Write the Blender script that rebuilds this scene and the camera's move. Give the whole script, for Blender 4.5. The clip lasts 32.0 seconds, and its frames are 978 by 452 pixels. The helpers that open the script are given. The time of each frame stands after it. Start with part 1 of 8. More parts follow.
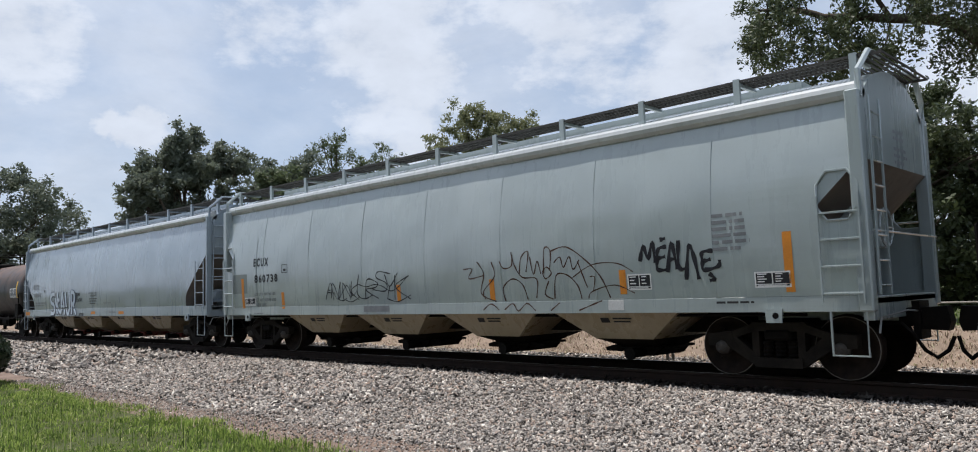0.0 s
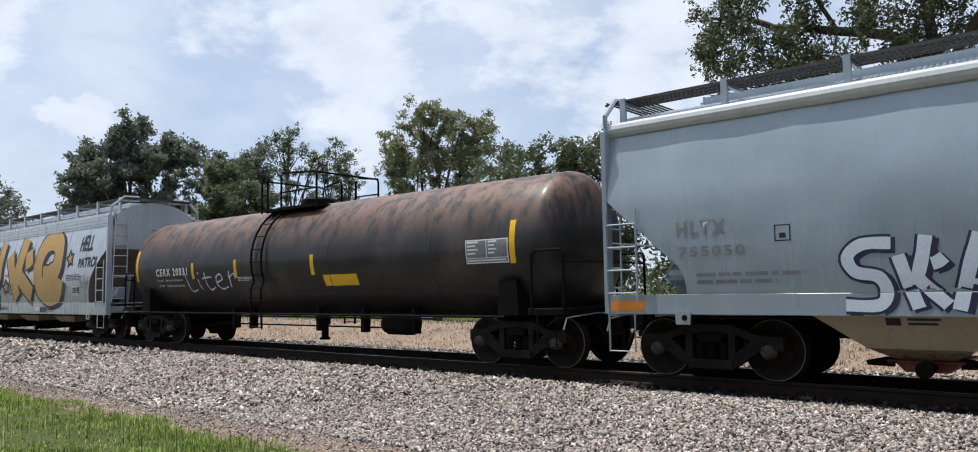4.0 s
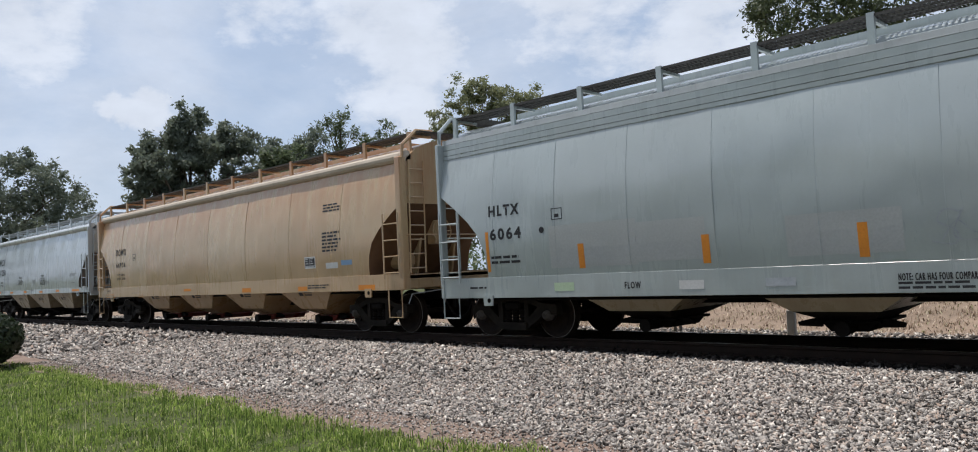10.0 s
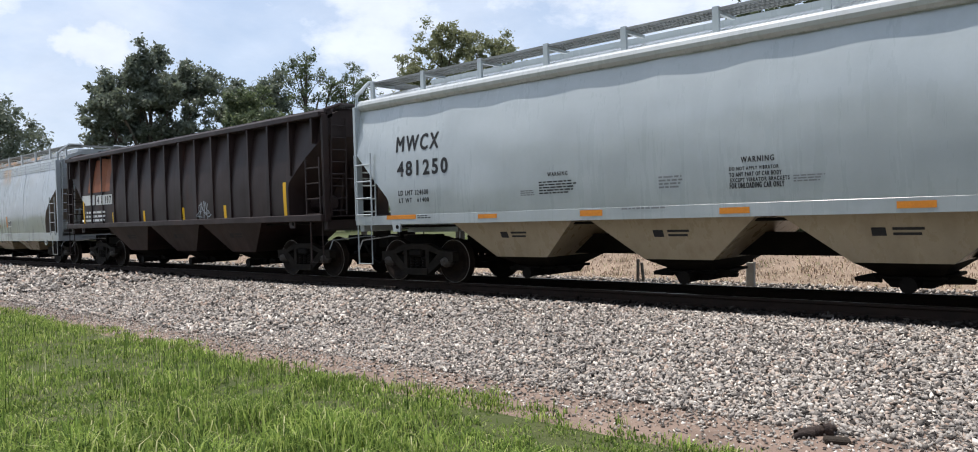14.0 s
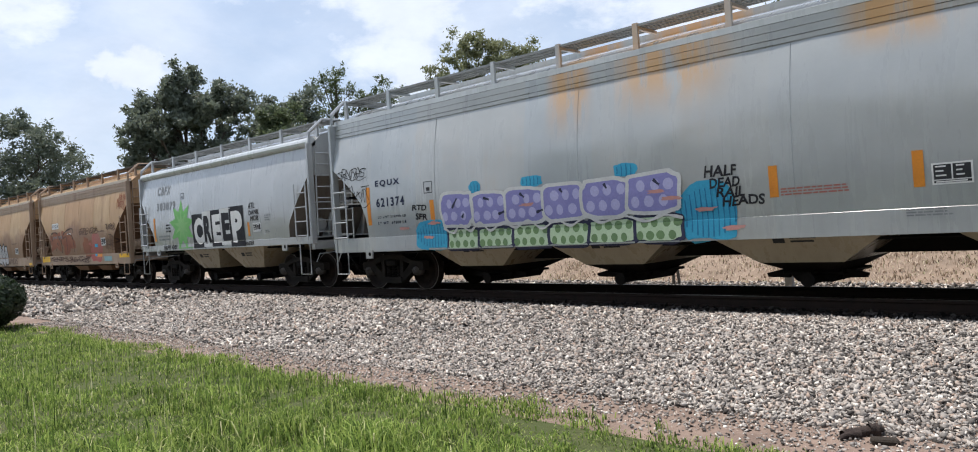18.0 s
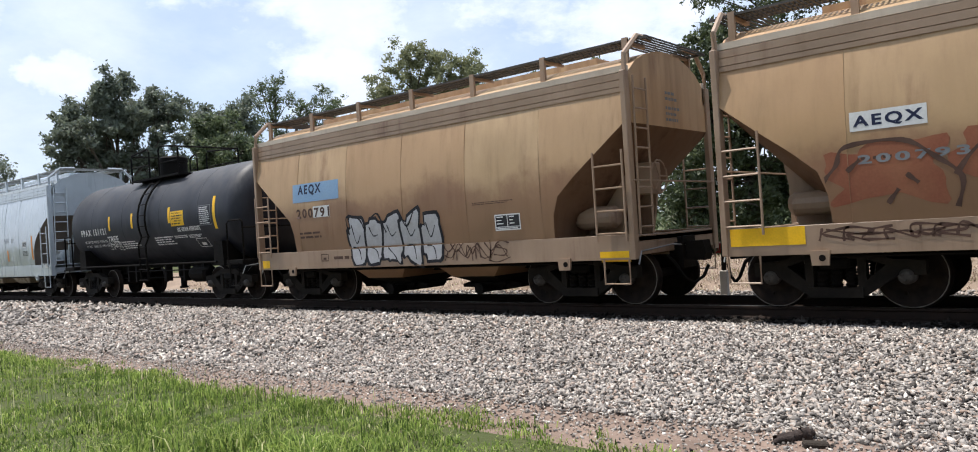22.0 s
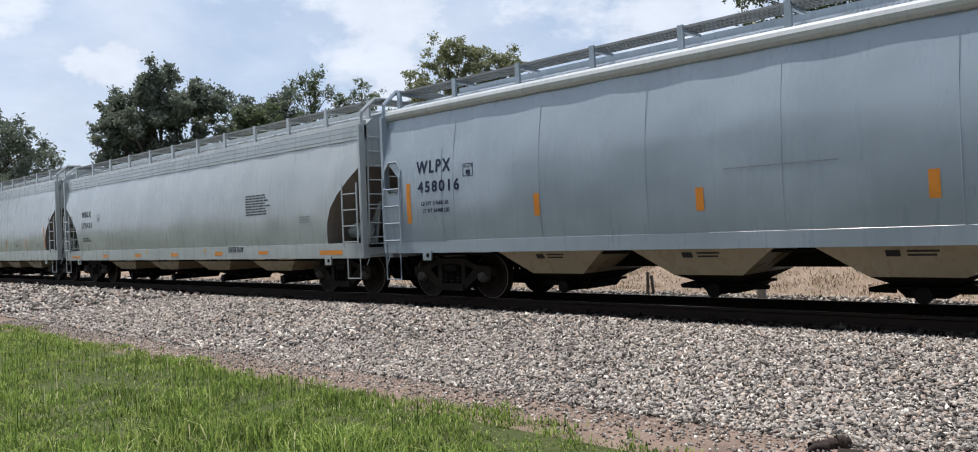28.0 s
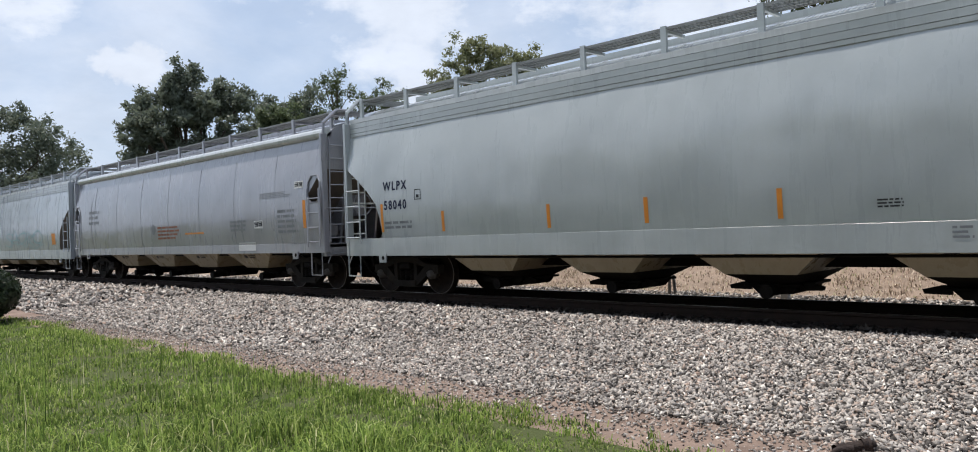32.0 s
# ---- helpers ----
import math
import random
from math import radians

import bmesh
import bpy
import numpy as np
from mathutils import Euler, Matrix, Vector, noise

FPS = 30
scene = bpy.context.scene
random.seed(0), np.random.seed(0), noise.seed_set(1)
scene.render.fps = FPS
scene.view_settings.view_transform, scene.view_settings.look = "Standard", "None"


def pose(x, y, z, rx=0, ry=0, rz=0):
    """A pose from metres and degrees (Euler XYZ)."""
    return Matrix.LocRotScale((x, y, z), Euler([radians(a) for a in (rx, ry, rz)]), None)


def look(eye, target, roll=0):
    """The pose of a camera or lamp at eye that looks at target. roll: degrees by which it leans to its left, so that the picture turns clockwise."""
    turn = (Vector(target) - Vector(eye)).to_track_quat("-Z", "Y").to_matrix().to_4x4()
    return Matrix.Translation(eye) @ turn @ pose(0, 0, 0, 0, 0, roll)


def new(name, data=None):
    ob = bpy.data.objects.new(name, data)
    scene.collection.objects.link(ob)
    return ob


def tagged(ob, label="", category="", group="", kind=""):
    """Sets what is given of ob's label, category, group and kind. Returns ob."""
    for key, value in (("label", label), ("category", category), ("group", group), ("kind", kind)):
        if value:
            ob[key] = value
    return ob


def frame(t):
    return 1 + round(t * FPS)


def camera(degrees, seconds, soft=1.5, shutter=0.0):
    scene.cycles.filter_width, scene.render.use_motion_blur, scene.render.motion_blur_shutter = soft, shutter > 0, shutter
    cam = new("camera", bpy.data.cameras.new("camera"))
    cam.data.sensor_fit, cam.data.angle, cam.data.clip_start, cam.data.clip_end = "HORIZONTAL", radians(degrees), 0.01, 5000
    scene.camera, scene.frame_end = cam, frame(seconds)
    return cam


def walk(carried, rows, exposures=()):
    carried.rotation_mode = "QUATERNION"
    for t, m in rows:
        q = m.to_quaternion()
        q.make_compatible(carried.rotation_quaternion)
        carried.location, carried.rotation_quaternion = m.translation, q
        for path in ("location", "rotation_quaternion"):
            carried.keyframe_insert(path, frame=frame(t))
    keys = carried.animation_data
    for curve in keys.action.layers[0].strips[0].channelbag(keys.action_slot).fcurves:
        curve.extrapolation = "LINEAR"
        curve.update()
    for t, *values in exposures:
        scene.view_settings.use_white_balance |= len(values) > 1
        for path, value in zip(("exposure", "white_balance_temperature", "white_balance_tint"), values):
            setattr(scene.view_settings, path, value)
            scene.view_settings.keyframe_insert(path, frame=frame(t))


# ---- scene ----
from mathutils.bvhtree import BVHTree
EYE, RAIL_Z, RAIL_Y, MID_Y = 1.75, 0.35, 11.5, 12.25
cam = camera(65.0, 32.0, soft=1.0, shutter=0.0)
CAMROWS = [
    (0, 44.08, 4.99, 1.82), (0.5, 44.89, 4.32, 2.56), (1, 45.17, 4.71, 2.96), (1.5, 44.49, 4.84, 3.28),
    (2, 45.09, 3.10, 2.27), (2.2, 43.51, 3.33, 2.11), (2.5, 42.64, 2.67, 1.11), (3, 41.67, 2.53, 0.98),
    (3.5, 40.59, 4.72, 0.44), (5.5, 41.10, 4.74, 2.26), (6, 39.69, 4.84, 3.22), (6.5, 39.30, 5.11, 2.73),
    (6.7, 39.83, 4.98, 2.56), (7, 41.20, 4.38, 1.76), (7.5, 42.60, 3.79, 1.30), (8, 42.18, 4.35, 2.02),
    (8.5, 42.65, 4.51, 2.98), (9, 42.88, 4.77, 3.37), (9.2, 43.77, 4.21, 3.20), (9.5, 44.43, 3.77, 2.86),
    (10, 44.60, 3.15, 2.88), (10.2, 42.88, 3.70, 1.97), (10.5, 41.33, 4.33, 1.03), (10.7, 42.74, 3.85, 1.31),
    (11, 42.90, 2.58, 1.38), (11.5, 41.24, 3.61, 2.75), (11.7, 40.64, 4.92, 2.24), (12, 41.83, 5.64, 1.52),
    (12.2, 41.66, 3.86, 1.90), (12.5, 41.84, 3.23, 3.09), (12.7, 41.33, 2.63, 4.15), (13, 41.28, 3.52, 4.84),
    (13.2, 40.34, 2.53, 4.55), (13.5, 43.89, 1.08, 4.31), (13.7, 43.05, 0.89, 2.95), (14, 42.10, -0.82, 1.81),
    (14.2, 43.90, -1.56, 2.00), (14.3, 42.10, -0.82, 1.81), (14.5, 41.46, -2.04, 1.53), (14.7, 42.15, -0.99, 1.50), (15, 42.74, -0.22, 1.66),
    (15.5, 43.65, 0.83, 4.11), (17.5, 44.94, 0.66, 3.68), (18, 44.51, -0.15, 3.65), (18.2, 43.83, -0.85, 3.99),
    (18.5, 42.63, -1.56, 3.95), (18.7, 41.12, -1.79, 4.11), (19, 40.37, -1.61, 4.26), (19.2, 40.30, -2.20, 4.06),
    (19.5, 39.27, -1.49, 3.88), (19.7, 39.22, -0.39, 3.24), (20, 39.56, 0.33, 2.94), (20.5, 39.33, 0.60, 3.97),
    (21, 40.19, 1.12, 3.31), (21.5, 39.85, 1.10, 3.11), (22, 40.18, 0.36, 3.72), (22.5, 39.61, 0.99, 3.59),
    (23, 40.49, 0.95, 3.93), (23.5, 39.89, 0.33, 3.38), (24, 40.89, 0.51, 3.00), (24.5, 41.76, 1.27, 3.43),
    (25, 41.38, 1.71, 2.81), (25.5, 40.98, 2.04, 2.40), (26, 40.85, 1.93, 2.94), (26.5, 41.57, 1.27, 2.67),
    (28.5, 42.90, -0.41, 2.60), (29, 43.10, -1.14, 2.86), (29.5, 43.59, -0.63, 2.83), (30, 44.33, -0.41, 2.27),
    (30.5, 45.17, -0.14, 2.62), (31, 46.44, -0.48, 2.51), (31.2, 46.85, -0.80, 2.44), (31.5, 44.87, -1.18, 2.35),
    (32, 44.32, 0.23, 2.19),
]
walk(cam, [(t, pose(0, 0, EYE, 90 + p, r, y)) for t, y, p, r in CAMROWS], [(0.0, -0.27), (3.0, -0.15), (5.0, -0.08), (8.5, -0.08), (10.0, -0.28), (11.2, -0.1), (12.8, -0.1), (14.0, 0.03), (15.5, 0.15), (18.0, 0.03), (19.5, 0.12), (22.0, 0.20), (24.0, 0.15), (25.0, 0.06), (26.0, -0.22), (28.0, -0.12), (32.0, -0.12)])

# ---- light ----
SUN_TO = Vector((-0.30, -0.10, 1.0)).normalized()
SUN_EL = math.asin(SUN_TO.z)
SUN_AZ = math.atan2(SUN_TO.x, SUN_TO.y)
sun = new("sun", bpy.data.lights.new("sun", "SUN"))
sun.data.energy, sun.data.angle, sun.data.color = 5.0, radians(0.55), (1.0, 0.95, 0.89)
sun.matrix_world = look(SUN_TO * 50, (0, 0, 0))


class Nodes:
    """Short hand for building one node tree."""

    def __init__(self, tree):
        self.t = tree
        self.n = tree.nodes
        self.n.clear()

    def add(self, kind, op=None, interp=None, data=None, clamp=False, **kw):
        node = self.n.new(kind)
        if op:
            node.operation = op
        if interp:
            node.interpolation_type = interp
        if data:
            node.data_type = data
        if clamp:
            node.use_clamp = True
        for k, v in kw.items():
            node.inputs[k].default_value = v
        return node

    def link(self, a, b):
        self.t.links.new(a, b)


def sky_world():
    world = bpy.data.worlds.new("sky")
    scene.world = world
    world.use_nodes = True
    g = Nodes(world.node_tree)
    out = g.add("ShaderNodeOutputWorld")
    bg = g.add("ShaderNodeBackground")
    bg.inputs["Strength"].default_value = 0.115
    sky = g.add("ShaderNodeTexSky")
    sky.sky_type, sky.sun_disc = "NISHITA", False
    sky.sun_elevation, sky.sun_rotation = SUN_EL, SUN_AZ
    sky.air_density, sky.dust_density = 1.0, 1.6
    co = g.add("ShaderNodeTexCoord")
    # clouds thicken in a thin flat layer: direction divided by its height
    sep = g.add("ShaderNodeSeparateXYZ")
    g.link(co.outputs["Generated"], sep.inputs[0])
    flat = g.add("ShaderNodeVectorMath", op="MULTIPLY")
    flat.inputs[1].default_value = (1, 1, 1.9)
    g.link(co.outputs["Generated"], flat.inputs[0])
    # a ragged lookup so that no head comes out round
    warp = g.add("ShaderNodeTexNoise", Scale=16.0, Detail=5.0, Roughness=0.6)
    g.link(co.outputs["Generated"], warp.inputs["Vector"])
    shift = g.add("ShaderNodeVectorMath", op="MULTIPLY_ADD")
    shift.inputs[1].default_value = (0.10, 0.10, 0.06)
    g.link(warp.outputs["Color"], shift.inputs[0])
    g.link(co.outputs["Generated"], shift.inputs[2])
    back = g.add("ShaderNodeVectorMath", op="SUBTRACT")
    back.inputs[1].default_value = (0.05, 0.05, 0.03)
    g.link(shift.outputs[0], back.inputs[0])
    flatter = back.outputs[0]
    big = g.add("ShaderNodeTexNoise", Scale=2.6, Detail=7.0, Roughness=0.58, Distortion=0.25)
    g.link(flat.outputs[0], big.inputs["Vector"])
    fine = g.add("ShaderNodeTexNoise", Scale=13.0, Detail=7.0, Roughness=0.6)
    g.link(flat.outputs[0], fine.inputs["Vector"])

    def math_node(op, a, b=None, clamp=False):
        m = g.add("ShaderNodeMath", op=op, clamp=clamp)
        for i, v in enumerate((a, b)):
            if v is None:
                continue
            if isinstance(v, (int, float)):
                m.inputs[i].default_value = v
            else:
                g.link(v, m.inputs[i])
        return m.outputs[0]

    # single cumulus heads: azimuth, height, radius (degrees), strength
    heads = [(76.0, 18.0, 8.0, 0.85), (78.5, 12.5, 5.0, 0.8), (68.4, 11.8, 3.0, 1.0), (70.3, 12.1, 2.2, 0.85), (48.8, 11.0, 5.0, 1.0),
             (45.8, 13.6, 3.4, 0.6), (50.5, 18.5, 12.0, 0.95), (37.5, 18.8, 11.5, 0.95), (28.0, 16.8, 11.5, 0.9), (61.0, 21.5, 6.5, 0.75),
             (86.0, 15.0, 7.0, 0.9), (12.0, 12.0, 10.0, 0.7), (-10.0, 16.0, 12.0, 0.8), (100.0, 16.0, 9.0, 0.8), (33.0, 11.0, 7.0, 0.6)]
    total = None
    for az, el, rad, amp in heads:
        a, e = radians(az), radians(el)
        d = g.add("ShaderNodeVectorMath", op="DISTANCE")
        d.inputs[1].default_value = (-math.sin(a) * math.cos(e), math.cos(a) * math.cos(e), math.sin(e))
        g.link(flatter, d.inputs[0])
        soft = math_node("MULTIPLY", math_node("SUBTRACT", 1.0, math_node("DIVIDE", d.outputs["Value"], radians(rad)), True), amp)
        total = soft if total is None else math_node("MAXIMUM", total, soft)
    mid = g.add("ShaderNodeTexNoise", Scale=6.0, Detail=4.0, Roughness=0.55)
    g.link(flat.outputs[0], mid.inputs["Vector"])
    rough = math_node("ADD", math_node("MULTIPLY", math_node("SUBTRACT", fine.outputs["Fac"], 0.5), 1.1), math_node("MULTIPLY", math_node("SUBTRACT", mid.outputs["Fac"], 0.5), 1.0))
    lump = math_node("ADD", rough, total)
    heads_fac = g.add("ShaderNodeMapRange", interp="SMOOTHSTEP")
    heads_fac.inputs["From Min"].default_value, heads_fac.inputs["From Max"].default_value = 0.10, 0.74
    heads_fac.inputs["To Max"].default_value = 0.92
    g.link(lump, heads_fac.inputs["Value"])
    veil = g.add("ShaderNodeMapRange", interp="SMOOTHSTEP")
    veil.inputs["From Min"].default_value, veil.inputs["From Max"].default_value = 0.36, 0.66
    g.link(big.outputs["Fac"], veil.inputs["Value"])
    cover = math_node("MAXIMUM", heads_fac.outputs[0], math_node("ADD", math_node("MULTIPLY", veil.outputs[0], 0.42), 0.30))
    shade = g.add("ShaderNodeMapRange")
    shade.inputs["From Min"].default_value, shade.inputs["From Max"].default_value = 0.3, 0.75
    shade.inputs["To Min"].default_value, shade.inputs["To Max"].default_value = 7.9, 9.3
    g.link(fine.outputs["Fac"], shade.inputs["Value"])
    white = g.add("ShaderNodeVectorMath", op="SCALE")
    white.inputs[0].default_value = (0.90, 0.97, 1.10)
    g.link(shade.outputs[0], white.inputs["Scale"])
    mix = g.add("ShaderNodeMix", data="RGBA")
    g.link(cover, mix.inputs["Factor"])
    haze = g.add("ShaderNodeMix", data="RGBA", Factor=0.5)
    haze.inputs[7].default_value = (4.3, 6.1, 9.2, 1)
    g.link(sky.outputs[0], haze.inputs[6])
    g.link(haze.outputs[2], mix.inputs[6])
    g.link(white.outputs[0], mix.inputs[7])
    g.link(mix.outputs[2], bg.inputs["Color"])
    g.link(bg.outputs[0], out.inputs[0])


sky_world()

# ---- materials ----


def rgba(c):
    return (*c, 1.0)


def mat(name, base, rough=0.6, metal=0.0, tone=None, scale=3.0, amount=0.5, grain=60.0, bump=0.1, stretch=(1, 1, 1), tint=0.0, spec=0.22):
    """Two-scale varied surface: base and tone mixed by a broad noise, with a fine grain in value and relief."""
    m = bpy.data.materials.new(name)
    m.use_nodes = True
    g = Nodes(m.node_tree)
    out = g.add("ShaderNodeOutputMaterial")
    b = g.add("ShaderNodeBsdfPrincipled", Roughness=rough, Metallic=metal)
    b.inputs["Specular IOR Level"].default_value = spec
    co = g.add("ShaderNodeTexCoord")
    mp = g.add("ShaderNodeMapping")
    mp.inputs["Scale"].default_value = stretch
    g.link(co.outputs["Object"], mp.inputs[0])
    n1 = g.add("ShaderNodeTexNoise", Scale=scale, Detail=5.0, Roughness=0.6)
    n2 = g.add("ShaderNodeTexNoise", Scale=grain, Detail=3.0, Roughness=0.6)
    g.link(mp.outputs[0], n1.inputs["Vector"])
    g.link(co.outputs["Object"], n2.inputs["Vector"])
    r = g.add("ShaderNodeMapRange")
    r.inputs["From Min"].default_value, r.inputs["From Max"].default_value = 0.35, 0.68
    r.inputs["To Max"].default_value = amount
    g.link(n1.outputs["Fac"], r.inputs["Value"])
    mix = g.add("ShaderNodeMix", data="RGBA")
    mix.inputs[6].default_value = rgba(base)
    mix.inputs[7].default_value = rgba(tone or tuple(c * 0.7 for c in base))
    g.link(r.outputs[0], mix.inputs["Factor"])
    hsv = g.add("ShaderNodeHueSaturation")
    v = g.add("ShaderNodeMapRange")
    v.inputs["To Min"].default_value, v.inputs["To Max"].default_value = 0.82, 1.18
    g.link(n2.outputs["Fac"], v.inputs["Value"])
    if tint:
        ob = g.add("ShaderNodeObjectInfo")
        add = g.add("ShaderNodeMath", op="MULTIPLY_ADD")
        add.inputs[1].default_value, add.inputs[2].default_value = tint, -tint / 2
        g.link(ob.outputs["Random"], add.inputs[0])
        plus = g.add("ShaderNodeMath", op="ADD")
        g.link(add.outputs[0], plus.inputs[0])
        g.link(v.outputs[0], plus.inputs[1])
        g.link(plus.outputs[0], hsv.inputs["Value"])
    else:
        g.link(v.outputs[0], hsv.inputs["Value"])
    g.link(mix.outputs[2], hsv.inputs["Color"])
    g.link(hsv.outputs[0], b.inputs["Base Color"])
    if bump:
        bp = g.add("ShaderNodeBump", Strength=bump, Distance=0.02)
        g.link(n2.outputs["Fac"], bp.inputs["Height"])
        g.link(bp.outputs[0], b.inputs["Normal"])
    g.link(b.outputs[0], out.inputs[0])
    return m


def car_paint(name, base, rust=(0.20, 0.08, 0.03), rusty=0.15, streak=0.35, rough=0.22, seed=0.0, top_rust_sheen=0.0, grime=0.12, spot=None, sheet=None, low_rust=0.0, coat=0.9, spec=0.5):
    """Weathered railcar paint: vertical run-down streaks, faded patches, road grime low down, rust blooms."""
    m = bpy.data.materials.new(name)
    m.use_nodes = True
    g = Nodes(m.node_tree)
    out = g.add("ShaderNodeOutputMaterial")
    b = g.add("ShaderNodeBsdfPrincipled", Roughness=rough)
    b.inputs["Specular IOR Level"].default_value = spec
    b.inputs["Coat Weight"].default_value, b.inputs["Coat Roughness"].default_value, b.inputs["Coat IOR"].default_value = coat, 0.14, 1.75
    co = g.add("ShaderNodeTexCoord")
    off = g.add("ShaderNodeVectorMath", op="ADD")
    off.inputs[1].default_value = (seed * 17.3, seed * 3.1, 0)
    g.link(co.outputs["Object"], off.inputs[0])
    mp = g.add("ShaderNodeMapping")
    mp.inputs["Scale"].default_value = (1.0, 1.0, 0.10)
    g.link(off.outputs[0], mp.inputs[0])
    run = g.add("ShaderNodeTexNoise", Scale=4.2, Detail=6.0, Roughness=0.65)
    g.link(mp.outputs[0], run.inputs["Vector"])
    blot = g.add("ShaderNodeTexNoise", Scale=0.7, Detail=6.0, Roughness=0.6)
    g.link(off.outputs[0], blot.inputs["Vector"])
    fine = g.add("ShaderNodeTexNoise", Scale=22.0, Detail=4.0, Roughness=0.7)
    g.link(off.outputs[0], fine.inputs["Vector"])

    def rng(sock, lo, hi, to=1.0):
        r = g.add("ShaderNodeMapRange", interp="SMOOTHSTEP")
        r.inputs["From Min"].default_value, r.inputs["From Max"].default_value, r.inputs["To Max"].default_value = lo, hi, to
        g.link(sock, r.inputs["Value"])
        return r.outputs[0]

    def mixc(fac, a, c):
        x = g.add("ShaderNodeMix", data="RGBA")
        g.link(fac, x.inputs["Factor"])
        for i, v in ((6, a), (7, c)):
            if isinstance(v, tuple):
                x.inputs[i].default_value = rgba(v)
            else:
                g.link(v, x.inputs[i])
        return x.outputs[2]

    def mul(a, c):
        x = g.add("ShaderNodeMath", op="MULTIPLY")
        g.link(a, x.inputs[0])
        g.link(c, x.inputs[1])
        return x.outputs[0]

    faded = tuple(min(1, c * 1.12 + 0.02) for c in base)
    dirty = tuple(c * f for c, f in zip(base, (0.66, 0.63, 0.58)))
    col = mixc(rng(blot.outputs["Fac"], 0.4, 0.65, 0.7), base, faded)
    sep = g.add("ShaderNodeSeparateXYZ")
    g.link(co.outputs["Object"], sep.inputs[0])
    if sheet:
        # each side sheet has weathered by itself
        width, start, alt, amount = sheet
        grid = g.add("ShaderNodeMath", op="MULTIPLY_ADD")
        grid.inputs[1].default_value, grid.inputs[2].default_value = 1 / width, start / width
        g.link(sep.outputs[0], grid.inputs[0])
        cell = g.add("ShaderNodeMath", op="FLOOR")
        g.link(grid.outputs[0], cell.inputs[0])
        rand = g.add("ShaderNodeTexWhiteNoise")
        rand.noise_dimensions = "1D"
        g.link(cell.outputs[0], rand.inputs["W"])
        tone = g.add("ShaderNodeMath", op="MULTIPLY")
        tone.inputs[1].default_value = amount
        g.link(rand.outputs["Value"], tone.inputs[0])
        col = mixc(tone.outputs[0], col, alt)
    col = mixc(rng(run.outputs["Fac"], 0.5, 0.78, streak), col, dirty)
    # the rust colour grows towards the bottom, its edge broken by noise
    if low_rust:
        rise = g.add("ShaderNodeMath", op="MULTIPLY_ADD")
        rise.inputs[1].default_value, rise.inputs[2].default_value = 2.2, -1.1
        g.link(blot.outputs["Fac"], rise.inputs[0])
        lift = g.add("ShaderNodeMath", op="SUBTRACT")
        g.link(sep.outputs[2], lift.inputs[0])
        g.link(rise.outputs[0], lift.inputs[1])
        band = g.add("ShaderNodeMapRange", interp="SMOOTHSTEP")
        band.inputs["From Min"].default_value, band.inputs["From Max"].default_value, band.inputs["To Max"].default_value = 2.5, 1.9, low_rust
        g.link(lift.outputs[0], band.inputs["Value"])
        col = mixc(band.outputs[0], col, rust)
    low = g.add("ShaderNodeSeparateXYZ")
    g.link(co.outputs["Object"], low.inputs[0])
    lowfac = g.add("ShaderNodeMapRange")
    lowfac.inputs["From Min"].default_value, lowfac.inputs["From Max"].default_value = 2.1, 0.9
    lowfac.inputs["To Max"].default_value = grime
    g.link(low.outputs[2], lowfac.inputs["Value"])
    col = mixc(mul(lowfac.outputs[0], rng(run.outputs["Fac"], 0.32, 0.62)), col, tuple(c * f for c, f in zip(base, (0.55, 0.5, 0.44))))
    if rusty:
        patch = mul(rng(blot.outputs["Fac"], 0.5, 0.74), rng(run.outputs["Fac"], 0.38, 0.66, rusty))
        col = mixc(patch, col, rust)
    # upper tone: rust on tan cars, dust and painted sheen on the tanks
    if top_rust_sheen:
        topfac = g.add("ShaderNodeMapRange")
        topfac.inputs["From Min"].default_value, topfac.inputs["From Max"].default_value = 2.4, 4.0
        topfac.inputs["To Max"].default_value = top_rust_sheen
        g.link(low.outputs[2], topfac.inputs["Value"])
        col = mixc(mul(topfac.outputs[0], rng(run.outputs["Fac"], 0.35, 0.6)), col, rust)
    for x0, x1, z0 in spot or ():
        # a run of rust water that has come down from the roof edge
        fx = g.add("ShaderNodeMapRange", interp="SMOOTHSTEP")
        wide = g.add("ShaderNodeMath", op="ABSOLUTE")
        mid = g.add("ShaderNodeMath", op="SUBTRACT")
        mid.inputs[1].default_value = (x0 + x1) / 2
        g.link(low.outputs[0], mid.inputs[0])
        g.link(mid.outputs[0], wide.inputs[0])
        fx.inputs["From Min"].default_value, fx.inputs["From Max"].default_value = (x1 - x0) * 0.62, (x1 - x0) * 0.2
        g.link(wide.outputs[0], fx.inputs["Value"])
        fz = g.add("ShaderNodeMapRange", interp="SMOOTHSTEP")
        fz.inputs["From Min"].default_value, fz.inputs["From Max"].default_value = z0, 3.8
        g.link(low.outputs[2], fz.inputs["Value"])
        col = mixc(mul(mul(fx.outputs[0], fz.outputs[0]), rng(run.outputs["Fac"], 0.30, 0.55, 0.9)), col, rust)
    speck = g.add("ShaderNodeHueSaturation")
    vv = g.add("ShaderNodeMapRange")
    vv.inputs["To Min"].default_value, vv.inputs["To Max"].default_value = 0.95, 1.05
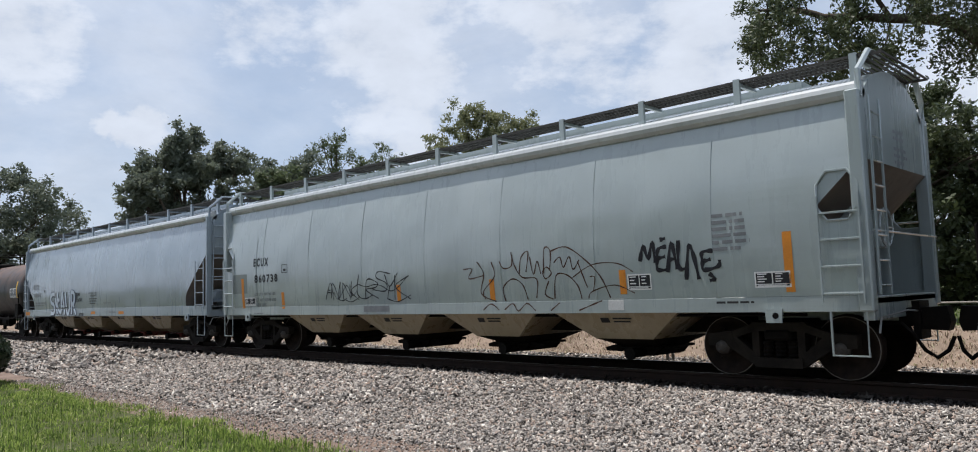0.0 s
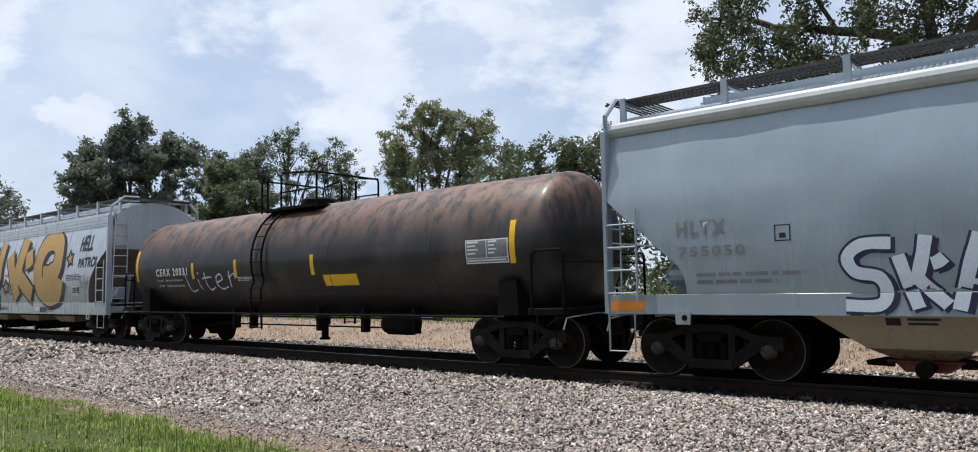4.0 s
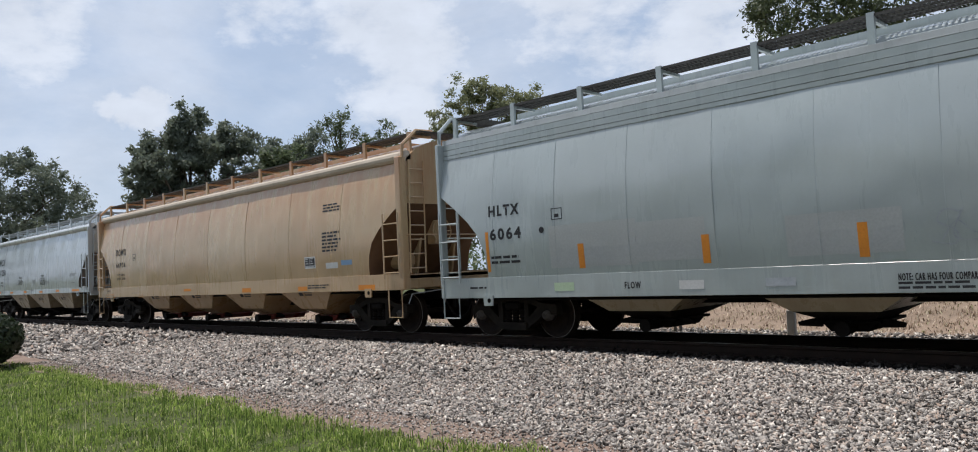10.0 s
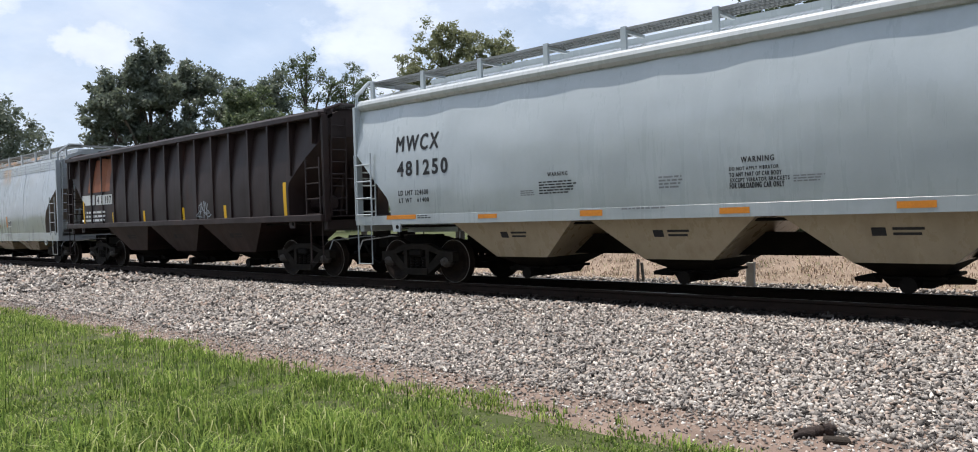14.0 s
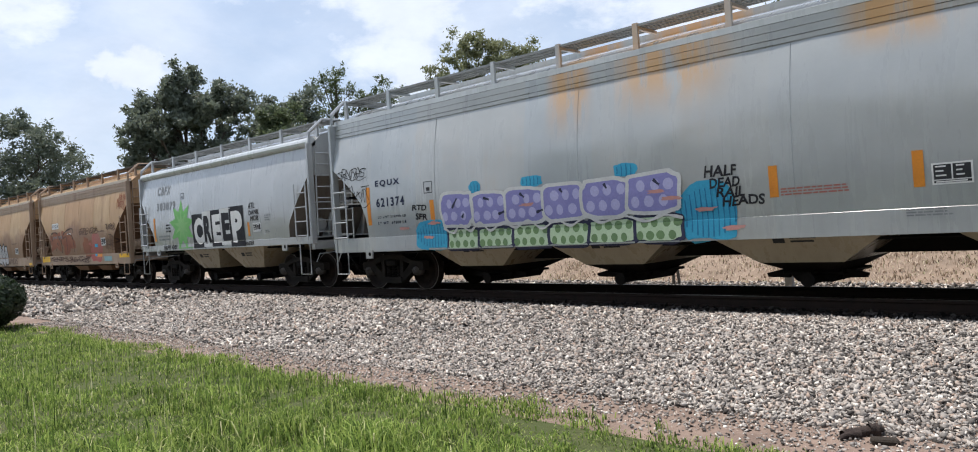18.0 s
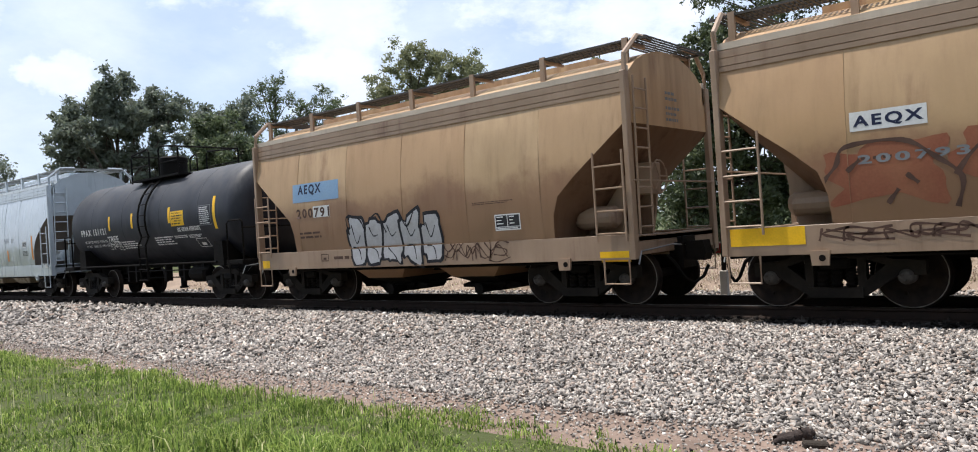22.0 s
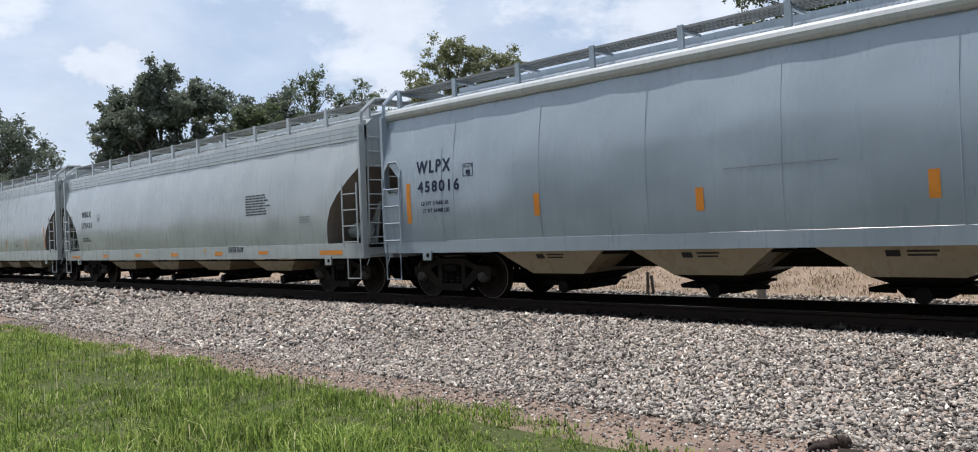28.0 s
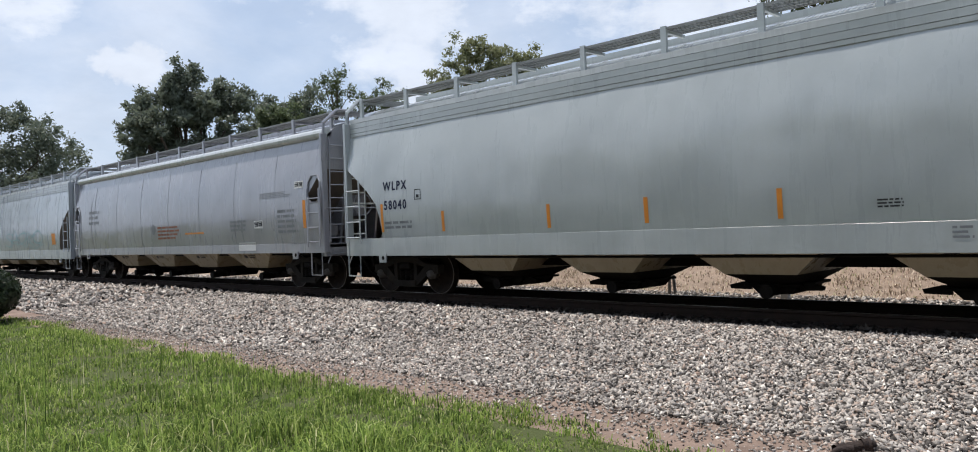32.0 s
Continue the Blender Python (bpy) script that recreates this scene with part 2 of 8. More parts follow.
    g.link(fine.outputs["Fac"], vv.inputs["Value"])
    g.link(vv.outputs[0], speck.inputs["Value"])
    g.link(col, speck.inputs["Color"])
    g.link(speck.outputs[0], b.inputs["Base Color"])
    rr = g.add("ShaderNodeMapRange")
    rr.inputs["To Min"].default_value, rr.inputs["To Max"].default_value = rough - 0.06, rough + 0.2
    g.link(run.outputs["Fac"], rr.inputs["Value"])
    g.link(rr.outputs[0], b.inputs["Roughness"])
    bp = g.add("ShaderNodeBump", Strength=0.35, Distance=0.12)
    dent = g.add("ShaderNodeTexNoise", Scale=0.9, Detail=1.0)
    g.link(off.outputs[0], dent.inputs["Vector"])
    g.link(dent.outputs["Fac"], bp.inputs["Height"])
    g.link(bp.outputs[0], b.inputs["Normal"])
    g.link(b.outputs[0], out.inputs[0])
    return m


# greasy running-gear steels, set darker still for the shade under the cars
STEEL = mat("near_black_steel", (0.007, 0.0065, 0.006), 0.6, 0, (0.014, 0.011, 0.009), 4, 0.7, 40, 0.2, spec=0.06)
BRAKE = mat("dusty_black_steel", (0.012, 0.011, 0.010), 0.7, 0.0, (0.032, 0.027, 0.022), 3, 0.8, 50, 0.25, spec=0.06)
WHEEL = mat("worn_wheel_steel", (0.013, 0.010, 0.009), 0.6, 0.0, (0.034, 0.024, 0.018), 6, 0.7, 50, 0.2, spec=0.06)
TREAD = mat("worn_bright_rim_steel", (0.24, 0.22, 0.20), 0.45, 0.2, (0.05, 0.045, 0.04), 5, 0.5, 60, 0.05)
RAIL = mat("rusty_rail_steel", (0.030, 0.018, 0.013), 0.75, 0.1, (0.016, 0.011, 0.009), 6, 0.8, 60, 0.25)
RAILTOP = mat("polished_rail_head", (0.28, 0.27, 0.26), 0.35, 0.9, (0.3, 0.28, 0.26), 6, 0.5, 60, 0.02)
TIE = mat("creosoted_tie_wood", (0.03, 0.023, 0.018), 0.9, 0, (0.06, 0.048, 0.038), 5, 0.8, 50, 0.5, (0.4, 4, 4), 0.3)
GALV = mat("galvanised_grating", (0.30, 0.31, 0.31), 0.5, 0.5, (0.2, 0.19, 0.17), 3, 0.6, 40, 0.1)
BLACK = mat("black_stencil_paint", (0.025, 0.026, 0.03), 0.55, 0, (0.05, 0.05, 0.05), 2, 0.6, 40, 0.05)
WHITE = mat("white_stencil_paint", (0.78, 0.78, 0.76), 0.5, 0, (0.6, 0.59, 0.56), 2, 0.5, 40, 0.05)
ORANGE = mat("orange_reflective_tape", (0.72, 0.27, 0.04), 0.4, 0, (0.55, 0.2, 0.04), 3, 0.6, 40, 0.05)
YELLOW = mat("yellow_reflective_tape", (0.85, 0.5, 0.02), 0.4, 0, (0.7, 0.4, 0.03), 3, 0.5, 40, 0.05)

# ---- mesh helpers ----


def part(name, bm, material, parent=None, label="", smooth=False):
    me = bpy.data.meshes.new(name)
    bm.to_mesh(me)
    bm.free()
    me.materials.append(material)
    if smooth:
        me.polygons.foreach_set("use_smooth", [True] * len(me.polygons))
    ob = new(name, me)
    if parent:
        ob.parent = parent
    if label:
        ob["label"] = label
    return ob


def share(name, me, parent, m=None, label=""):
    ob = new(name, me)
    ob.parent = parent
    if m is not None:
        ob.matrix_basis = m
    if label:
        ob["label"] = label
    return ob


def box(bm, x0, x1, y0, y1, z0, z1, bevel=0.0):
    v = [bm.verts.new((x, y, z)) for x in (x0, x1) for y in (y0, y1) for z in (z0, z1)]
    for f in ((0, 1, 3, 2), (4, 6, 7, 5), (0, 4, 5, 1), (2, 3, 7, 6), (0, 2, 6, 4), (1, 5, 7, 3)):
        bm.faces.new([v[i] for i in f])
    if bevel:
        es = list({e for q in v for e in q.link_edges})
        bmesh.ops.bevel(bm, geom=es, offset=bevel, segments=1, affect="EDGES")


def tube(bm, pts, r, seg=6, closed=False):
    """A round bar along a line of points."""
    pts = [Vector(p) for p in pts]
    rings = []
    n = len(pts)
    for i, p in enumerate(pts):
        a = pts[max(i - 1, 0)]
        b = pts[min(i + 1, n - 1)]
        d = (b - a).normalized()
        up = Vector((0, 0, 1)) if abs(d.z) < 0.9 else Vector((1, 0, 0))
        s = d.cross(up).normalized()
        w = s.cross(d)
        rings.append([bm.verts.new(p + (s * math.cos(k * 6.2832 / seg) + w * math.sin(k * 6.2832 / seg)) * r) for k in range(seg)])
    for q, s in zip(rings, rings[1:]):
        for k in range(seg):
            bm.faces.new((q[k], q[(k + 1) % seg], s[(k + 1) % seg], s[k]))
    bm.faces.new(rings[0][::-1])
    bm.faces.new(rings[-1])


def lathe(bm, prof, seg=24, axis="Y", at=(0, 0, 0), caps=True):
    """Turn a profile of (radius, along) about an axis through at."""
    rings = []
    at = Vector(at)
    for r, a in prof:
        ring = []
        for k in range(seg):
            c, s = math.cos(k * 6.28319 / seg) * r, math.sin(k * 6.28319 / seg) * r
            p = Vector((c, a, s)) if axis == "Y" else Vector((a, c, s)) if axis == "X" else Vector((c, s, a))
            ring.append(bm.verts.new(at + p))
        rings.append(ring)
    for q, s in zip(rings, rings[1:]):
        for k in range(seg):
            bm.faces.new((q[k], q[(k + 1) % seg], s[(k + 1) % seg], s[k]))
    for q in (rings[0], rings[-1]) if caps else ():
        if (q[0].co - q[seg // 2].co).length > 1e-4:
            bm.faces.new(q)
    bmesh.ops.recalc_face_normals(bm, faces=bm.faces)


def slab(bm, pts, y0, y1):
    """Extrude a polygon of (x, z) from y0 to y1."""
    a = [bm.verts.new((x, y0, z)) for x, z in pts]
    b = [bm.verts.new((x, y1, z)) for x, z in pts]
    n = len(pts)
    bm.faces.new(a)
    bm.faces.new(b[::-1])
    for i in range(n):
        bm.faces.new((a[i], b[i], b[(i + 1) % n], a[(i + 1) % n]))
    bmesh.ops.recalc_face_normals(bm, faces=bm.faces)


# ---- trucks (bogies), shared by all cars ----
TRUCK = {}


def truck_meshes():
    CAP = mat("dusty_grey_bearing_steel", (0.060, 0.055, 0.050), 0.6, 0.0, (0.12, 0.11, 0.10), 8, 0.7, 60, 0.2, spec=0.1)
    bm = bmesh.new()
    lathe(bm, [(0.0, -0.80), (0.085, -0.80), (0.085, -0.76), (0.075, -0.62), (0.075, 0.62), (0.085, 0.76), (0.085, 0.80), (0.0, 0.80)], 10)
    TRUCK["axle"] = bm
    bm = bmesh.new()
    # near wheel: tread, flange inside, dished plate, hub
    lathe(bm, [(0.0, -0.10), (0.10, -0.10), (0.11, -0.06), (0.24, -0.02), (0.36, -0.055), (0.385, -0.075), (0.440, -0.073)], 32, caps=False)
    lathe(bm, [(0.452, -0.070), (0.457, -0.03), (0.459, 0.03), (0.484, 0.045), (0.482, 0.062)], 32, caps=False)
    lathe(bm, [(0.482, 0.062), (0.385, 0.062), (0.36, 0.045), (0.24, 0.0), (0.11, 0.09), (0.0, 0.09)], 32, caps=False)
    for k in range(3):
        a = k * 2.094
        lathe(bm, [(0.0, -0.045), (0.022, -0.045), (0.022, -0.03), (0.0, -0.03)], 8, "Y", (math.cos(a) * 0.27, 0, math.sin(a) * 0.27))
    TRUCK["plate"] = bm
    bm = bmesh.new()
    lathe(bm, [(0.440, -0.073), (0.452, -0.070)], 32, caps=False)
    TRUCK["tread"] = bm
    bm = bmesh.new()
    # side frame: arched top, tension member below, openings either side of the springs
    outer = [(-1.12, 0.50), (-1.12, 0.66), (-0.78, 0.70), (-0.42, 0.82), (0.42, 0.82), (0.78, 0.70), (1.12, 0.66), (1.12, 0.50), (0.70, 0.50), (0.42, 0.20), (-0.42, 0.20), (-0.70, 0.50)]
    # built from bars so that the two windows stay open
    for s in (-1, 1):
        slab(bm, [(s * 1.12, 0.47), (s * 1.12, 0.66), (s * 0.72, 0.69), (s * 0.66, 0.47)], -0.09, 0.09)
        slab(bm, [(s * 0.80, 0.56), (s * 0.72, 0.69), (s * 0.36, 0.83), (s * 0.36, 0.70)], -0.085, 0.085)
        slab(bm, [(s * 0.80, 0.47), (s * 0.66, 0.62), (s * 0.30, 0.32), (s * 0.34, 0.17)], -0.085, 0.085)
        slab(bm, [(s * 0.40, 0.30), (s * 0.40, 0.74), (s * 0.29, 0.74), (s * 0.29, 0.30)], -0.08, 0.08)
    slab(bm, [(-0.40, 0.70), (-0.40, 0.83), (0.40, 0.83), (0.40, 0.70)], -0.085, 0.085)
    slab(bm, [(-0.36, 0.17), (-0.36, 0.31), (0.36, 0.31), (0.36, 0.17)], -0.12, 0.12)
    TRUCK["side_frame"] = bm
    bm = bmesh.new()
    for x in (-0.19, 0.0, 0.19):
        prof = []
        for k in range(9):
            prof.append((0.085 if k % 2 else 0.062, 0.31 + k * 0.030))
        lathe(bm, prof, 10, "Z", (x, 0, 0))
    TRUCK["spring_nest"] = bm
    bm = bmesh.new()
    lathe(bm, [(0.0, -0.16), (0.05, -0.16), (0.085, -0.14), (0.095, -0.09), (0.115, -0.08), (0.115, 0.06), (0.0, 0.06)], 14)
    for k in range(3):
        a = k * 2.094 + 0.5
        lathe(bm, [(0.0, -0.18), (0.018, -0.18), (0.018, -0.14), (0.0, -0.14)], 6, "Y", (math.cos(a) * 0.05, 0, math.sin(a) * 0.05))
    TRUCK["bearing_cap"] = bm
    bm = bmesh.new()
    box(bm, -0.2, 0.2, -1.12, 1.12, 0.56, 0.72, 0.03)
    box(bm, -0.3, 0.3, -0.4, 0.4, 0.70, 0.86, 0.03)
    TRUCK["bolster"] = bm
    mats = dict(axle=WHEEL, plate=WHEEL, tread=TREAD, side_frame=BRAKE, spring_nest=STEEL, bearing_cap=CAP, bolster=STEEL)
    for k, b in list(TRUCK.items()):
        me = bpy.data.meshes.new(k)
        b.to_mesh(me)
        b.free()
        me.materials.append(mats[k])
        if k in ("axle", "plate", "tread", "bearing_cap"):
            me.polygons.foreach_set("use_smooth", [True] * len(me.polygons))
        TRUCK[k] = me
    # one turning wheelset in one mesh: axle, two plates, two treads
    bm = bmesh.new()
    me = bpy.data.meshes.new("wheelset")
    for k, m in (("axle", Matrix.Identity(4)), ("plate", pose(0, -0.75, 0)), ("plate", pose(0, 0.75, 0, 0, 0, 180)), ("tread", pose(0, -0.75, 0)), ("tread", pose(0, 0.75, 0, 0, 0, 180))):
        n0 = len(bm.faces)
        n1 = len(bm.verts)
        bm.from_mesh(TRUCK[k])
        bm.verts.ensure_lookup_table()
        bm.faces.ensure_lookup_table()
        bmesh.ops.transform(bm, matrix=m, verts=bm.verts[n1:])
        for f in bm.faces[n0:]:
            f.material_index = 1 if k == "tread" else 0
            f.smooth = True
    bm.to_mesh(me)
    bm.free()
    me.materials.append(WHEEL)
    me.materials.append(TREAD)
    TRUCK["wheelset"] = me


truck_meshes()
WHEELSETS = []


def add_truck(car, x):
    t = share("truck", TRUCK["bolster"], car, pose(x, 0, 0))
    for s in (-1, 1):
        share("side_frame", TRUCK["side_frame"], t, pose(0, s * 1.0, 0))
        share("spring_nest", TRUCK["spring_nest"], t, pose(0, s * 1.0, 0))
        for q in (-1, 1):
            share("bearing_cap", TRUCK["bearing_cap"], t, pose(q * 0.889, s * 1.0, 0.457, 0, 0, 0 if s < 0 else 180))
    for q in (-1, 1):
        w = share("wheelset", TRUCK["wheelset"], t, pose(q * 0.889, 0, 0.457))
        WHEELSETS.append((w, q * 0.889))


def coupler(car, x, s, col=None):
    """Draft gear, knuckle, air hose and cut lever at one end; s is the end's sign."""
    bm = bmesh.new()
    box(bm, min(x - s * 0.9, x + s * 0.28), max(x - s * 0.9, x + s * 0.28), -0.16, 0.16, 0.74, 1.0, 0.02)
    slab(bm, [(x + s * 0.25, 0.70), (x + s * 0.62, 0.68), (x + s * 0.66, 0.80), (x + s * 0.62, 1.02), (x + s * 0.25, 1.0)], -0.15, 0.12)
    slab(bm, [(x + s * 0.2, 0.56), (x + s * 0.3, 0.56), (x + s * 0.3, 1.1), (x + s * 0.2, 1.1)], -0.24, 0.24)
    c = part("coupler", bm, STEEL, car)
    bm = bmesh.new()
    pts = [(x + s * 0.1, -0.45, 0.80), (x + s * 0.25, -0.46, 0.66), (x + s * 0.38, -0.40, 0.42), (x + s * 0.5, -0.30, 0.32), (x + s * 0.62, -0.2, 0.42), (x + s * 0.68, -0.12, 0.6)]
    tube(bm, pts, 0.028, 6)
    part("air_hose", bm, STEEL, c)
    bm = bmesh.new()
    tube(bm, [(x + s * 0.15, -1.5, 0.72), (x + s * 0.15, -1.4, 0.92), (x + s * 0.22, -0.5, 0.98), (x + s * 0.3, -0.1, 0.95)], 0.014, 5)
    part("cut_lever", bm, GALV, c)


def zprof(z):
    """Half width of a curve-sided hopper at height z over the rail."""
    d = z - 2.15
    return 1.60 - (0.075 * d * d if d > 0 else 0.055 * d * d)


def ladder(car, pts_l, pts_r, n, material, r=0.016, name="ladder"):
    """Two stiles and n rungs between two lines in space."""
    a0, a1, b0, b1 = (Vector(p) for p in (*pts_l, *pts_r))
    bm = bmesh.new()
    tube(bm, [a0, a1], r * 1.25, 5)
    rail = part(name, bm, material, car)
    bm = bmesh.new()
    tube(bm, [b0, b1], r * 1.25, 5)
    part("stile", bm, material, rail)
    for k in range(n):
        f = (k + 0.35) / n
        bm = bmesh.new()
        tube(bm, [a0.lerp(a1, f), b0.lerp(b1, f)], r, 5)
        part("rung", bm, material, rail)
    return rail

# ---- covered hopper ----
# lower end outlines: (distance in from the end, share of the rise above the sill)
CUTS = dict(round=[(0, 1.0), (0.5, 0.84), (1.0, 0.65), (1.36, 0.47), (1.52, 0.28), (1.57, 0.12), (1.58, 0.0)],
            diag=[(0, 1.0), (0.55, 0.62), (1.05, 0.27), (1.12, 0.18), (1.15, 0.0)],
            bulb=[(0, 1.0), (0.55, 0.76), (1.05, 0.55), (1.38, 0.39), (1.49, 0.22), (1.52, 0.0)],
            plate=[(0, 1.0), (0.1, 0.95), (1.75, 0.06), (1.8, 0.0)],
            steep=[(0, 1.0), (0.7, 0.74), (1.38, 0.44), (1.42, 0.36), (1.43, 0.0)])


def hopper(L, paint, bays=4, ze=3.72, cut="round", chord="plain", end_a=1.58, zt=2.95, zs=1.16, truck_in=1.5, bay_paint=None, trim=None, walk_mat=None, name="hopper_car", label="", sill=0.27, posts=None, seams=8, scallop=0.008, belly=0.38, gate_paint=None, edge_mat=None, arch=0.42, walk_h=0.60, slope_mat=None):
    car = new(name)
    tagged(car, label, "hopper car", "freight train")
    trim = trim or paint
    h = L / 2
    # stations along the length, closer together where the lower end sweeps up
    shape = [(d * end_a / CUTS[cut][-1][0], zs + q * (zt - zs)) for d, q in CUTS[cut]]
    st = []
    for (d0, q0), (d1, q1) in zip(shape, shape[1:]):
        st += [(d0, q0), ((d0 + d1) / 2, (q0 + q1) / 2)]
    st.append(shape[-1])
    xs = [(-h + d, z) for d, z in st]
    n_mid = int(L * 3.2)
    x0, x1 = -h + end_a, h - end_a
    xs += [(x0 + (x1 - x0) * k / n_mid, zs) for k in range(1, n_mid)]
    xs += [(h - d, z) for d, z in reversed(st)]
    rings = []
    bm = bmesh.new()
    nz = 12
    rng = random.Random(int(L * 100))
    pitch = max(6, round(L / 1.5))
    for x, zb in xs:
        ring = []
        for k in range(nz + 1):
            z = zb + (ze - zb) * k / nz
            high = min(1.0, max(0.0, (z - 2.9) / 0.6))
            dent = 0.006 * noise.noise(Vector((x * 0.8 + L * 7, z * 1.1, 0.0))) + scallop * high * (0.6 + 0.6 * noise.noise(Vector((x * 0.5, L, 1)))) * abs(math.sin(math.pi * (x + h) / (L / pitch)))
            ring.append((-zprof(z) + dent, z))
        roof = []
        for k in range(1, 9):
            y = -zprof(ze) + 2 * zprof(ze) * k / 9
            roof.append((y, ze + 0.08 + arch * (1 - (y / zprof(ze)) ** 2)))
        other = [(-y, z) for y, z in reversed(ring)]
        # hipped slope sheet: full width at the top, running down to a narrow throat
        f = min(1.0, (h - abs(x)) / end_a)
        wide, low = 1.5 * (1 - f) + 0.35 * f, zt + (zs - 0.06 - zt) * f - (0.02 if f < 1 else 0)
        rings.append([bm.verts.new((x, y, z)) for y, z in ring + roof + other + [(wide, min(low, zb - 0.01)), (-wide, min(low, zb - 0.01))]])
    n = len(rings[0])
    for a, b in zip(rings, rings[1:]):
        for k in range(n):
            f = bm.faces.new((a[k], b[k], b[(k + 1) % n], a[(k + 1) % n]))
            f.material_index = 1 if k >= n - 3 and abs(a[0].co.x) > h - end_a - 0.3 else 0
    bm.faces.new(rings[0])
    bm.faces.new(rings[-1][::-1])
    bmesh.ops.recalc_face_normals(bm, faces=bm.faces)
    body = part("body", bm, paint, car, smooth=True)
    me = body.data
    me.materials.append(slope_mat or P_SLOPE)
    me.set_sharp_from_angle(angle=radians(32))
    # side sills, one each side
    for s in (-1, 1):
        bm = bmesh.new()
        y = zprof(zs) + 0.004
        box(bm, -h, h, *sorted((s * (y - 0.16), s * y)), zs - sill, zs - 0.002, 0.003)
        part("side_sill", bm, trim, car)
        # eave chord
        bm = bmesh.new()
        y = zprof(ze)
        if chord == "ribbed":
            for k, (za, zb2, out) in enumerate(((-0.30, -0.22, 0.015), (-0.22, -0.10, 0.03), (-0.10, 0.02, 0.045), (0.02, 0.13, 0.06))):
                box(bm, -h, h, *sorted((s * (y - 0.05), s * (zprof(ze + za) + out))), ze + za, ze + zb2 - 0.012)
                if k < 3:
                    part("chord_rib", bm, trim, body)
                    bm = bmesh.new()
        else:
            tube(bm, [(-h, s * (y - 0.01), ze + 0.05), (h, s * (y - 0.01), ze + 0.05)], 0.125, 12)
        part("roof_chord", bm, edge_mat or trim, car, "roof edge, on most cars painted pale for sunlight")
    # weld seams between side sheets
    for k in range(1, seams):
        bm = bmesh.new()
        x = -h + L * k / seams
        if abs(x) > h - end_a:
            bm.free()
            continue
        pts = [(x, -zprof(z) - 0.001, z) for z in [zs + (ze - 0.32 - zs) * i / 8 for i in range(9)]]
        tube(bm, pts, 0.005, 4)
        part("weld_seam", bm, paint, body)
    wm = walk_mat or GALV
    # hatch trough on the roof
    bm = bmesh.new()
    slab(bm, [(-h + 1.2, ze + arch - 0.02), (-h + 1.2, ze + walk_h), (h - 1.2, ze + walk_h), (h - 1.2, ze + arch - 0.02)], -0.32, 0.32)
    part("roof_hatch", bm, paint, car)
    # running boards along the roof, on uprights
    for s in (-1, 1):
        bm = bmesh.new()
        y0, y1 = sorted((s * 0.62, s * 1.12))
        zr = ze + walk_h
        for y in (y0, (y0 * 2 + y1) / 3, (y0 + 2 * y1) / 3, y1):
            box(bm, -h + 0.1, h - 0.1, y - 0.018, y + 0.018, zr - 0.035, zr)
        x = -h + 0.1
        while x < h - 0.1:
            box(bm, x, x + 0.03, y0, y1, zr - 0.028, zr - 0.004)
            x += 0.075
        board = part("running_board", bm, wm, car)
        nb = max(6, round(L / 1.75))
        for k in range(nb + 1):
            x = -h + 0.15 + (L - 0.3) * k / nb
            bm = bmesh.new()
            box(bm, x - 0.05, x + 0.05, *sorted((s * 1.10, s * 1.16)), min(ze + 0.16, zr - 0.12), zr + 0.02)
            slab(bm, [(x - 0.03, zr - 0.08), (x + 0.03, zr - 0.08), (x + 0.03, zr - 0.03), (x - 0.03, zr - 0.03)], *sorted((s * 0.5, s * 1.12)))
            part("bracket", bm, trim, board)
    # crossover walk at each end of the roof, corner posts, ladders, end deck
    for e in (-1, 1):
        bm = bmesh.new()
        zr = ze + walk_h
        # open grating across the end, carried on two bearers
        slab(bm, [(e * (h - 0.45), zr - 0.045), (e * (h + 0.22), zr - 0.045), (e * (h + 0.22), zr - 0.012), (e * (h - 0.45), zr - 0.012)], -1.1, -1.06)
        tread = part("end_walk", bm, wm, car)
        bm = bmesh.new()
        slab(bm, [(e * (h - 0.45), zr - 0.045), (e * (h + 0.22), zr - 0.045), (e * (h + 0.22), zr - 0.012), (e * (h - 0.45), zr - 0.012)], 1.06, 1.1)
        part("bearer", bm, wm, tread)
        for k in range(8):
            x = e * (h - 0.42 + 0.086 * k)
            bm = bmesh.new()
            box(bm, x - 0.014, x + 0.014, -1.1, 1.1, zr - 0.011, zr + 0.012)
            part("slat", bm, wm, tread)
        for s in (-1, 1):
            bm = bmesh.new()
            y = s * 1.53
            z_top = ze + 0.02
            if posts == "heavy":
                box(bm, *sorted((e * (h - 0.16), e * (h + 0.03))), *sorted((s * 1.40, s * 1.60)), zs - sill, z_top, 0.02)
            else:
                box(bm, *sorted((e * (h - 0.05), e * (h + 0.04))), *sorted((s * 1.42, s * 1.58)), zs - sill, z_top, 0.01)
            # sloped hand rail from the post up to the roof walk
            tube(bm, [(e * h, s * 1.50, z_top - 0.1), (e * h, s * 1.47, z_top + walk_h * 0.45), (e * (h + 0.03), s * 1.08, zr + 0.03), (e * (h + 0.03), s * 0.6, zr + 0.04)], 0.045, 6)
            part("corner_post", bm, trim, car)
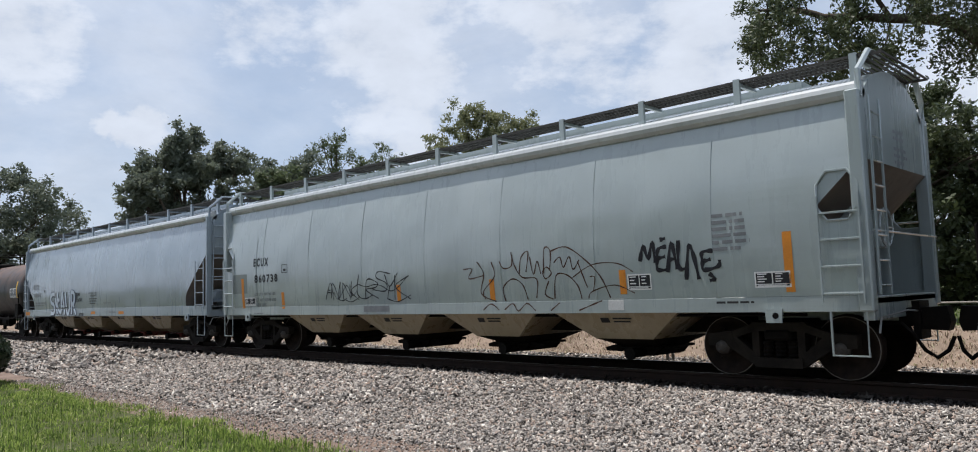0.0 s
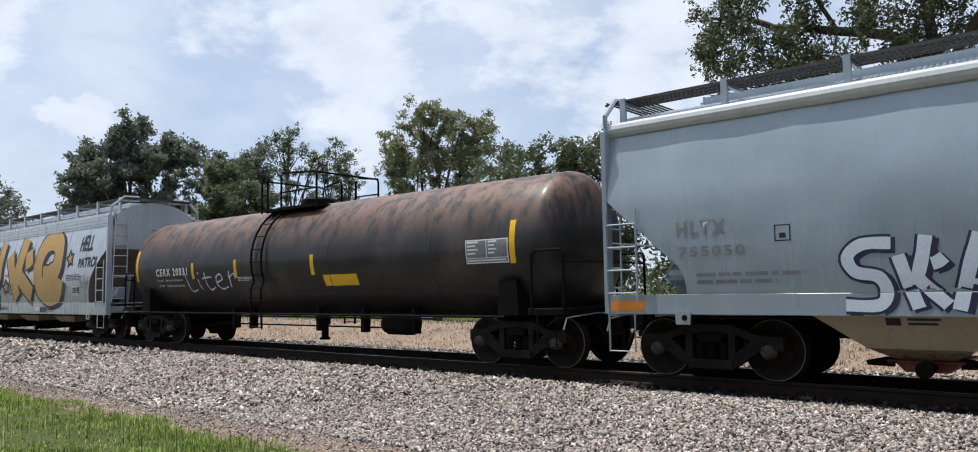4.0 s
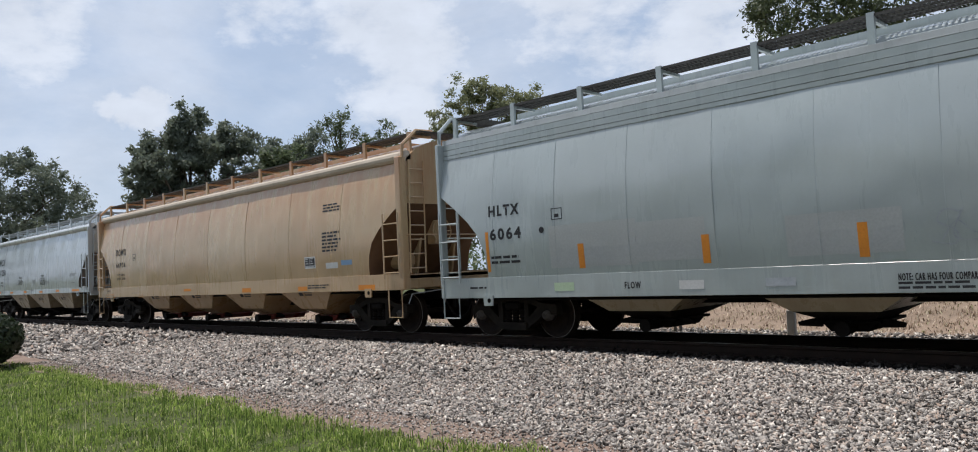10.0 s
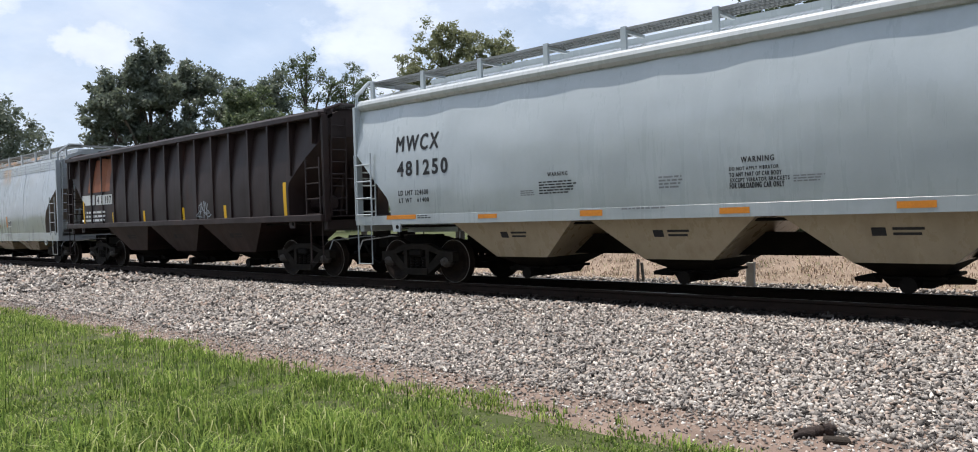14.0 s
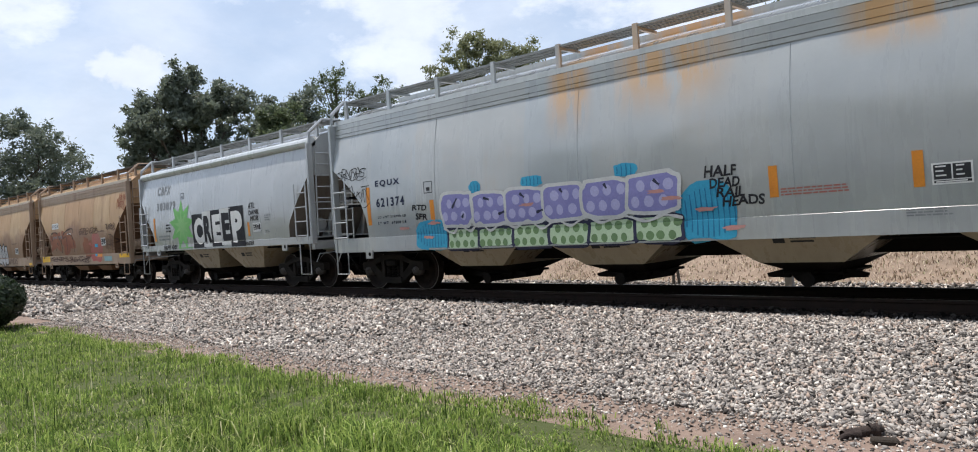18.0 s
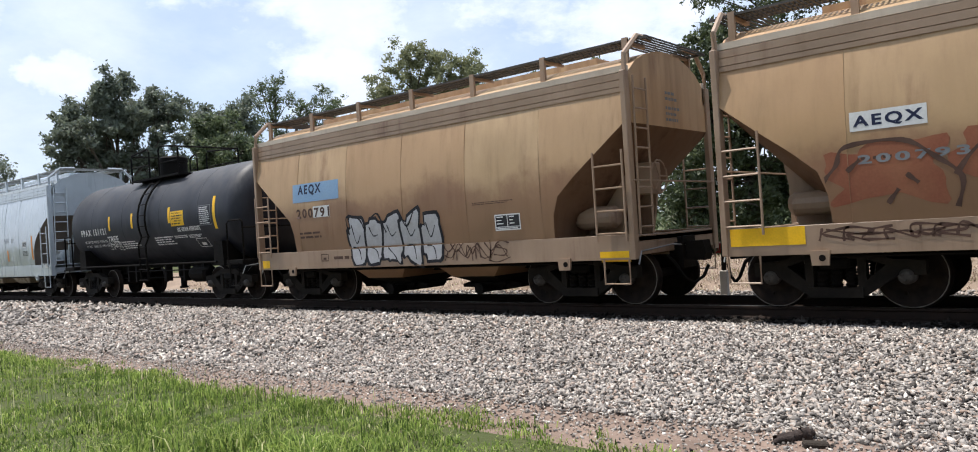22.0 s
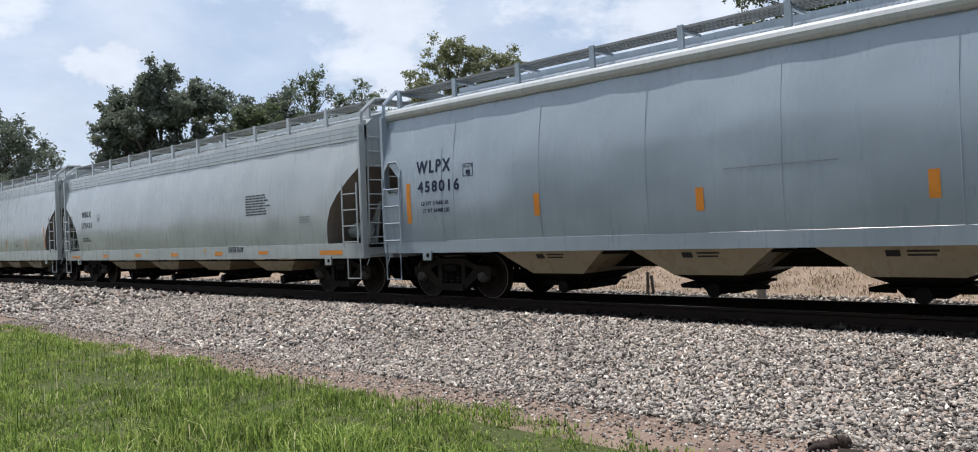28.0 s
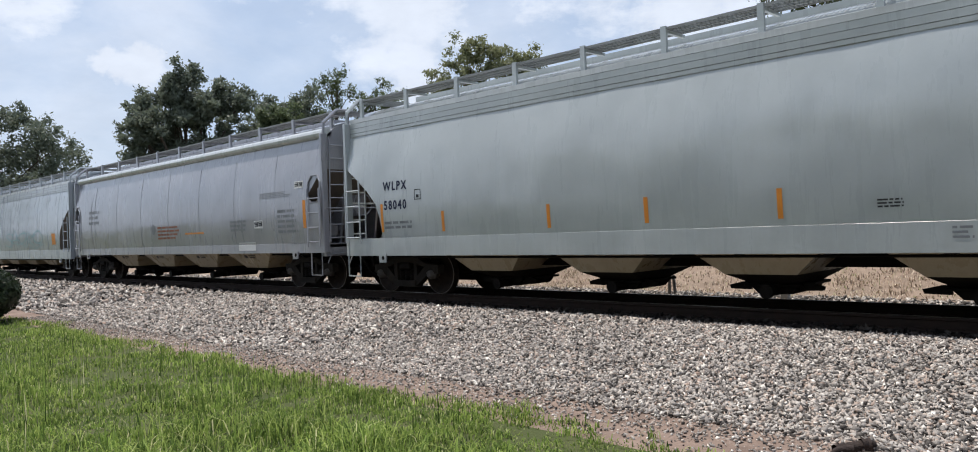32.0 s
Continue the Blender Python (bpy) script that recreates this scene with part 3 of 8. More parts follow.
            # side ladder low down, with the stirrup step below the sill
            ladder(car, ((e * (h - 0.06), s * 1.64, zs - 0.1), (e * (h - 0.06), s * 1.64, zs + 1.35)), ((e * (h - 0.60), s * 1.64, zs - 0.1), (e * (h - 0.60), s * 1.64, zs + 1.35)), 4, trim, name="side_ladder")
            bm = bmesh.new()
            tube(bm, [(e * (h - 0.06), s * 1.60, zs - sill), (e * (h - 0.06), s * 1.60, 0.42), (e * (h - 0.52), s * 1.60, 0.42), (e * (h - 0.52), s * 1.60, zs - sill)], 0.018, 5)
            part("stirrup_step", bm, trim, car)
            # jacking plate with a dark hole, hung under the sill
            bm = bmesh.new()
            xa = e * (h - 1.32)
            slab(bm, [(xa - 0.13, zs - sill + 0.05), (xa + 0.13, zs - sill + 0.05), (xa + 0.11, zs - sill - 0.15), (xa - 0.11, zs - sill - 0.15)], *sorted((s * 1.545, s * 1.585)))
            pad = part("jacking_plate", bm, trim, car)
            bm = bmesh.new()
            lathe(bm, [(0.0, -0.005), (0.045, -0.005), (0.045, 0.005), (0.0, 0.005)], 12, "Y", (xa + 0.03, s * 1.587, zs - sill - 0.05))
            part("hole", bm, STEEL, pad)
        ladder(car, ((e * (h + 0.07), -1.42, zs), (e * (h + 0.07), -1.36, ze - 0.05)), ((e * (h + 0.07), -0.98, zs), (e * (h + 0.07), -0.94, ze - 0.05)), 8, trim, name="end_ladder")
        bm = bmesh.new()
        box(bm, *sorted((e * (h - end_a - 0.6), e * h)), -1.45, 1.45, zs - 0.12, zs - 0.05, 0)
        box(bm, *sorted((e * (h - 0.14), e * h)), -1.5, 1.5, zs - 0.34, zs - 0.02, 0.01)
        # centre sill and upright that carry the slope sheet
        box(bm, *sorted((e * (h - end_a - 0.6), e * (h - 0.1))), -0.18, 0.18, zs - 0.4, zs - 0.1, 0)
        part("end_deck", bm, trim, car)
        for s in (-1, 1):
            bm = bmesh.new()
            slab(bm, [(e * (h - end_a - 0.2), zs - 0.05), (e * (h - 0.75), zs - 0.05), (e * (h - 0.5), zt - 0.45), (e * (h - 0.62), zt - 0.45)], s * 0.55 - 0.03, s * 0.55 + 0.03)
            part("bolster_web", bm, trim, car)
        bm = bmesh.new()
        tube(bm, [(e * (h + 0.05), -1.5, zs + 0.85), (e * (h + 0.05), 1.5, zs + 0.85)], 0.016, 5)
        part("grab_iron", bm, trim, car)
        # brake gear on the deck: a cylinder at one end, reservoir and wheel at the other
        bm = bmesh.new()
        if e < 0:
            lathe(bm, [(0, -0.3), (0.12, -0.28), (0.18, -0.2), (0.18, 0.55), (0.12, 0.62), (0, 0.64)], 14, "X", (e * (h - 1.0), -0.8, zs + 0.3))
            part("air_reservoir", bm, trim, car)
        else:
            lathe(bm, [(0, -0.4), (0.16, -0.36), (0.2, -0.25), (0.2, 0.35), (0.14, 0.42), (0, 0.44)], 14, "X", (e * (h - 1.1), -0.8, zs + 0.3))
            part("air_reservoir", bm, trim, car)
            bm = bmesh.new()
            n0 = 14
            ring = [(e * (h - 0.15), -0.25 + 0.28 * math.cos(k / n0 * 6.2832), zs + 0.95 + 0.28 * math.sin(k / n0 * 6.2832)) for k in range(n0 + 1)]
            tube(bm, ring, 0.016, 5)
            for k in range(3):
                a = k * 2.094
                tube(bm, [(e * (h - 0.15), -0.25, zs + 0.95), (e * (h - 0.15), -0.25 + 0.28 * math.cos(a), zs + 0.95 + 0.28 * math.sin(a))], 0.012, 5)
            box(bm, *sorted((e * (h - 0.5), e * (h - 0.2))), -0.42, -0.08, zs + 0.65, zs + 1.2, 0.02)
            part("hand_brake", bm, trim, car)
        coupler(car, e * (h - 0.1), e)
        add_truck(car, e * (h - truck_in))
    # discharge bays under the floor
    bp = bay_paint or paint
    a, b = -h + truck_in + 1.25, h - truck_in - 1.25
    w = (b - a) / bays
    for k in range(bays):
        c = a + w * (k + 0.5)
        bm = bmesh.new()
        top, bot = w * 0.5 - 0.01, 0.36
        yb, ym, f = 0.55, 1.02, 0.2
        zt2, zb2 = zs - 0.06, belly
        xm, zm = bot + f * (top - bot), zb2 + f * (zt2 - zb2)
        q = [bm.verts.new(p) for p in ((c - top, -1.44, zt2), (c + top, -1.44, zt2), (c + top, 1.44, zt2), (c - top, 1.44, zt2), (c - xm, -ym, zm), (c + xm, -ym, zm), (c + xm, ym, zm), (c - xm, ym, zm))]
        for i in ((0, 4, 5, 1), (1, 5, 6, 2), (2, 6, 7, 3), (3, 7, 4, 0)):
            bm.faces.new([q[j] for j in i])
        bay = part("discharge_bay", bm, bp, car)
        bm = bmesh.new()
        for k, (xa, xb) in enumerate(((-0.30, -0.12), (-0.04, 0.34), (-0.04, 0.30))):
            za, zb = (0.46, 0.60) if k == 0 else (0.555, 0.60) if k == 1 else (0.47, 0.515)
            pts = [(c + u, -1.446 + (1.44 - ym) * (1 - g), zm + (zt2 - zm) * g) for u, g in ((xa, za), (xb, za), (xb, zb), (xa, zb))]
            bm.faces.new([bm.verts.new(p) for p in pts])
        part("stencil", bm, BLACK, bay)
        bm = bmesh.new()
        box(bm, c - 0.46, c + 0.46, -0.60, 0.60, belly - 0.05, belly - 0.004, 0.01)
        slab(bm, [(c - 0.38, belly - 0.05), (c + 0.38, belly - 0.05), (c + 0.26, belly - 0.17), (c - 0.26, belly - 0.17)], -0.52, 0.52)
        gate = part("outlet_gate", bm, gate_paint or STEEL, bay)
        # lower chute, near black on most cars, drawn in to the outlet
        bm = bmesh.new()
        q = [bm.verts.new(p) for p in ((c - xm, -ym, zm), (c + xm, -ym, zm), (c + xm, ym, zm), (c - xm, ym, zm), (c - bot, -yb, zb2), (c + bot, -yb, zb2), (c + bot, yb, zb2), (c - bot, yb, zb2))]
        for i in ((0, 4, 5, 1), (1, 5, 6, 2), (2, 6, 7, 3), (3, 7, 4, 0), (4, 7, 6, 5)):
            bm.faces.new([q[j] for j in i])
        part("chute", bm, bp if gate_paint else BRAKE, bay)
        bm = bmesh.new()
        lathe(bm, [(0, -0.28), (0.11, -0.28), (0.11, -0.2), (0.085, -0.2), (0.085, 0.3), (0, 0.3)], 12, "Y", (c + 0.05, -0.66, belly - 0.10))
        part("outlet_cap", bm, STEEL, gate)
        for q in (-1, 1):
            # rack arm and lug at either side of the gate
            bm = bmesh.new()
            slab(bm, [(c + q * 0.40, belly - 0.11), (c + q * 0.74, belly - 0.10), (c + q * 0.76, belly - 0.04), (c + q * 0.52, belly + 0.02), (c + q * 0.40, belly + 0.02)], -0.50, -0.42)
            part("gate_arm", bm, STEEL, gate)
    bm = bmesh.new()
    box(bm, -h + truck_in + 0.7, h - truck_in - 0.7, -0.2, 0.2, 0.62, 0.98)
    tube(bm, [(-h + 1, -1.2, zs - sill - 0.05), (h - 1, -1.2, zs - sill - 0.05)], 0.025, 5)
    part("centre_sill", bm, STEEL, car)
    return car


def octagon_panels(car, L, paint, zs=1.22, w=1.85, ztop=3.08):
    """Side plates at the ends, with an eight-sided opening."""
    h = L / 2
    for e in (-1, 1):
        for s in (-1, 1):
            bm = bmesh.new()
            cx, cz, rx, rz = h - 0.34, 2.57, 0.27, 0.34
            octo = [(cx + rx * a, cz + rz * b) for a, b in ((1, 0.45), (0.5, 1), (-0.5, 1), (-1, 0.45), (-1, -0.45), (-0.5, -1), (0.5, -1), (1, -0.45))]
            x0, x1, z0, z1 = h - w, h - 0.03, zs, ztop
            rim = [(x1, cz + 0.3), (x1, z1), (x0, z1), (x0, cz + 0.3), (x0, cz - 0.3), (x0, z0), (x1, z0), (x1, cz - 0.3)]
            order = [0, 1, 2, 3, 4, 5, 6, 7]
            for off in (0.008, -0.022):
                o = [bm.verts.new((e * x, off, z)) for x, z in octo]
                r = [bm.verts.new((e * x, off, z)) for x, z in rim]
                for k in order:
                    bm.faces.new((o[k], o[(k + 1) % 8], r[(k + 1) % 8], r[k]))
            for k in range(11, 26):
                bmesh.ops.bisect_plane(bm, geom=bm.verts[:] + bm.edges[:] + bm.faces[:], plane_co=(0, 0, k * 0.12), plane_no=(0, 0, 1))
            for v in bm.verts:
                v.co.y = s * (zprof(v.co.z) + v.co.y)
            bmesh.ops.recalc_face_normals(bm, faces=bm.faces)
            p = part("end_side_plate", bm, paint, car)
            bm = bmesh.new()
            ring = [(e * x, s * (zprof(z) + 0.012), z) for x, z in octo]
            tube(bm, ring + ring[:1], 0.02, 5)
            part("opening_rim", bm, paint, p)


# ---- tank car ----


def tank(L, paint, label, rad=1.45, zc=2.45, ladder_x=0.3, dome_x=-0.4, pa=-1.15, pb=1.75, dome_h=0.62):
    car = new("tank_car")
    tagged(car, label, "tank car", "freight train")
    h = L / 2 - 0.12
    bm = bmesh.new()
    prof = [(0.0, -h - 0.02)]
    for k in range(1, 9):
        a = k / 8 * math.pi / 2
        prof.append((rad * math.sin(a), -h + 0.55 - 0.57 * math.cos(a)))
    m = 22
    for k in range(1, m):
        prof.append((rad, -h + 0.55 + (2 * h - 1.1) * k / m))
    for k in range(8, 0, -1):
        a = k / 8 * math.pi / 2
        prof.append((rad * math.sin(a), h - 0.55 + 0.57 * math.cos(a)))
    prof.append((0.0, h + 0.02))
    lathe(bm, prof, 48, "X", (0, 0, zc))
    part("shell", bm, paint, car, smooth=True)
    for k in (-0.62, -0.22, 0.22, 0.62):
        bm = bmesh.new()
        lathe(bm, [(rad + 0.002, -0.025), (rad + 0.006, 0), (rad + 0.002, 0.025)], 48, "X", (k * h, 0, zc))
        part("weld_seam", bm, paint, car)
    # jacket belts' lower rail
    for s in (-1, 1):
        bm = bmesh.new()
        tube(bm, [(-h + 1.2, s * 1.40, zc - 1.33), (h - 1.2, s * 1.40, zc - 1.33)], 0.03, 6)
        part("running_rail", bm, STEEL, car)
    # top works: dome, platform, guard rails
    bm = bmesh.new()
    top = zc + rad
    lathe(bm, [(0, top + dome_h), (0.36, top + dome_h - 0.01), (0.42, top + dome_h - 0.06), (0.42, top - 0.08)], 24, "Z", (dome_x, 0, 0))
    lathe(bm, [(0.42, top + dome_h - 0.2), (0.45, top + dome_h - 0.2), (0.45, top + dome_h - 0.14), (0.42, top + dome_h - 0.14)], 24, "Z", (dome_x, 0, 0), caps=False)
    part("dome", bm, STEEL, car)
    for s in (-1, 1):
        bm = bmesh.new()
        box(bm, pa, pb, *sorted((s * 0.55, s * 1.0)), top - 0.16, top - 0.10)
        part("platform", bm, STEEL, car)
        mid = ladder_x if s < 0 else dome_x
        for x0, x1 in ((mid - 0.3, pa), (mid + 0.3, pb)):
            e = 1 if x1 > x0 else -1
            bm = bmesh.new()
            z0 = top - 0.2
            tube(bm, [(x1, s * 0.98, z0), (x1, s * 0.98, z0 + 0.80), (x1 - e * 0.06, s * 0.98, z0 + 0.88), (x0 + e * 0.1, s * 0.98, z0 + 0.98), (x0, s * 0.98, z0 + 0.88), (x0, s * 0.98, z0)], 0.028, 6)
            tube(bm, [(x1, s * 0.98, z0 + 0.48), (x0, s * 0.98, z0 + 0.48)], 0.02, 5)
            if s < 0:
                tube(bm, [(x1, -0.98, z0 + 0.86), (x1, 0.98, z0 + 0.86)], 0.024, 5)
            part("guard_rail", bm, STEEL, car)
        # curved side ladder up to the platform
        bm = bmesh.new()
        steps = []
        for q in (-0.22, 0.22):
            pts = [(ladder_x + q, s * 1.46, 0.55), (ladder_x + q, s * 1.50, zc - 0.75)]
            for k in range(9):
                a = radians(-20 + k * 9.5)
                pts.append((ladder_x + q, s * (rad + 0.08) * math.cos(a), zc + (rad + 0.08) * math.sin(a)))
            tube(bm, pts, 0.03, 6)
        zz = 0.6
        while zz < zc + rad * 0.9:
            yy = math.sqrt(max(0.0, (rad + 0.08) ** 2 - (zz - zc) ** 2)) if zz > zc - 0.5 else 1.5
            steps.append((yy, zz))
            zz += 0.32
        lad = part("side_ladder", bm, STEEL, car)
        for yy, zz in steps:
            bm = bmesh.new()
            tube(bm, [(ladder_x - 0.28, s * yy, zz), (ladder_x + 0.28, s * yy, zz)], 0.015, 5)
            part("rung", bm, STEEL, lad)
    # underframe: stub sills, end platforms with rails, bottom fittings
    for e in (-1, 1):
        bm = bmesh.new()
        box(bm, *sorted((e * (h - 2.6), e * (L / 2))), -0.22, 0.22, 0.72, 1.05, 0.01)
        box(bm, *sorted((e * (L / 2 - 0.75), e * L / 2)), -1.45, 1.45, 0.96, 1.08, 0.01)
        for s in (-1, 1):
            slab(bm, [(e * (h - 1.4), 0.95), (e * (h - 0.9), 0.95), (e * (h - 0.95), 1.6), (e * (h - 1.35), 1.6)], *sorted((s * 0.5, s * 1.36)))
        part("stub_sill", bm, STEEL, car)
        bm = bmesh.new()
        for s in (-1, 1):
            tube(bm, [(e * (L / 2 - 0.66), s * 1.44, 1.02), (e * (L / 2 - 0.66), s * 1.44, 2.02), (e * (L / 2 - 0.58), s * 1.42, 2.1), (e * (L / 2 - 0.04), s * 1.42, 2.1), (e * (L / 2), s * 1.4, 2.04), (e * (L / 2), s * 1.4, 1.04)], 0.026, 6)
            tube(bm, [(e * (L / 2 - 0.1), s * 1.5, 1.0), (e * (L / 2 - 0.1), s * 1.5, 0.42), (e * (L / 2 - 0.5), s * 1.5, 0.42), (e * (L / 2 - 0.5), s * 1.5, 1.0)], 0.018, 5)
        tube(bm, [(e * (L / 2), -1.4, 1.9), (e * (L / 2), 1.4, 1.9)], 0.02, 5)
        part("end_rail", bm, STEEL, car)
        coupler(car, e * (L / 2 - 0.1), e)
        add_truck(car, e * (L / 2 - 1.32))
    bm = bmesh.new()
    lathe(bm, [(0, -0.35), (0.2, -0.3), (0.24, -0.2), (0.24, 0.5), (0.18, 0.6), (0, 0.62)], 14, "X", (h * 0.42, -0.8, 0.72))
    part("brake_cylinder", bm, STEEL, car)
    bm = bmesh.new()
    tube(bm, [(-h * 0.5, -0.7, 0.62), (h * 0.35, -0.7, 0.62)], 0.02, 5)
    tube(bm, [(-h * 0.3, -1.1, 0.85), (h * 0.6, -1.1, 0.85)], 0.02, 5)
    part("brake_pipe", bm, STEEL, car)
    for q in (-0.35, -0.25, 0.1, 0.3, 0.5):
        bm = bmesh.new()
        box(bm, q * h - 0.05, q * h + 0.05, -0.95, -0.75, 0.52, 1.05)
        part("hanger", bm, STEEL, car)
    bm = bmesh.new()
    lathe(bm, [(0.14, 0.98), (0.14, 0.62), (0.09, 0.6), (0.09, 0.3), (0.13, 0.3), (0.13, 0.24), (0, 0.24)], 12, "Z", (0.0, -0.1, 0))
    box(bm, -h + 2.2, h - 2.2, -0.12, 0.12, 0.9, 1.02)
    part("bottom_outlet", bm, STEEL, car)
    return car

# ---- ground and track ----
DRY = mat("dry_straw_ground", (0.30, 0.225, 0.17), 0.95, 0, (0.18, 0.135, 0.10), 0.7, 0.8, 30, 0.6)
DIRT = mat("reddish_trodden_dirt", (0.25, 0.182, 0.145), 0.95, 0, (0.14, 0.10, 0.08), 1.6, 0.8, 25, 0.8)
LAWN = mat("lawn_soil", (0.055, 0.07, 0.022), 0.95, 0, (0.09, 0.09, 0.04), 0.8, 0.8, 30, 0.5)
# bed below the loose stones, darkened for the shade in their gaps
STONE = mat("ballast_bed_gap_shade", (0.045, 0.04, 0.036), 0.95, 0, (0.025, 0.022, 0.02), 2.0, 0.8, 18, 0.8)


def ground_z(x, y):
    """Height of the ground: lawn, trodden strip, ballast shoulder, low bank beyond the track."""
    lawn = 0.02 * math.sin(x * 0.4) * math.sin(y * 0.7)
    if y < 5.0:
        return lawn - 0.0 * y
    if y < 7.4:
        f = (y - 5.0) / 2.4
        return lawn * (1 - f) + 0.03 * f
    if y < 10.0:
        return 0.03 + 0.12 * ((y - 7.4) / 2.6)
    if y < 14.8:
        return 0.15
    if y < 16.6:
        return 0.15 - 0.10 * (y - 14.8) / 1.8
    if y < 21.0:
        f = (y - 16.6) / 4.4
        return 0.05 + 0.50 * f * f * (3 - 2 * f)
    if y < 30.0:
        f = (y - 21.0) / 9.0
        return 0.55 - 0.95 * f * f * (3 - 2 * f)
    return -0.40


def edge_y(x):
    """The lawn's edge towards the track."""
    return 5.15 + 0.10 * math.sin(x * 0.9) + 0.07 * math.sin(x * 2.3 + 1) + 0.05 * noise.noise(Vector((x * 1.7, 0, 0)))


def build_ground():
    xs = [-900, -500, -300, -200, -140, -100, -75] + [x * 1.5 for x in range(-40, 17)] + [30, 40, 60, 100, 200, 400, 900]
    ys = [-300, -120, -60, -30, -15, -8, -4, -2] + [k * 0.5 for k in range(0, 51)] + [27, 30, 35, 42, 50, 60, 75, 100, 140, 200, 300, 500, 1200]
    bm = bmesh.new()
    grid = [[bm.verts.new((x, y, ground_z(x, y) + (0.008 * noise.noise(Vector((x, y, 3))) if abs(x) < 70 and y < 9 else 0))) for y in ys] for x in xs]
    for i in range(len(xs) - 1):
        for j in range(len(ys) - 1):
            f = bm.faces.new((grid[i][j], grid[i + 1][j], grid[i + 1][j + 1], grid[i][j + 1]))
            y = (ys[j] + ys[j + 1]) / 2
            f.material_index = 0 if y < 5.0 else 1 if y < 6.6 else 2 if y < 16.0 else 3 if y < 22.5 else 0
            f.smooth = True
    ob = part("ground", bm, LAWN)
    for m in (DIRT, STONE, DRY):
        ob.data.materials.append(m)
    tagged(ob, "lawn, dirt strip, ballast bed and dry straw bank", "ground", kind="structure")


build_ground()


def build_track():
    prof = [(-0.076, 0.0), (0.076, 0.0), (0.07, 0.02), (0.015, 0.035), (0.012, 0.13), (0.036, 0.145), (0.036, 0.178), (0.028, 0.186), (-0.028, 0.186), (-0.036, 0.178), (-0.036, 0.145), (-0.012, 0.13), (-0.015, 0.035), (-0.07, 0.02)]
    base = RAIL_Z - 0.186
    for y in (RAIL_Y, RAIL_Y + 1.5):
        bm = bmesh.new()
        ends = [[bm.verts.new((x, y + a, base + b)) for a, b in prof] for x in (-420, 260)]
        n = len(prof)
        for k in range(n):
            f = bm.faces.new((ends[0][k], ends[1][k], ends[1][(k + 1) % n], ends[0][(k + 1) % n]))
            if k == 7:
                f.material_index = 1
        bmesh.ops.recalc_face_normals(bm, faces=bm.faces)
        r = part("rail", bm, RAIL)
        r.data.materials.append(RAILTOP)
        tagged(r, "rusty steel rail with a polished head", "rail", "track rails", "structure")
    me = None
    rng = random.Random(5)
    root = new("track_ties")
    tagged(root, "creosoted wooden ties half sunk in ballast", "ties", kind="structure")
    bm = bmesh.new()
    box(bm, -0.115, 0.115, -1.3, 1.3, -0.17, 0.0, 0.012)
    me = bpy.data.meshes.new("tie")
    bm.to_mesh(me)
    bm.free()
    me.materials.append(TIE)
    x = -70.0
    while x < 22:
        share("tie", me, root, pose(x, MID_Y + rng.uniform(-0.04, 0.04), base - 0.004 + rng.uniform(-0.01, 0.0), 0, 0, rng.uniform(-1.2, 1.2)))
        x += 0.5


build_track()

# ---- plants ----
LEAF = {}


def leaf_mat(name, base, tone, clear=0.3):
    m = bpy.data.materials.new(name)
    m.use_nodes = True
    g = Nodes(m.node_tree)
    out = g.add("ShaderNodeOutputMaterial")
    b = g.add("ShaderNodeBsdfPrincipled", Roughness=0.55)
    geo = g.add("ShaderNodeNewGeometry")
    mix = g.add("ShaderNodeMix", data="RGBA")
    mix.inputs[6].default_value, mix.inputs[7].default_value = rgba(base), rgba(tone)
    g.link(geo.outputs["Random Per Island"], mix.inputs["Factor"])
    g.link(mix.outputs[2], b.inputs["Base Color"])
    tr = g.add("ShaderNodeBsdfTranslucent")
    g.link(mix.outputs[2], tr.inputs["Color"])
    ms = g.add("ShaderNodeMixShader", Fac=clear)
    g.link(b.outputs[0], ms.inputs[1])
    g.link(tr.outputs[0], ms.inputs[2])
    g.link(ms.outputs[0], out.inputs[0])
    return m


# far trees: haze is mixed into the leaf colour, paler and greyer
LEAF_DARK = leaf_mat("hazed_dark_green_leaves", (0.135, 0.158, 0.122), (0.190, 0.218, 0.155), 0.42)
LEAF_OAK = leaf_mat("dark_oak_foliage", (0.055, 0.072, 0.036), (0.110, 0.138, 0.062))
LEAF_MID = leaf_mat("green_leaves", (0.090, 0.118, 0.060), (0.150, 0.185, 0.092), 0.42)
LEAF_LIGHT = leaf_mat("light_yellow_green_leaves", (0.180, 0.198, 0.105), (0.290, 0.300, 0.165), 0.45)
BARK = mat("grey_brown_bark", (0.10, 0.08, 0.062), 0.95, 0, (0.06, 0.05, 0.04), 3, 0.8, 20, 0.8, (1, 1, 0.25))


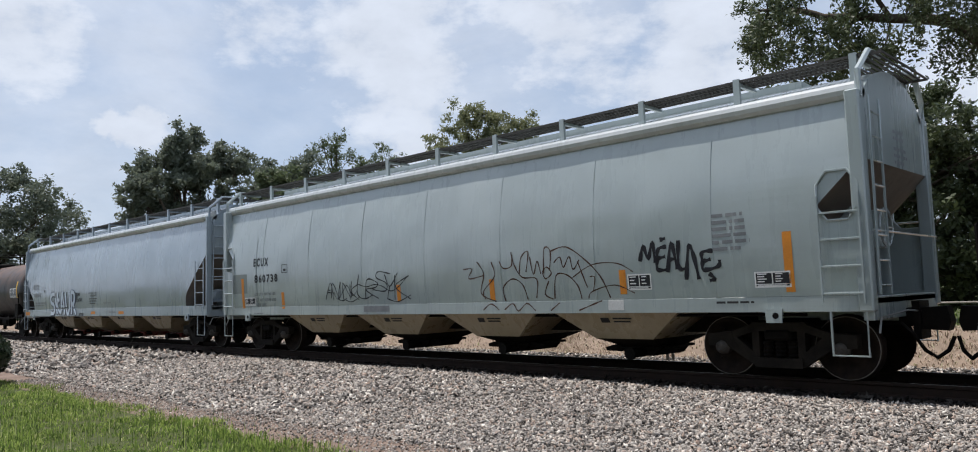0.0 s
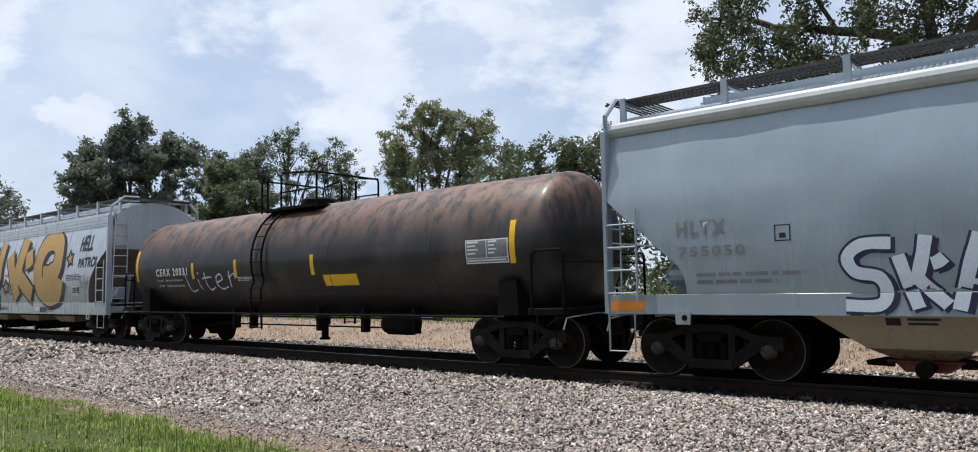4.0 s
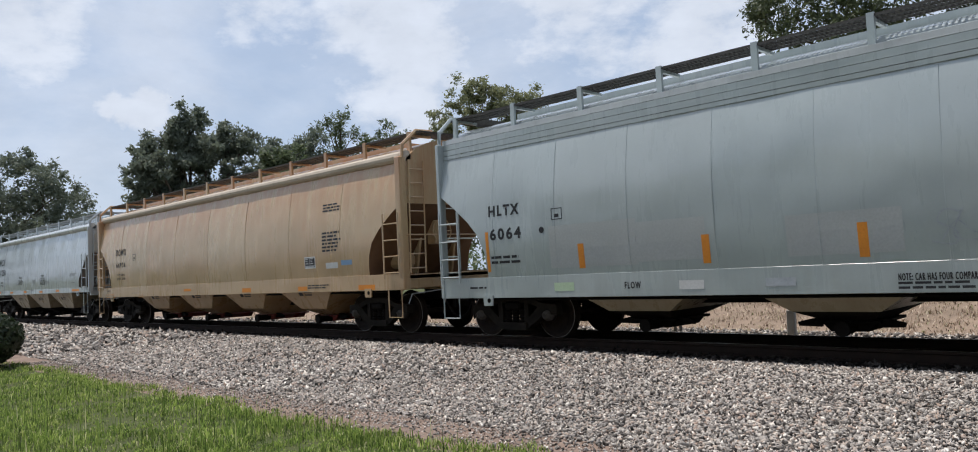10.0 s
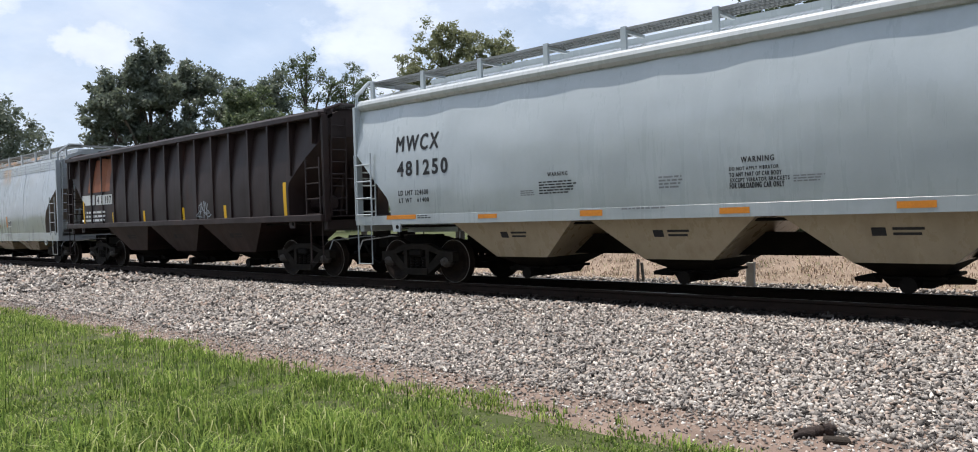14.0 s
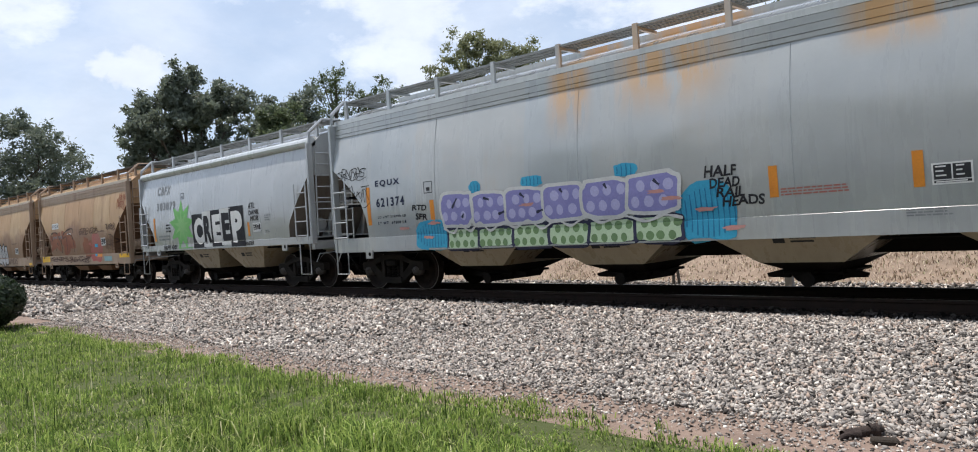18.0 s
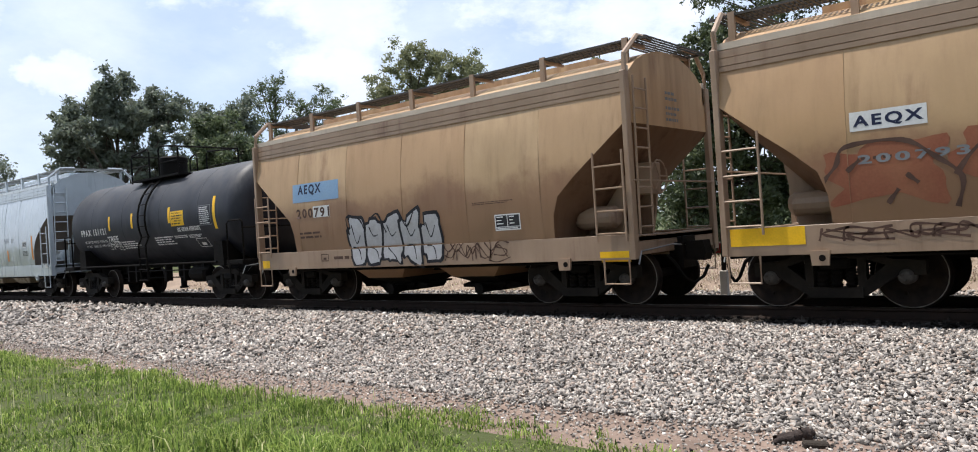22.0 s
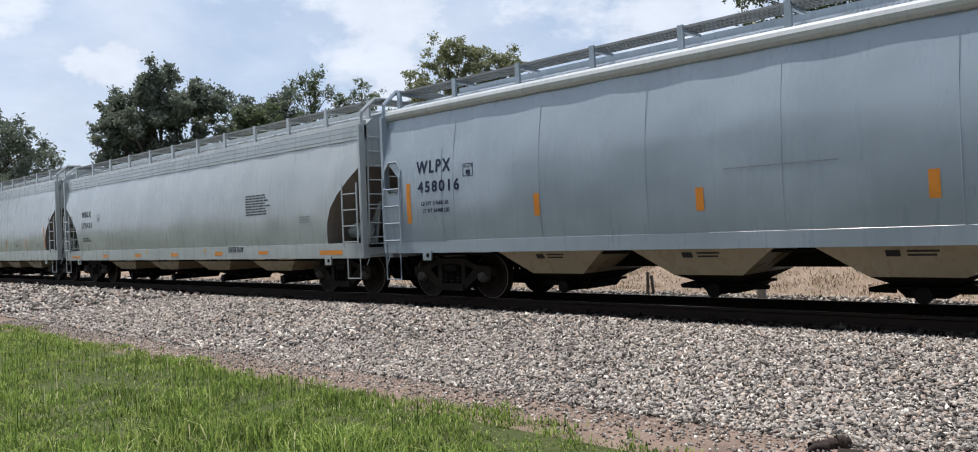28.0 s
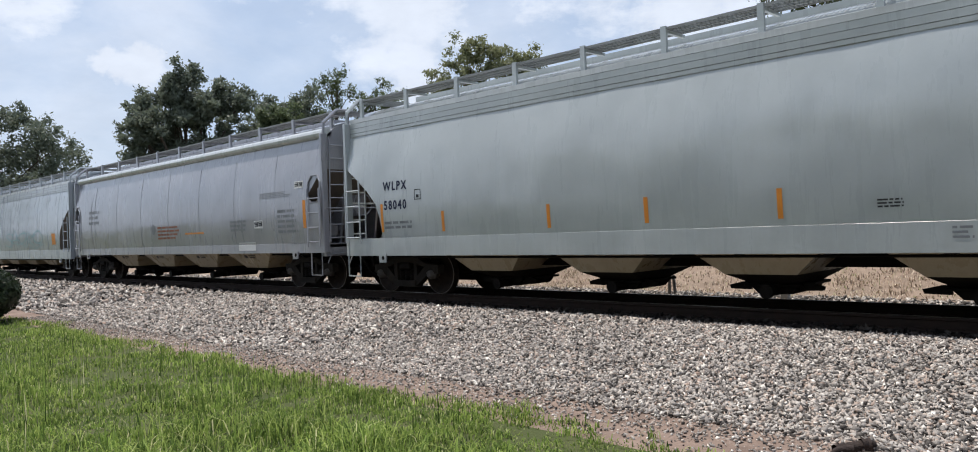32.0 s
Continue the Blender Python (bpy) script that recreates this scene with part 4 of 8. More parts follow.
def crown(clumps, leaf, n_leaves, seed):
    """Leaves as small bent blades scattered through clumps of (x, y, z, rx, ry, rz)."""
    r = np.random.RandomState(seed)
    vol = np.array([c[3] * c[4] * c[5] for c in clumps]) ** 0.7
    pick = r.choice(len(clumps), n_leaves, p=vol / vol.sum())
    c = np.array(clumps)[pick]
    # leaves gather round twig tips inside each clump, with loose ones beyond
    tips = r.normal(size=(len(clumps), 14, 3)) * 0.52
    d = tips[pick, r.randint(0, 14, n_leaves)] + r.normal(size=(n_leaves, 3)) * 0.21
    p = c[:, :3] + d * c[:, 3:6]
    a = r.normal(size=(n_leaves, 3))
    a /= np.linalg.norm(a, axis=1)[:, None]
    b = np.cross(a, r.normal(size=(n_leaves, 3)))
    b /= np.linalg.norm(b, axis=1)[:, None]
    s = leaf * r.uniform(0.6, 1.4, n_leaves)[:, None]
    v = np.stack([p - a * s, p - b * s * 0.45, p + a * s, p + b * s * 0.45], 1).reshape(-1, 3)
    me = bpy.data.meshes.new("crown")
    me.from_pydata(v.tolist(), [], np.arange(n_leaves * 4).reshape(-1, 4).tolist())
    return me


def limb(bm, a, b, r0, r1, bend, rng, n=5):
    pts = []
    a, b = Vector(a), Vector(b)
    off = Vector((rng.uniform(-1, 1), rng.uniform(-1, 1), rng.uniform(-0.3, 0.8))) * bend
    for k in range(n + 1):
        f = k / n
        pts.append(a.lerp(b, f) + off * math.sin(f * math.pi))
    rings = []
    for i, p in enumerate(pts):
        r = r0 + (r1 - r0) * i / n
        d = (pts[min(i + 1, n)] - pts[max(i - 1, 0)]).normalized()
        s = d.cross(Vector((0.3, 0.9, 0.1))).normalized()
        w = s.cross(d)
        rings.append([bm.verts.new(p + (s * math.cos(k * 1.0472) + w * math.sin(k * 1.0472)) * r) for k in range(6)])
    for q, s in zip(rings, rings[1:]):
        for k in range(6):
            bm.faces.new((q[k], q[(k + 1) % 6], s[(k + 1) % 6], s[k]))


def tree(az, dist, base, clumps, label, leaf=0.16, n=26000, mat_leaf=None, trunk_r=0.35, seed=1, name="tree", fork=0.35):
    """A tree out along an azimuth; clumps as (azimuth, elevation, depth offset, radius across, radius up)."""
    rng = random.Random(seed)

    def at(a, e, dd):
        q = dist + dd
        return (-math.sin(radians(a)) * q, math.cos(radians(a)) * q, EYE + math.tan(radians(e)) * q)

    cl = []
    for a, e, dd, rx, rz in clumps:
        x, y, z = at(a, e, dd)
        cl.append((x, y, z, rx, rx, rz))
    bx, by = -math.sin(radians(az)) * dist, math.cos(radians(az)) * dist
    gz = ground_z(bx, by)
    root = new(name)
    root.matrix_basis = pose(bx, by, gz)
    tagged(root, label, "tree")
    inv = Vector((bx, by, gz))
    loc = [(x - bx, y - by, z - gz, *r) for x, y, z, *r in cl]
    top = max(c[2] for c in loc)
    bm = bmesh.new()
    fk = Vector((rng.uniform(-0.4, 0.4), 0, top * fork))
    limb(bm, (0, 0, -0.1), fk, trunk_r * 1.15, trunk_r * 0.8, 0.1, rng)
    mains = loc[:: max(1, len(loc) // 6)]
    for c in mains:
        limb(bm, fk, c[:3], trunk_r * 0.5, 0.05, 0.5, rng)
    for c in loc:
        e = Vector(c[:3])
        near = min(mains, key=lambda m: (Vector(m[:3]) - e).length)
        limb(bm, fk.lerp(Vector(near[:3]), rng.uniform(0.55, 0.9)), e, 0.06, 0.02, 0.25, rng, 3)
        for k in range(3):
            t = e + Vector((rng.uniform(-1, 1) * c[3], rng.uniform(-1, 1) * c[4], rng.uniform(-0.6, 1) * c[5])) * 0.8
            limb(bm, e, t, 0.035, 0.012, 0.2, rng, 2)
    part("trunk", bm, BARK, root, smooth=True)
    me = crown(loc, leaf, n, seed)
    me.materials.append(mat_leaf or LEAF_MID)
    share("crown", me, root)
    return root


def fill(env, lo, r, dist, seed, gap=0.0):
    """Clumps that fill the span under an outline of (azimuth, top elevation) pairs; r in metres."""
    q = random.Random(seed)
    deg = math.degrees(r / dist)
    out = []
    a = env[0][0] + deg * 0.8
    while a < env[-1][0] - deg * 0.6:
        top = float(np.interp(a, [p[0] for p in env], [p[1] for p in env]))
        e = top - deg * 0.35
        while e > lo:
            if q.random() > gap:
                k = q.uniform(0.75, 1.2) * r
                out.append((a + q.uniform(-0.4, 0.4) * deg, e + q.uniform(-0.3, 0.2) * deg, q.uniform(-1.5, 1.5) * r, k, k * 0.85))
            e -= deg * 1.25
        a += deg * 1.15
    return out


tree(65.8, 75, 0, fill([(61.2, 8.5), (62.5, 11.0), (63.9, 9.6), (65.1, 11.6), (66.6, 11.2), (68.0, 9.6), (69.9, 7.9), (70.0, 5.0)], 1.5, 1.25, 75, 3, 0.08), "tall broad dark green tree behind the railway", 0.19, 66000, LEAF_DARK, 0.5, 3)
tree(59.0, 82, 0, fill([(56.0, 9.0), (57.2, 10.1), (58.4, 8.8), (60.0, 10.0), (61.8, 9.2)], 1.0, 1.5, 82, 5, 0.06), "dark green tree behind the railway", 0.19, 38000, LEAF_DARK, 0.4, 5)
tree(58.6, 66, 0, fill([(56.4, 7.0), (58.0, 8.9), (60.6, 8.6), (61.6, 6.0)], 1.0, 1.3, 66, 7, 0.05), "mid-green leafy tree behind the railway", 0.15, 38000, LEAF_MID, 0.35, 7)
tree(54.6, 70, 0, fill([(53.0, 9.4), (54.2, 10.4), (55.0, 12.1), (56.2, 12.3), (56.8, 8.0)], 2.0, 0.8, 70, 9, 0.25), "thin airy tree with open twigs", 0.11, 11000, LEAF_MID, 0.25, 9)
tree(51.4, 70, 0, fill([(49.8, 7.5), (51.0, 10.4), (52.0, 11.2), (53.4, 9.0)], 2.0, 0.8, 70, 11, 0.2), "thin airy tree with open twigs", 0.11, 11000, LEAF_MID, 0.25, 11)
tree(44.3, 55, 0, fill([(39.9, 10.5), (41.0, 12.4), (42.6, 13.0), (44.2, 13.7), (46.0, 13.0), (47.8, 11.4), (48.8, 9.0)], 2.0, 0.95, 55, 13, 0.08), "light green airy tree with yellowing leaves", 0.12, 48000, LEAF_LIGHT, 0.3, 13)
tree(35.5, 48, 0, fill([(29.5, 8.6), (31.5, 10.5), (34.0, 10.9), (37.0, 10.6), (40.5, 10.2), (41.5, 8.0)], 0.0, 1.1, 48, 15, 0.05), "green leafy tree behind the railway", 0.12, 42000, LEAF_MID, 0.3, 15)
tree(77, 115, 0, fill([(72.0, 4.8), (73.2, 6.8), (75.4, 8.3), (77.5, 8.2), (79.5, 7.6), (82.5, 6.5)], 0.3, 2.2, 115, 17, 0.08), "broad green tree far down the line", 0.25, 38000, LEAF_DARK, 0.5, 17)
tree(88, 118, 0, fill([(82, 6.0), (86, 8.2), (91, 8.4), (95, 6.0)], 0.3, 2.6, 118, 18, 0.05), "broad green tree far down the line", 0.3, 18000, LEAF_DARK, 0.5, 18)


def far_hedge():
    """Low wood along the horizon, one ragged mass."""
    cl = []
    q = random.Random(8)
    for k in range(130):
        a = radians(q.uniform(-20, 100))
        d = q.uniform(118, 150)
        x, y = -math.sin(a) * d, max(34.0, math.cos(a) * d)
        cl.append((x, y, 0.7 + q.uniform(0.5, 3.4), 5.5, 3.0, q.uniform(1.6, 2.6)))
    me = crown(cl, 0.5, 26000, 31)
    me.materials.append(LEAF_MID)
    ob = new("far_wood", me)
    tagged(ob, "distant low green wood along the horizon", "woods", kind="stuff")


far_hedge()


def back_wood():
    """An unseen wood, added behind the lawn to dim sky light on the cars."""
    cl = []
    q = random.Random(18)
    for k in range(260):
        x, y = q.uniform(-34, 70), q.uniform(-24, -15)
        cl.append((x, y, q.uniform(0.8, 11.5), 2.4, 2.0, q.uniform(1.4, 2.2)))
    me = crown(cl, 0.5, 20000, 41)
    me.materials.append(LEAF_MID)
    ob = new("back_wood", me)
    tagged(ob, "unseen green wood added to dim sky light and reflections on the cars", "woods", kind="stuff")


back_wood()


def oak():
    """A leaning, forked oak on the bank; one long limb reaches out along the line."""
    D = 26.0

    def at(a, e, dd=0.0):
        q = D + dd
        return Vector((-math.sin(radians(a)) * q, math.cos(radians(a)) * q, EYE + math.tan(radians(e)) * q))

    base = at(7.4, 0)
    base.z = ground_z(base.x, base.y)
    root = new("oak_tree")
    root.matrix_basis = Matrix.Translation(base)
    tagged(root, "large leaning oak with a long dark limb over the bank", "tree")
    rng = random.Random(6)
    bm = bmesh.new()
    o = -base

    def run(pts, r0, r1):
        for k in range(len(pts) - 1):
            n = len(pts) - 1
            limb(bm, o + at(*pts[k]), o + at(*pts[k + 1]), r0 + (r1 - r0) * k / n, r0 + (r1 - r0) * (k + 1) / n, 0.06, rng, 4)

    run([(7.4, -4.5), (7.7, 0), (8.4, 7.2), (9.3, 13.3)], 0.36, 0.25)
    run([(9.3, 13.3), (12.0, 16.2, 0.5), (15.3, 17.0, 0.5), (19.4, 17.8), (21.5, 18.6), (23.6, 18.9)], 0.2, 0.05)
    run([(9.3, 13.3), (9.8, 17.5), (11.5, 22), (13, 27)], 0.2, 0.06)
    run([(8.4, 7.2), (5.0, 13.0, 1), (1.0, 18.0, 1), (-4, 22, 1)], 0.2, 0.06)
    run([(9.3, 13.3), (6.5, 17.5, -1), (4.5, 24, -1)], 0.16, 0.05)
    run([(15.3, 17.0, 0.5), (17.0, 20.0), (18.5, 23)], 0.09, 0.03)
    run([(17.5, 17.4), (18.8, 15.0), (20.2, 13.8)], 0.06, 0.02)
    cl = []
    bm.verts.ensure_lookup_table()
    frame_verts = len(bm.verts)
    for n, a0, a1, e0, e1, ra, rb in ((26, 17.5, 24.2, 15.2, 20.5, 0.30, 0.6), (10, 21.5, 24.2, 14.2, 18.0, 0.25, 0.45), (34, 9.0, 18.0, 14.0, 25.0, 0.4, 0.8), (12, 15.0, 20.5, 12.8, 15.5, 0.3, 0.55), (84, -14, 9.5, 8.0, 26.0, 0.5, 1.0)):
        for k in range(n):
            a, e = rng.uniform(a0, a1), rng.uniform(e0, e1)
            p = o + at(a, e, rng.uniform(-2, 2))
            r = rng.uniform(ra, rb)
            cl.append((*p, r, r, r * rng.uniform(0.8, 1.4)))
            stems = sorted((v.co for v in bm.verts[:frame_verts]), key=lambda v: (v - p).length)
            limb(bm, stems[0].copy(), p, 0.03, 0.01, 0.15, rng, 2)
    part("trunk", bm, BARK, root, smooth=True)
    me = crown(cl, 0.07, 105000, 19)
    me.materials.append(LEAF_OAK)
    share("crown", me, root)


oak()
tree(10, 45, 0, fill([(-16, 8.0), (-6, 10.0), (6, 9.6), (18, 10.6), (29, 8.4)], -0.6, 1.5, 45, 25, 0.04), "dense green trees closing the bank", 0.17, 34000, LEAF_OAK, 0.35, 25)
tree(21, 38, 0, fill([(7.0, 9.0), (12.0, 10.4), (16.0, 12.6), (20.0, 12.4), (23.5, 12.8), (26.0, 11.0), (28.0, 8.6)], -1.2, 1.0, 38, 21, 0.06), "dense bushy tree hung with creeper", 0.13, 66000, LEAF_OAK, 0.3, 21)
tree(0, 36, 0, fill([(-18, 8), (-10, 10), (0, 9.5), (8.5, 8.5)], -1.2, 1.2, 36, 23, 0.06), "dense bushy tree hung with creeper", 0.14, 42000, LEAF_OAK, 0.3, 23)


def shrub():
    root = new("clipped_shrub")
    a = radians(79.1)
    root.matrix_basis = pose(-math.sin(a) * 21.5, math.cos(a) * 21.5, 0.0)
    tagged(root, "dark green shrub clipped round on the lawn", "shrub")
    r = np.random.RandomState(4)
    n = 26000
    d = r.normal(size=(n, 3))
    d /= np.linalg.norm(d, axis=1)[:, None]
    rad = r.uniform(0.86, 1.03, n) + 0.03 * np.sin(d[:, 0] * 9) * np.sin(d[:, 2] * 8 + d[:, 1] * 6)
    p = d * rad[:, None] * np.array([1.22, 1.22, 0.74]) + np.array([0, 0, 0.70])
    t = r.normal(size=(n, 3)) * 0.022
    u = np.cross(d, t) * 0.8
    v = np.stack([p - t, p - u, p + t, p + u], 1).reshape(-1, 3)
    me = bpy.data.meshes.new("foliage")
    me.from_pydata(v.tolist(), [], np.arange(n * 4).reshape(-1, 4).tolist())
    me.materials.append(LEAF_SHRUB)
    share("foliage", me, root)
    bm = bmesh.new()
    bmesh.ops.create_icosphere(bm, subdivisions=3, radius=1.0, matrix=Matrix.Translation((0, 0, 0.70)) @ Matrix.Diagonal((1.05, 1.05, 0.62, 1)))
    part("inner_twigs", bm, BARK, root)
    bm = bmesh.new()
    limb(bm, (0, 0, -0.05), (0, 0, 0.5), 0.12, 0.08, 0.02, random.Random(1))
    part("stem", bm, BARK, root)


LEAF_SHRUB = leaf_mat("dark_shrub_leaves", (0.018, 0.032, 0.014), (0.035, 0.055, 0.02))
shrub()


# ---- the train ----
P_LCUX = car_paint("pale_grey_green_paint", (0.343, 0.392, 0.396), seed=1, rusty=0.05, streak=0.12, sheet=(2.19, 8.775, (0.319, 0.374, 0.374), 0.45))
P_BLUE = car_paint("pale_blue_grey_paint", (0.257, 0.311, 0.360), seed=2, rusty=0.04, streak=0.12)
P_GREY = car_paint("light_grey_paint", (0.354, 0.391, 0.427), seed=3, rusty=0.04, streak=0.12, sheet=(1.554, 9.325, (0.396, 0.424, 0.446), 0.35))
P_GREY2 = car_paint("cool_grey_paint", (0.338, 0.385, 0.385), seed=4, rusty=0.03, streak=0.10, sheet=(1.554, 9.325, (0.402, 0.440, 0.435), 0.5))
P_MIST = car_paint("pale_blue_white_paint", (0.407, 0.449, 0.480), seed=21, rusty=0.03, streak=0.10)
P_TAN = car_paint("weathered_tan_paint", (0.50, 0.375, 0.225), rust=(0.42, 0.19, 0.08), seed=5, rusty=0.5, streak=0.25, top_rust_sheen=0.7, sheet=(2.34, 9.35, (0.46, 0.31, 0.165), 0.6), low_rust=0.15, coat=0.3)
P_WHITE = car_paint("greyed_white_paint", (0.385, 0.427, 0.442), seed=6, rusty=0.03, streak=0.10)
P_BROWN = car_paint("dark_oxide_brown_paint", (0.034, 0.020, 0.018), rust=(0.085, 0.034, 0.024), seed=7, rusty=0.6, streak=0.5, rough=0.42, coat=0.0, spec=0.3, sheet=(0.9, 8.0, (0.022, 0.014, 0.014), 0.8))
P_STAIN = car_paint("orange_stained_white_paint", (0.343, 0.370, 0.383), rust=(0.52, 0.29, 0.10), seed=8, rusty=0.14, streak=0.10, spot=((-2.6, -1.6, 2.6), (-1.2, 1.0, 2.8), (2.6, 4.0, 3.2)), sheet=(1.567, 9.4, (0.418, 0.396, 0.352), 0.4))
P_CREAM = car_paint("dusty_off_white_paint", (0.343, 0.350, 0.350), seed=9, rusty=0.05, streak=0.14)
P_RUST1 = car_paint("rusty_orange_tan_paint", (0.43, 0.285, 0.145), rust=(0.19, 0.085, 0.045), seed=10, rusty=0.7, streak=0.55, rough=0.5, grime=0.4, sheet=(1.75, 5.25, (0.40, 0.225, 0.105), 0.8), low_rust=0.75, top_rust_sheen=0.25, coat=0.1)
P_RUST2 = car_paint("rusted_tan_paint", (0.45, 0.305, 0.165), rust=(0.20, 0.095, 0.048), seed=11, rusty=0.7, streak=0.7, rough=0.5, grime=0.4, sheet=(1.72, 5.15, (0.40, 0.24, 0.12), 0.8), low_rust=0.75, top_rust_sheen=0.25, coat=0.1)
P_TRIMR = car_paint("greyed_tan_sill_paint", (0.30, 0.205, 0.135), rust=(0.14, 0.06, 0.035), seed=24, rusty=0.8, streak=0.6, rough=0.5, coat=0.1)
P_ROOFT = car_paint("pale_tan_roof_edge_paint", (0.50, 0.42, 0.33), rust=(0.26, 0.15, 0.09), seed=25, rusty=0.5, streak=0.4, rough=0.5, coat=0.1)
# the grey upper tone is a soft sheen painted on the black
P_TANKB = car_paint("gloss_black_tank_paint", (0.009, 0.011, 0.019), rust=(0.075, 0.072, 0.072), seed=12, rusty=0.1, streak=0.2, rough=0.5, top_rust_sheen=0.75, grime=0.1, coat=0.0, spec=0.45)
# brown dust, its upper tone brightened for a tan sheen
P_TANKD = car_paint("dust_coated_black_tank_paint", (0.014, 0.012, 0.012), rust=(0.30, 0.165, 0.105), seed=13, rusty=0.2, streak=0.2, rough=0.42, top_rust_sheen=0.95, grime=0.1, coat=0.15, spec=0.35)
P_PALE = car_paint("pale_grey_white_paint", (0.370, 0.401, 0.403), seed=14, rusty=0.03, streak=0.10)
P_OLD = car_paint("faded_mauve_grey_paint", (0.259, 0.262, 0.290), seed=15, rusty=0.10, streak=0.28)
# paler roof-edge paint that stands in for sun on the chords' tops
P_SUNEDGE = car_paint("sunlit_roof_edge_paint", (0.50, 0.52, 0.52), seed=19, rusty=0.08, streak=0.35)
GRATE = mat("dark_weathered_grating", (0.09, 0.085, 0.08), 0.6, 0.3, (0.05, 0.045, 0.04), 3, 0.6, 40, 0.1)
P_GATE = car_paint("dull_red_gate_paint", (0.16, 0.025, 0.02), seed=18, rusty=0.3, streak=0.5, coat=0.1)
# dusty or rusty slope sheets, coloured darker for the shade under the car ends
P_SLOPE = car_paint("dusty_shaded_end_sheet_paint", (0.15, 0.125, 0.105), rust=(0.06, 0.04, 0.03), seed=22, rusty=0.5, streak=0.5, rough=0.5, coat=0.0, spec=0.15)
P_SLOPER = car_paint("rusty_shaded_end_sheet_paint", (0.15, 0.085, 0.05), rust=(0.05, 0.025, 0.018), seed=23, rusty=0.7, streak=0.6, rough=0.6, coat=0.0, spec=0.12)
BAY = car_paint("dusty_bay_paint", (0.37, 0.31, 0.215), seed=16, rusty=0.2, streak=0.4, coat=0.1)

# end to end along the train: front and back of each body, counted from where the clip starts
SPANS = dict(t0=(-3.24, 13.46), c1=(-22.0, -4.45), c2=(-41.14, -23.14), t3=(-58.6, -42.1), c4=(-78.3, -59.6), c5=(-98.2, -79.55), c6=(-118.15, -99.45), c7=(-134.4, -119.35),
             c8=(-151.4, -135.6), c9=(-171.4, -152.6), c10=(-183.2, -172.45), c11=(-194.95, -184.45), c12=(-206.75, -196.45), t13=(-218.75, -207.7), c14=(-236.8, -219.65),
             c15=(-255.3, -237.9), c16=(-274.5, -256.1), c17=(-292.4, -275.5), c18=(-311.3, -293.4), c19=(-329.5, -312.1))
CARS = {}


def span(k):
    a, b = SPANS[k]
    return b - a


RIB = dict(chord="ribbed", ze=4.0, zs=1.22, sill=0.40, zt=2.95, end_a=1.33, bay_paint=BAY, seams=12)
CARS["t0"] = tank(span("t0"), P_TANKB, "black tank car coupled ahead of the pale hopper", rad=1.40, zc=2.38)
CARS["c1"] = hopper(span("c1"), P_LCUX, 4, cut="plate", end_a=1.8, zt=3.06, ze=3.95, zs=1.22, sill=0.22, label="pale grey-green covered hopper car with scrawled black tags", posts="heavy", bay_paint=BAY, walk_mat=GRATE, edge_mat=P_SUNEDGE)
CARS["c2"] = hopper(span("c2"), P_BLUE, 4, scallop=0.02, cut="diag", end_a=1.4, zt=2.85, ze=3.95, zs=1.30, sill=0.30, label="pale blue-grey covered hopper car with white graffiti", bay_paint=BAY, walk_mat=GRATE, seams=0, gate_paint=P_GATE, edge_mat=P_SUNEDGE)
CARS["t3"] = tank(span("t3"), P_TANKD, "black tank car with a coat of brown dust", rad=1.42, zc=2.25, ladder_x=-0.95, dome_x=-0.4, pa=-1.5, pb=0.8, dome_h=0.2)
CARS["c4"] = hopper(span("c4"), P_GREY, 4, label="light grey covered hopper car with a large yellow graffiti", walk_mat=GRATE, **RIB, edge_mat=P_SUNEDGE)
CARS["c5"] = hopper(span("c5"), P_GREY2, 4, label="cool grey covered hopper car with orange reflector strips", walk_mat=GRATE, **RIB, edge_mat=P_SUNEDGE)
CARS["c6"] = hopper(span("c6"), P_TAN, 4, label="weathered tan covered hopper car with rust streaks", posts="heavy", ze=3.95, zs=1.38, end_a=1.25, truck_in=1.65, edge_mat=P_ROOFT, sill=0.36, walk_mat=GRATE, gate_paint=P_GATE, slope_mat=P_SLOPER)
CARS["c7"] = hopper(span("c7"), P_WHITE, 3, cut="diag", end_a=1.15, zt=2.85, ze=3.85, zs=1.46, sill=0.20, scallop=0.035, label="greyed white covered hopper car with dented sides", bay_paint=BAY, truck_in=1.35, seams=0, edge_mat=P_SUNEDGE)
CARS["c8"] = hopper(span("c8"), P_BROWN, 3, cut="steep", end_a=1.43, zt=3.4, ze=3.85, zs=1.52, sill=0.14, label="dark oxide brown ribbed open hopper car", truck_in=1.65, seams=0, walk_mat=GRATE, arch=0.12, walk_h=0.24, slope_mat=P_BROWN)
CARS["c9"] = hopper(span("c9"), P_STAIN, 4, label="white covered hopper car with orange stains and painted graffiti", **dict(RIB, seams=5, sill=0.33, zs=1.26), edge_mat=P_SUNEDGE)
CARS["c10"] = hopper(span("c10"), P_CREAM, 2, cut="diag", end_a=1.05, zt=2.95, ze=3.72, zs=1.38, sill=0.19, label="dusty off-white short covered hopper car", bay_paint=BAY, truck_in=1.4, seams=0, edge_mat=P_SUNEDGE)
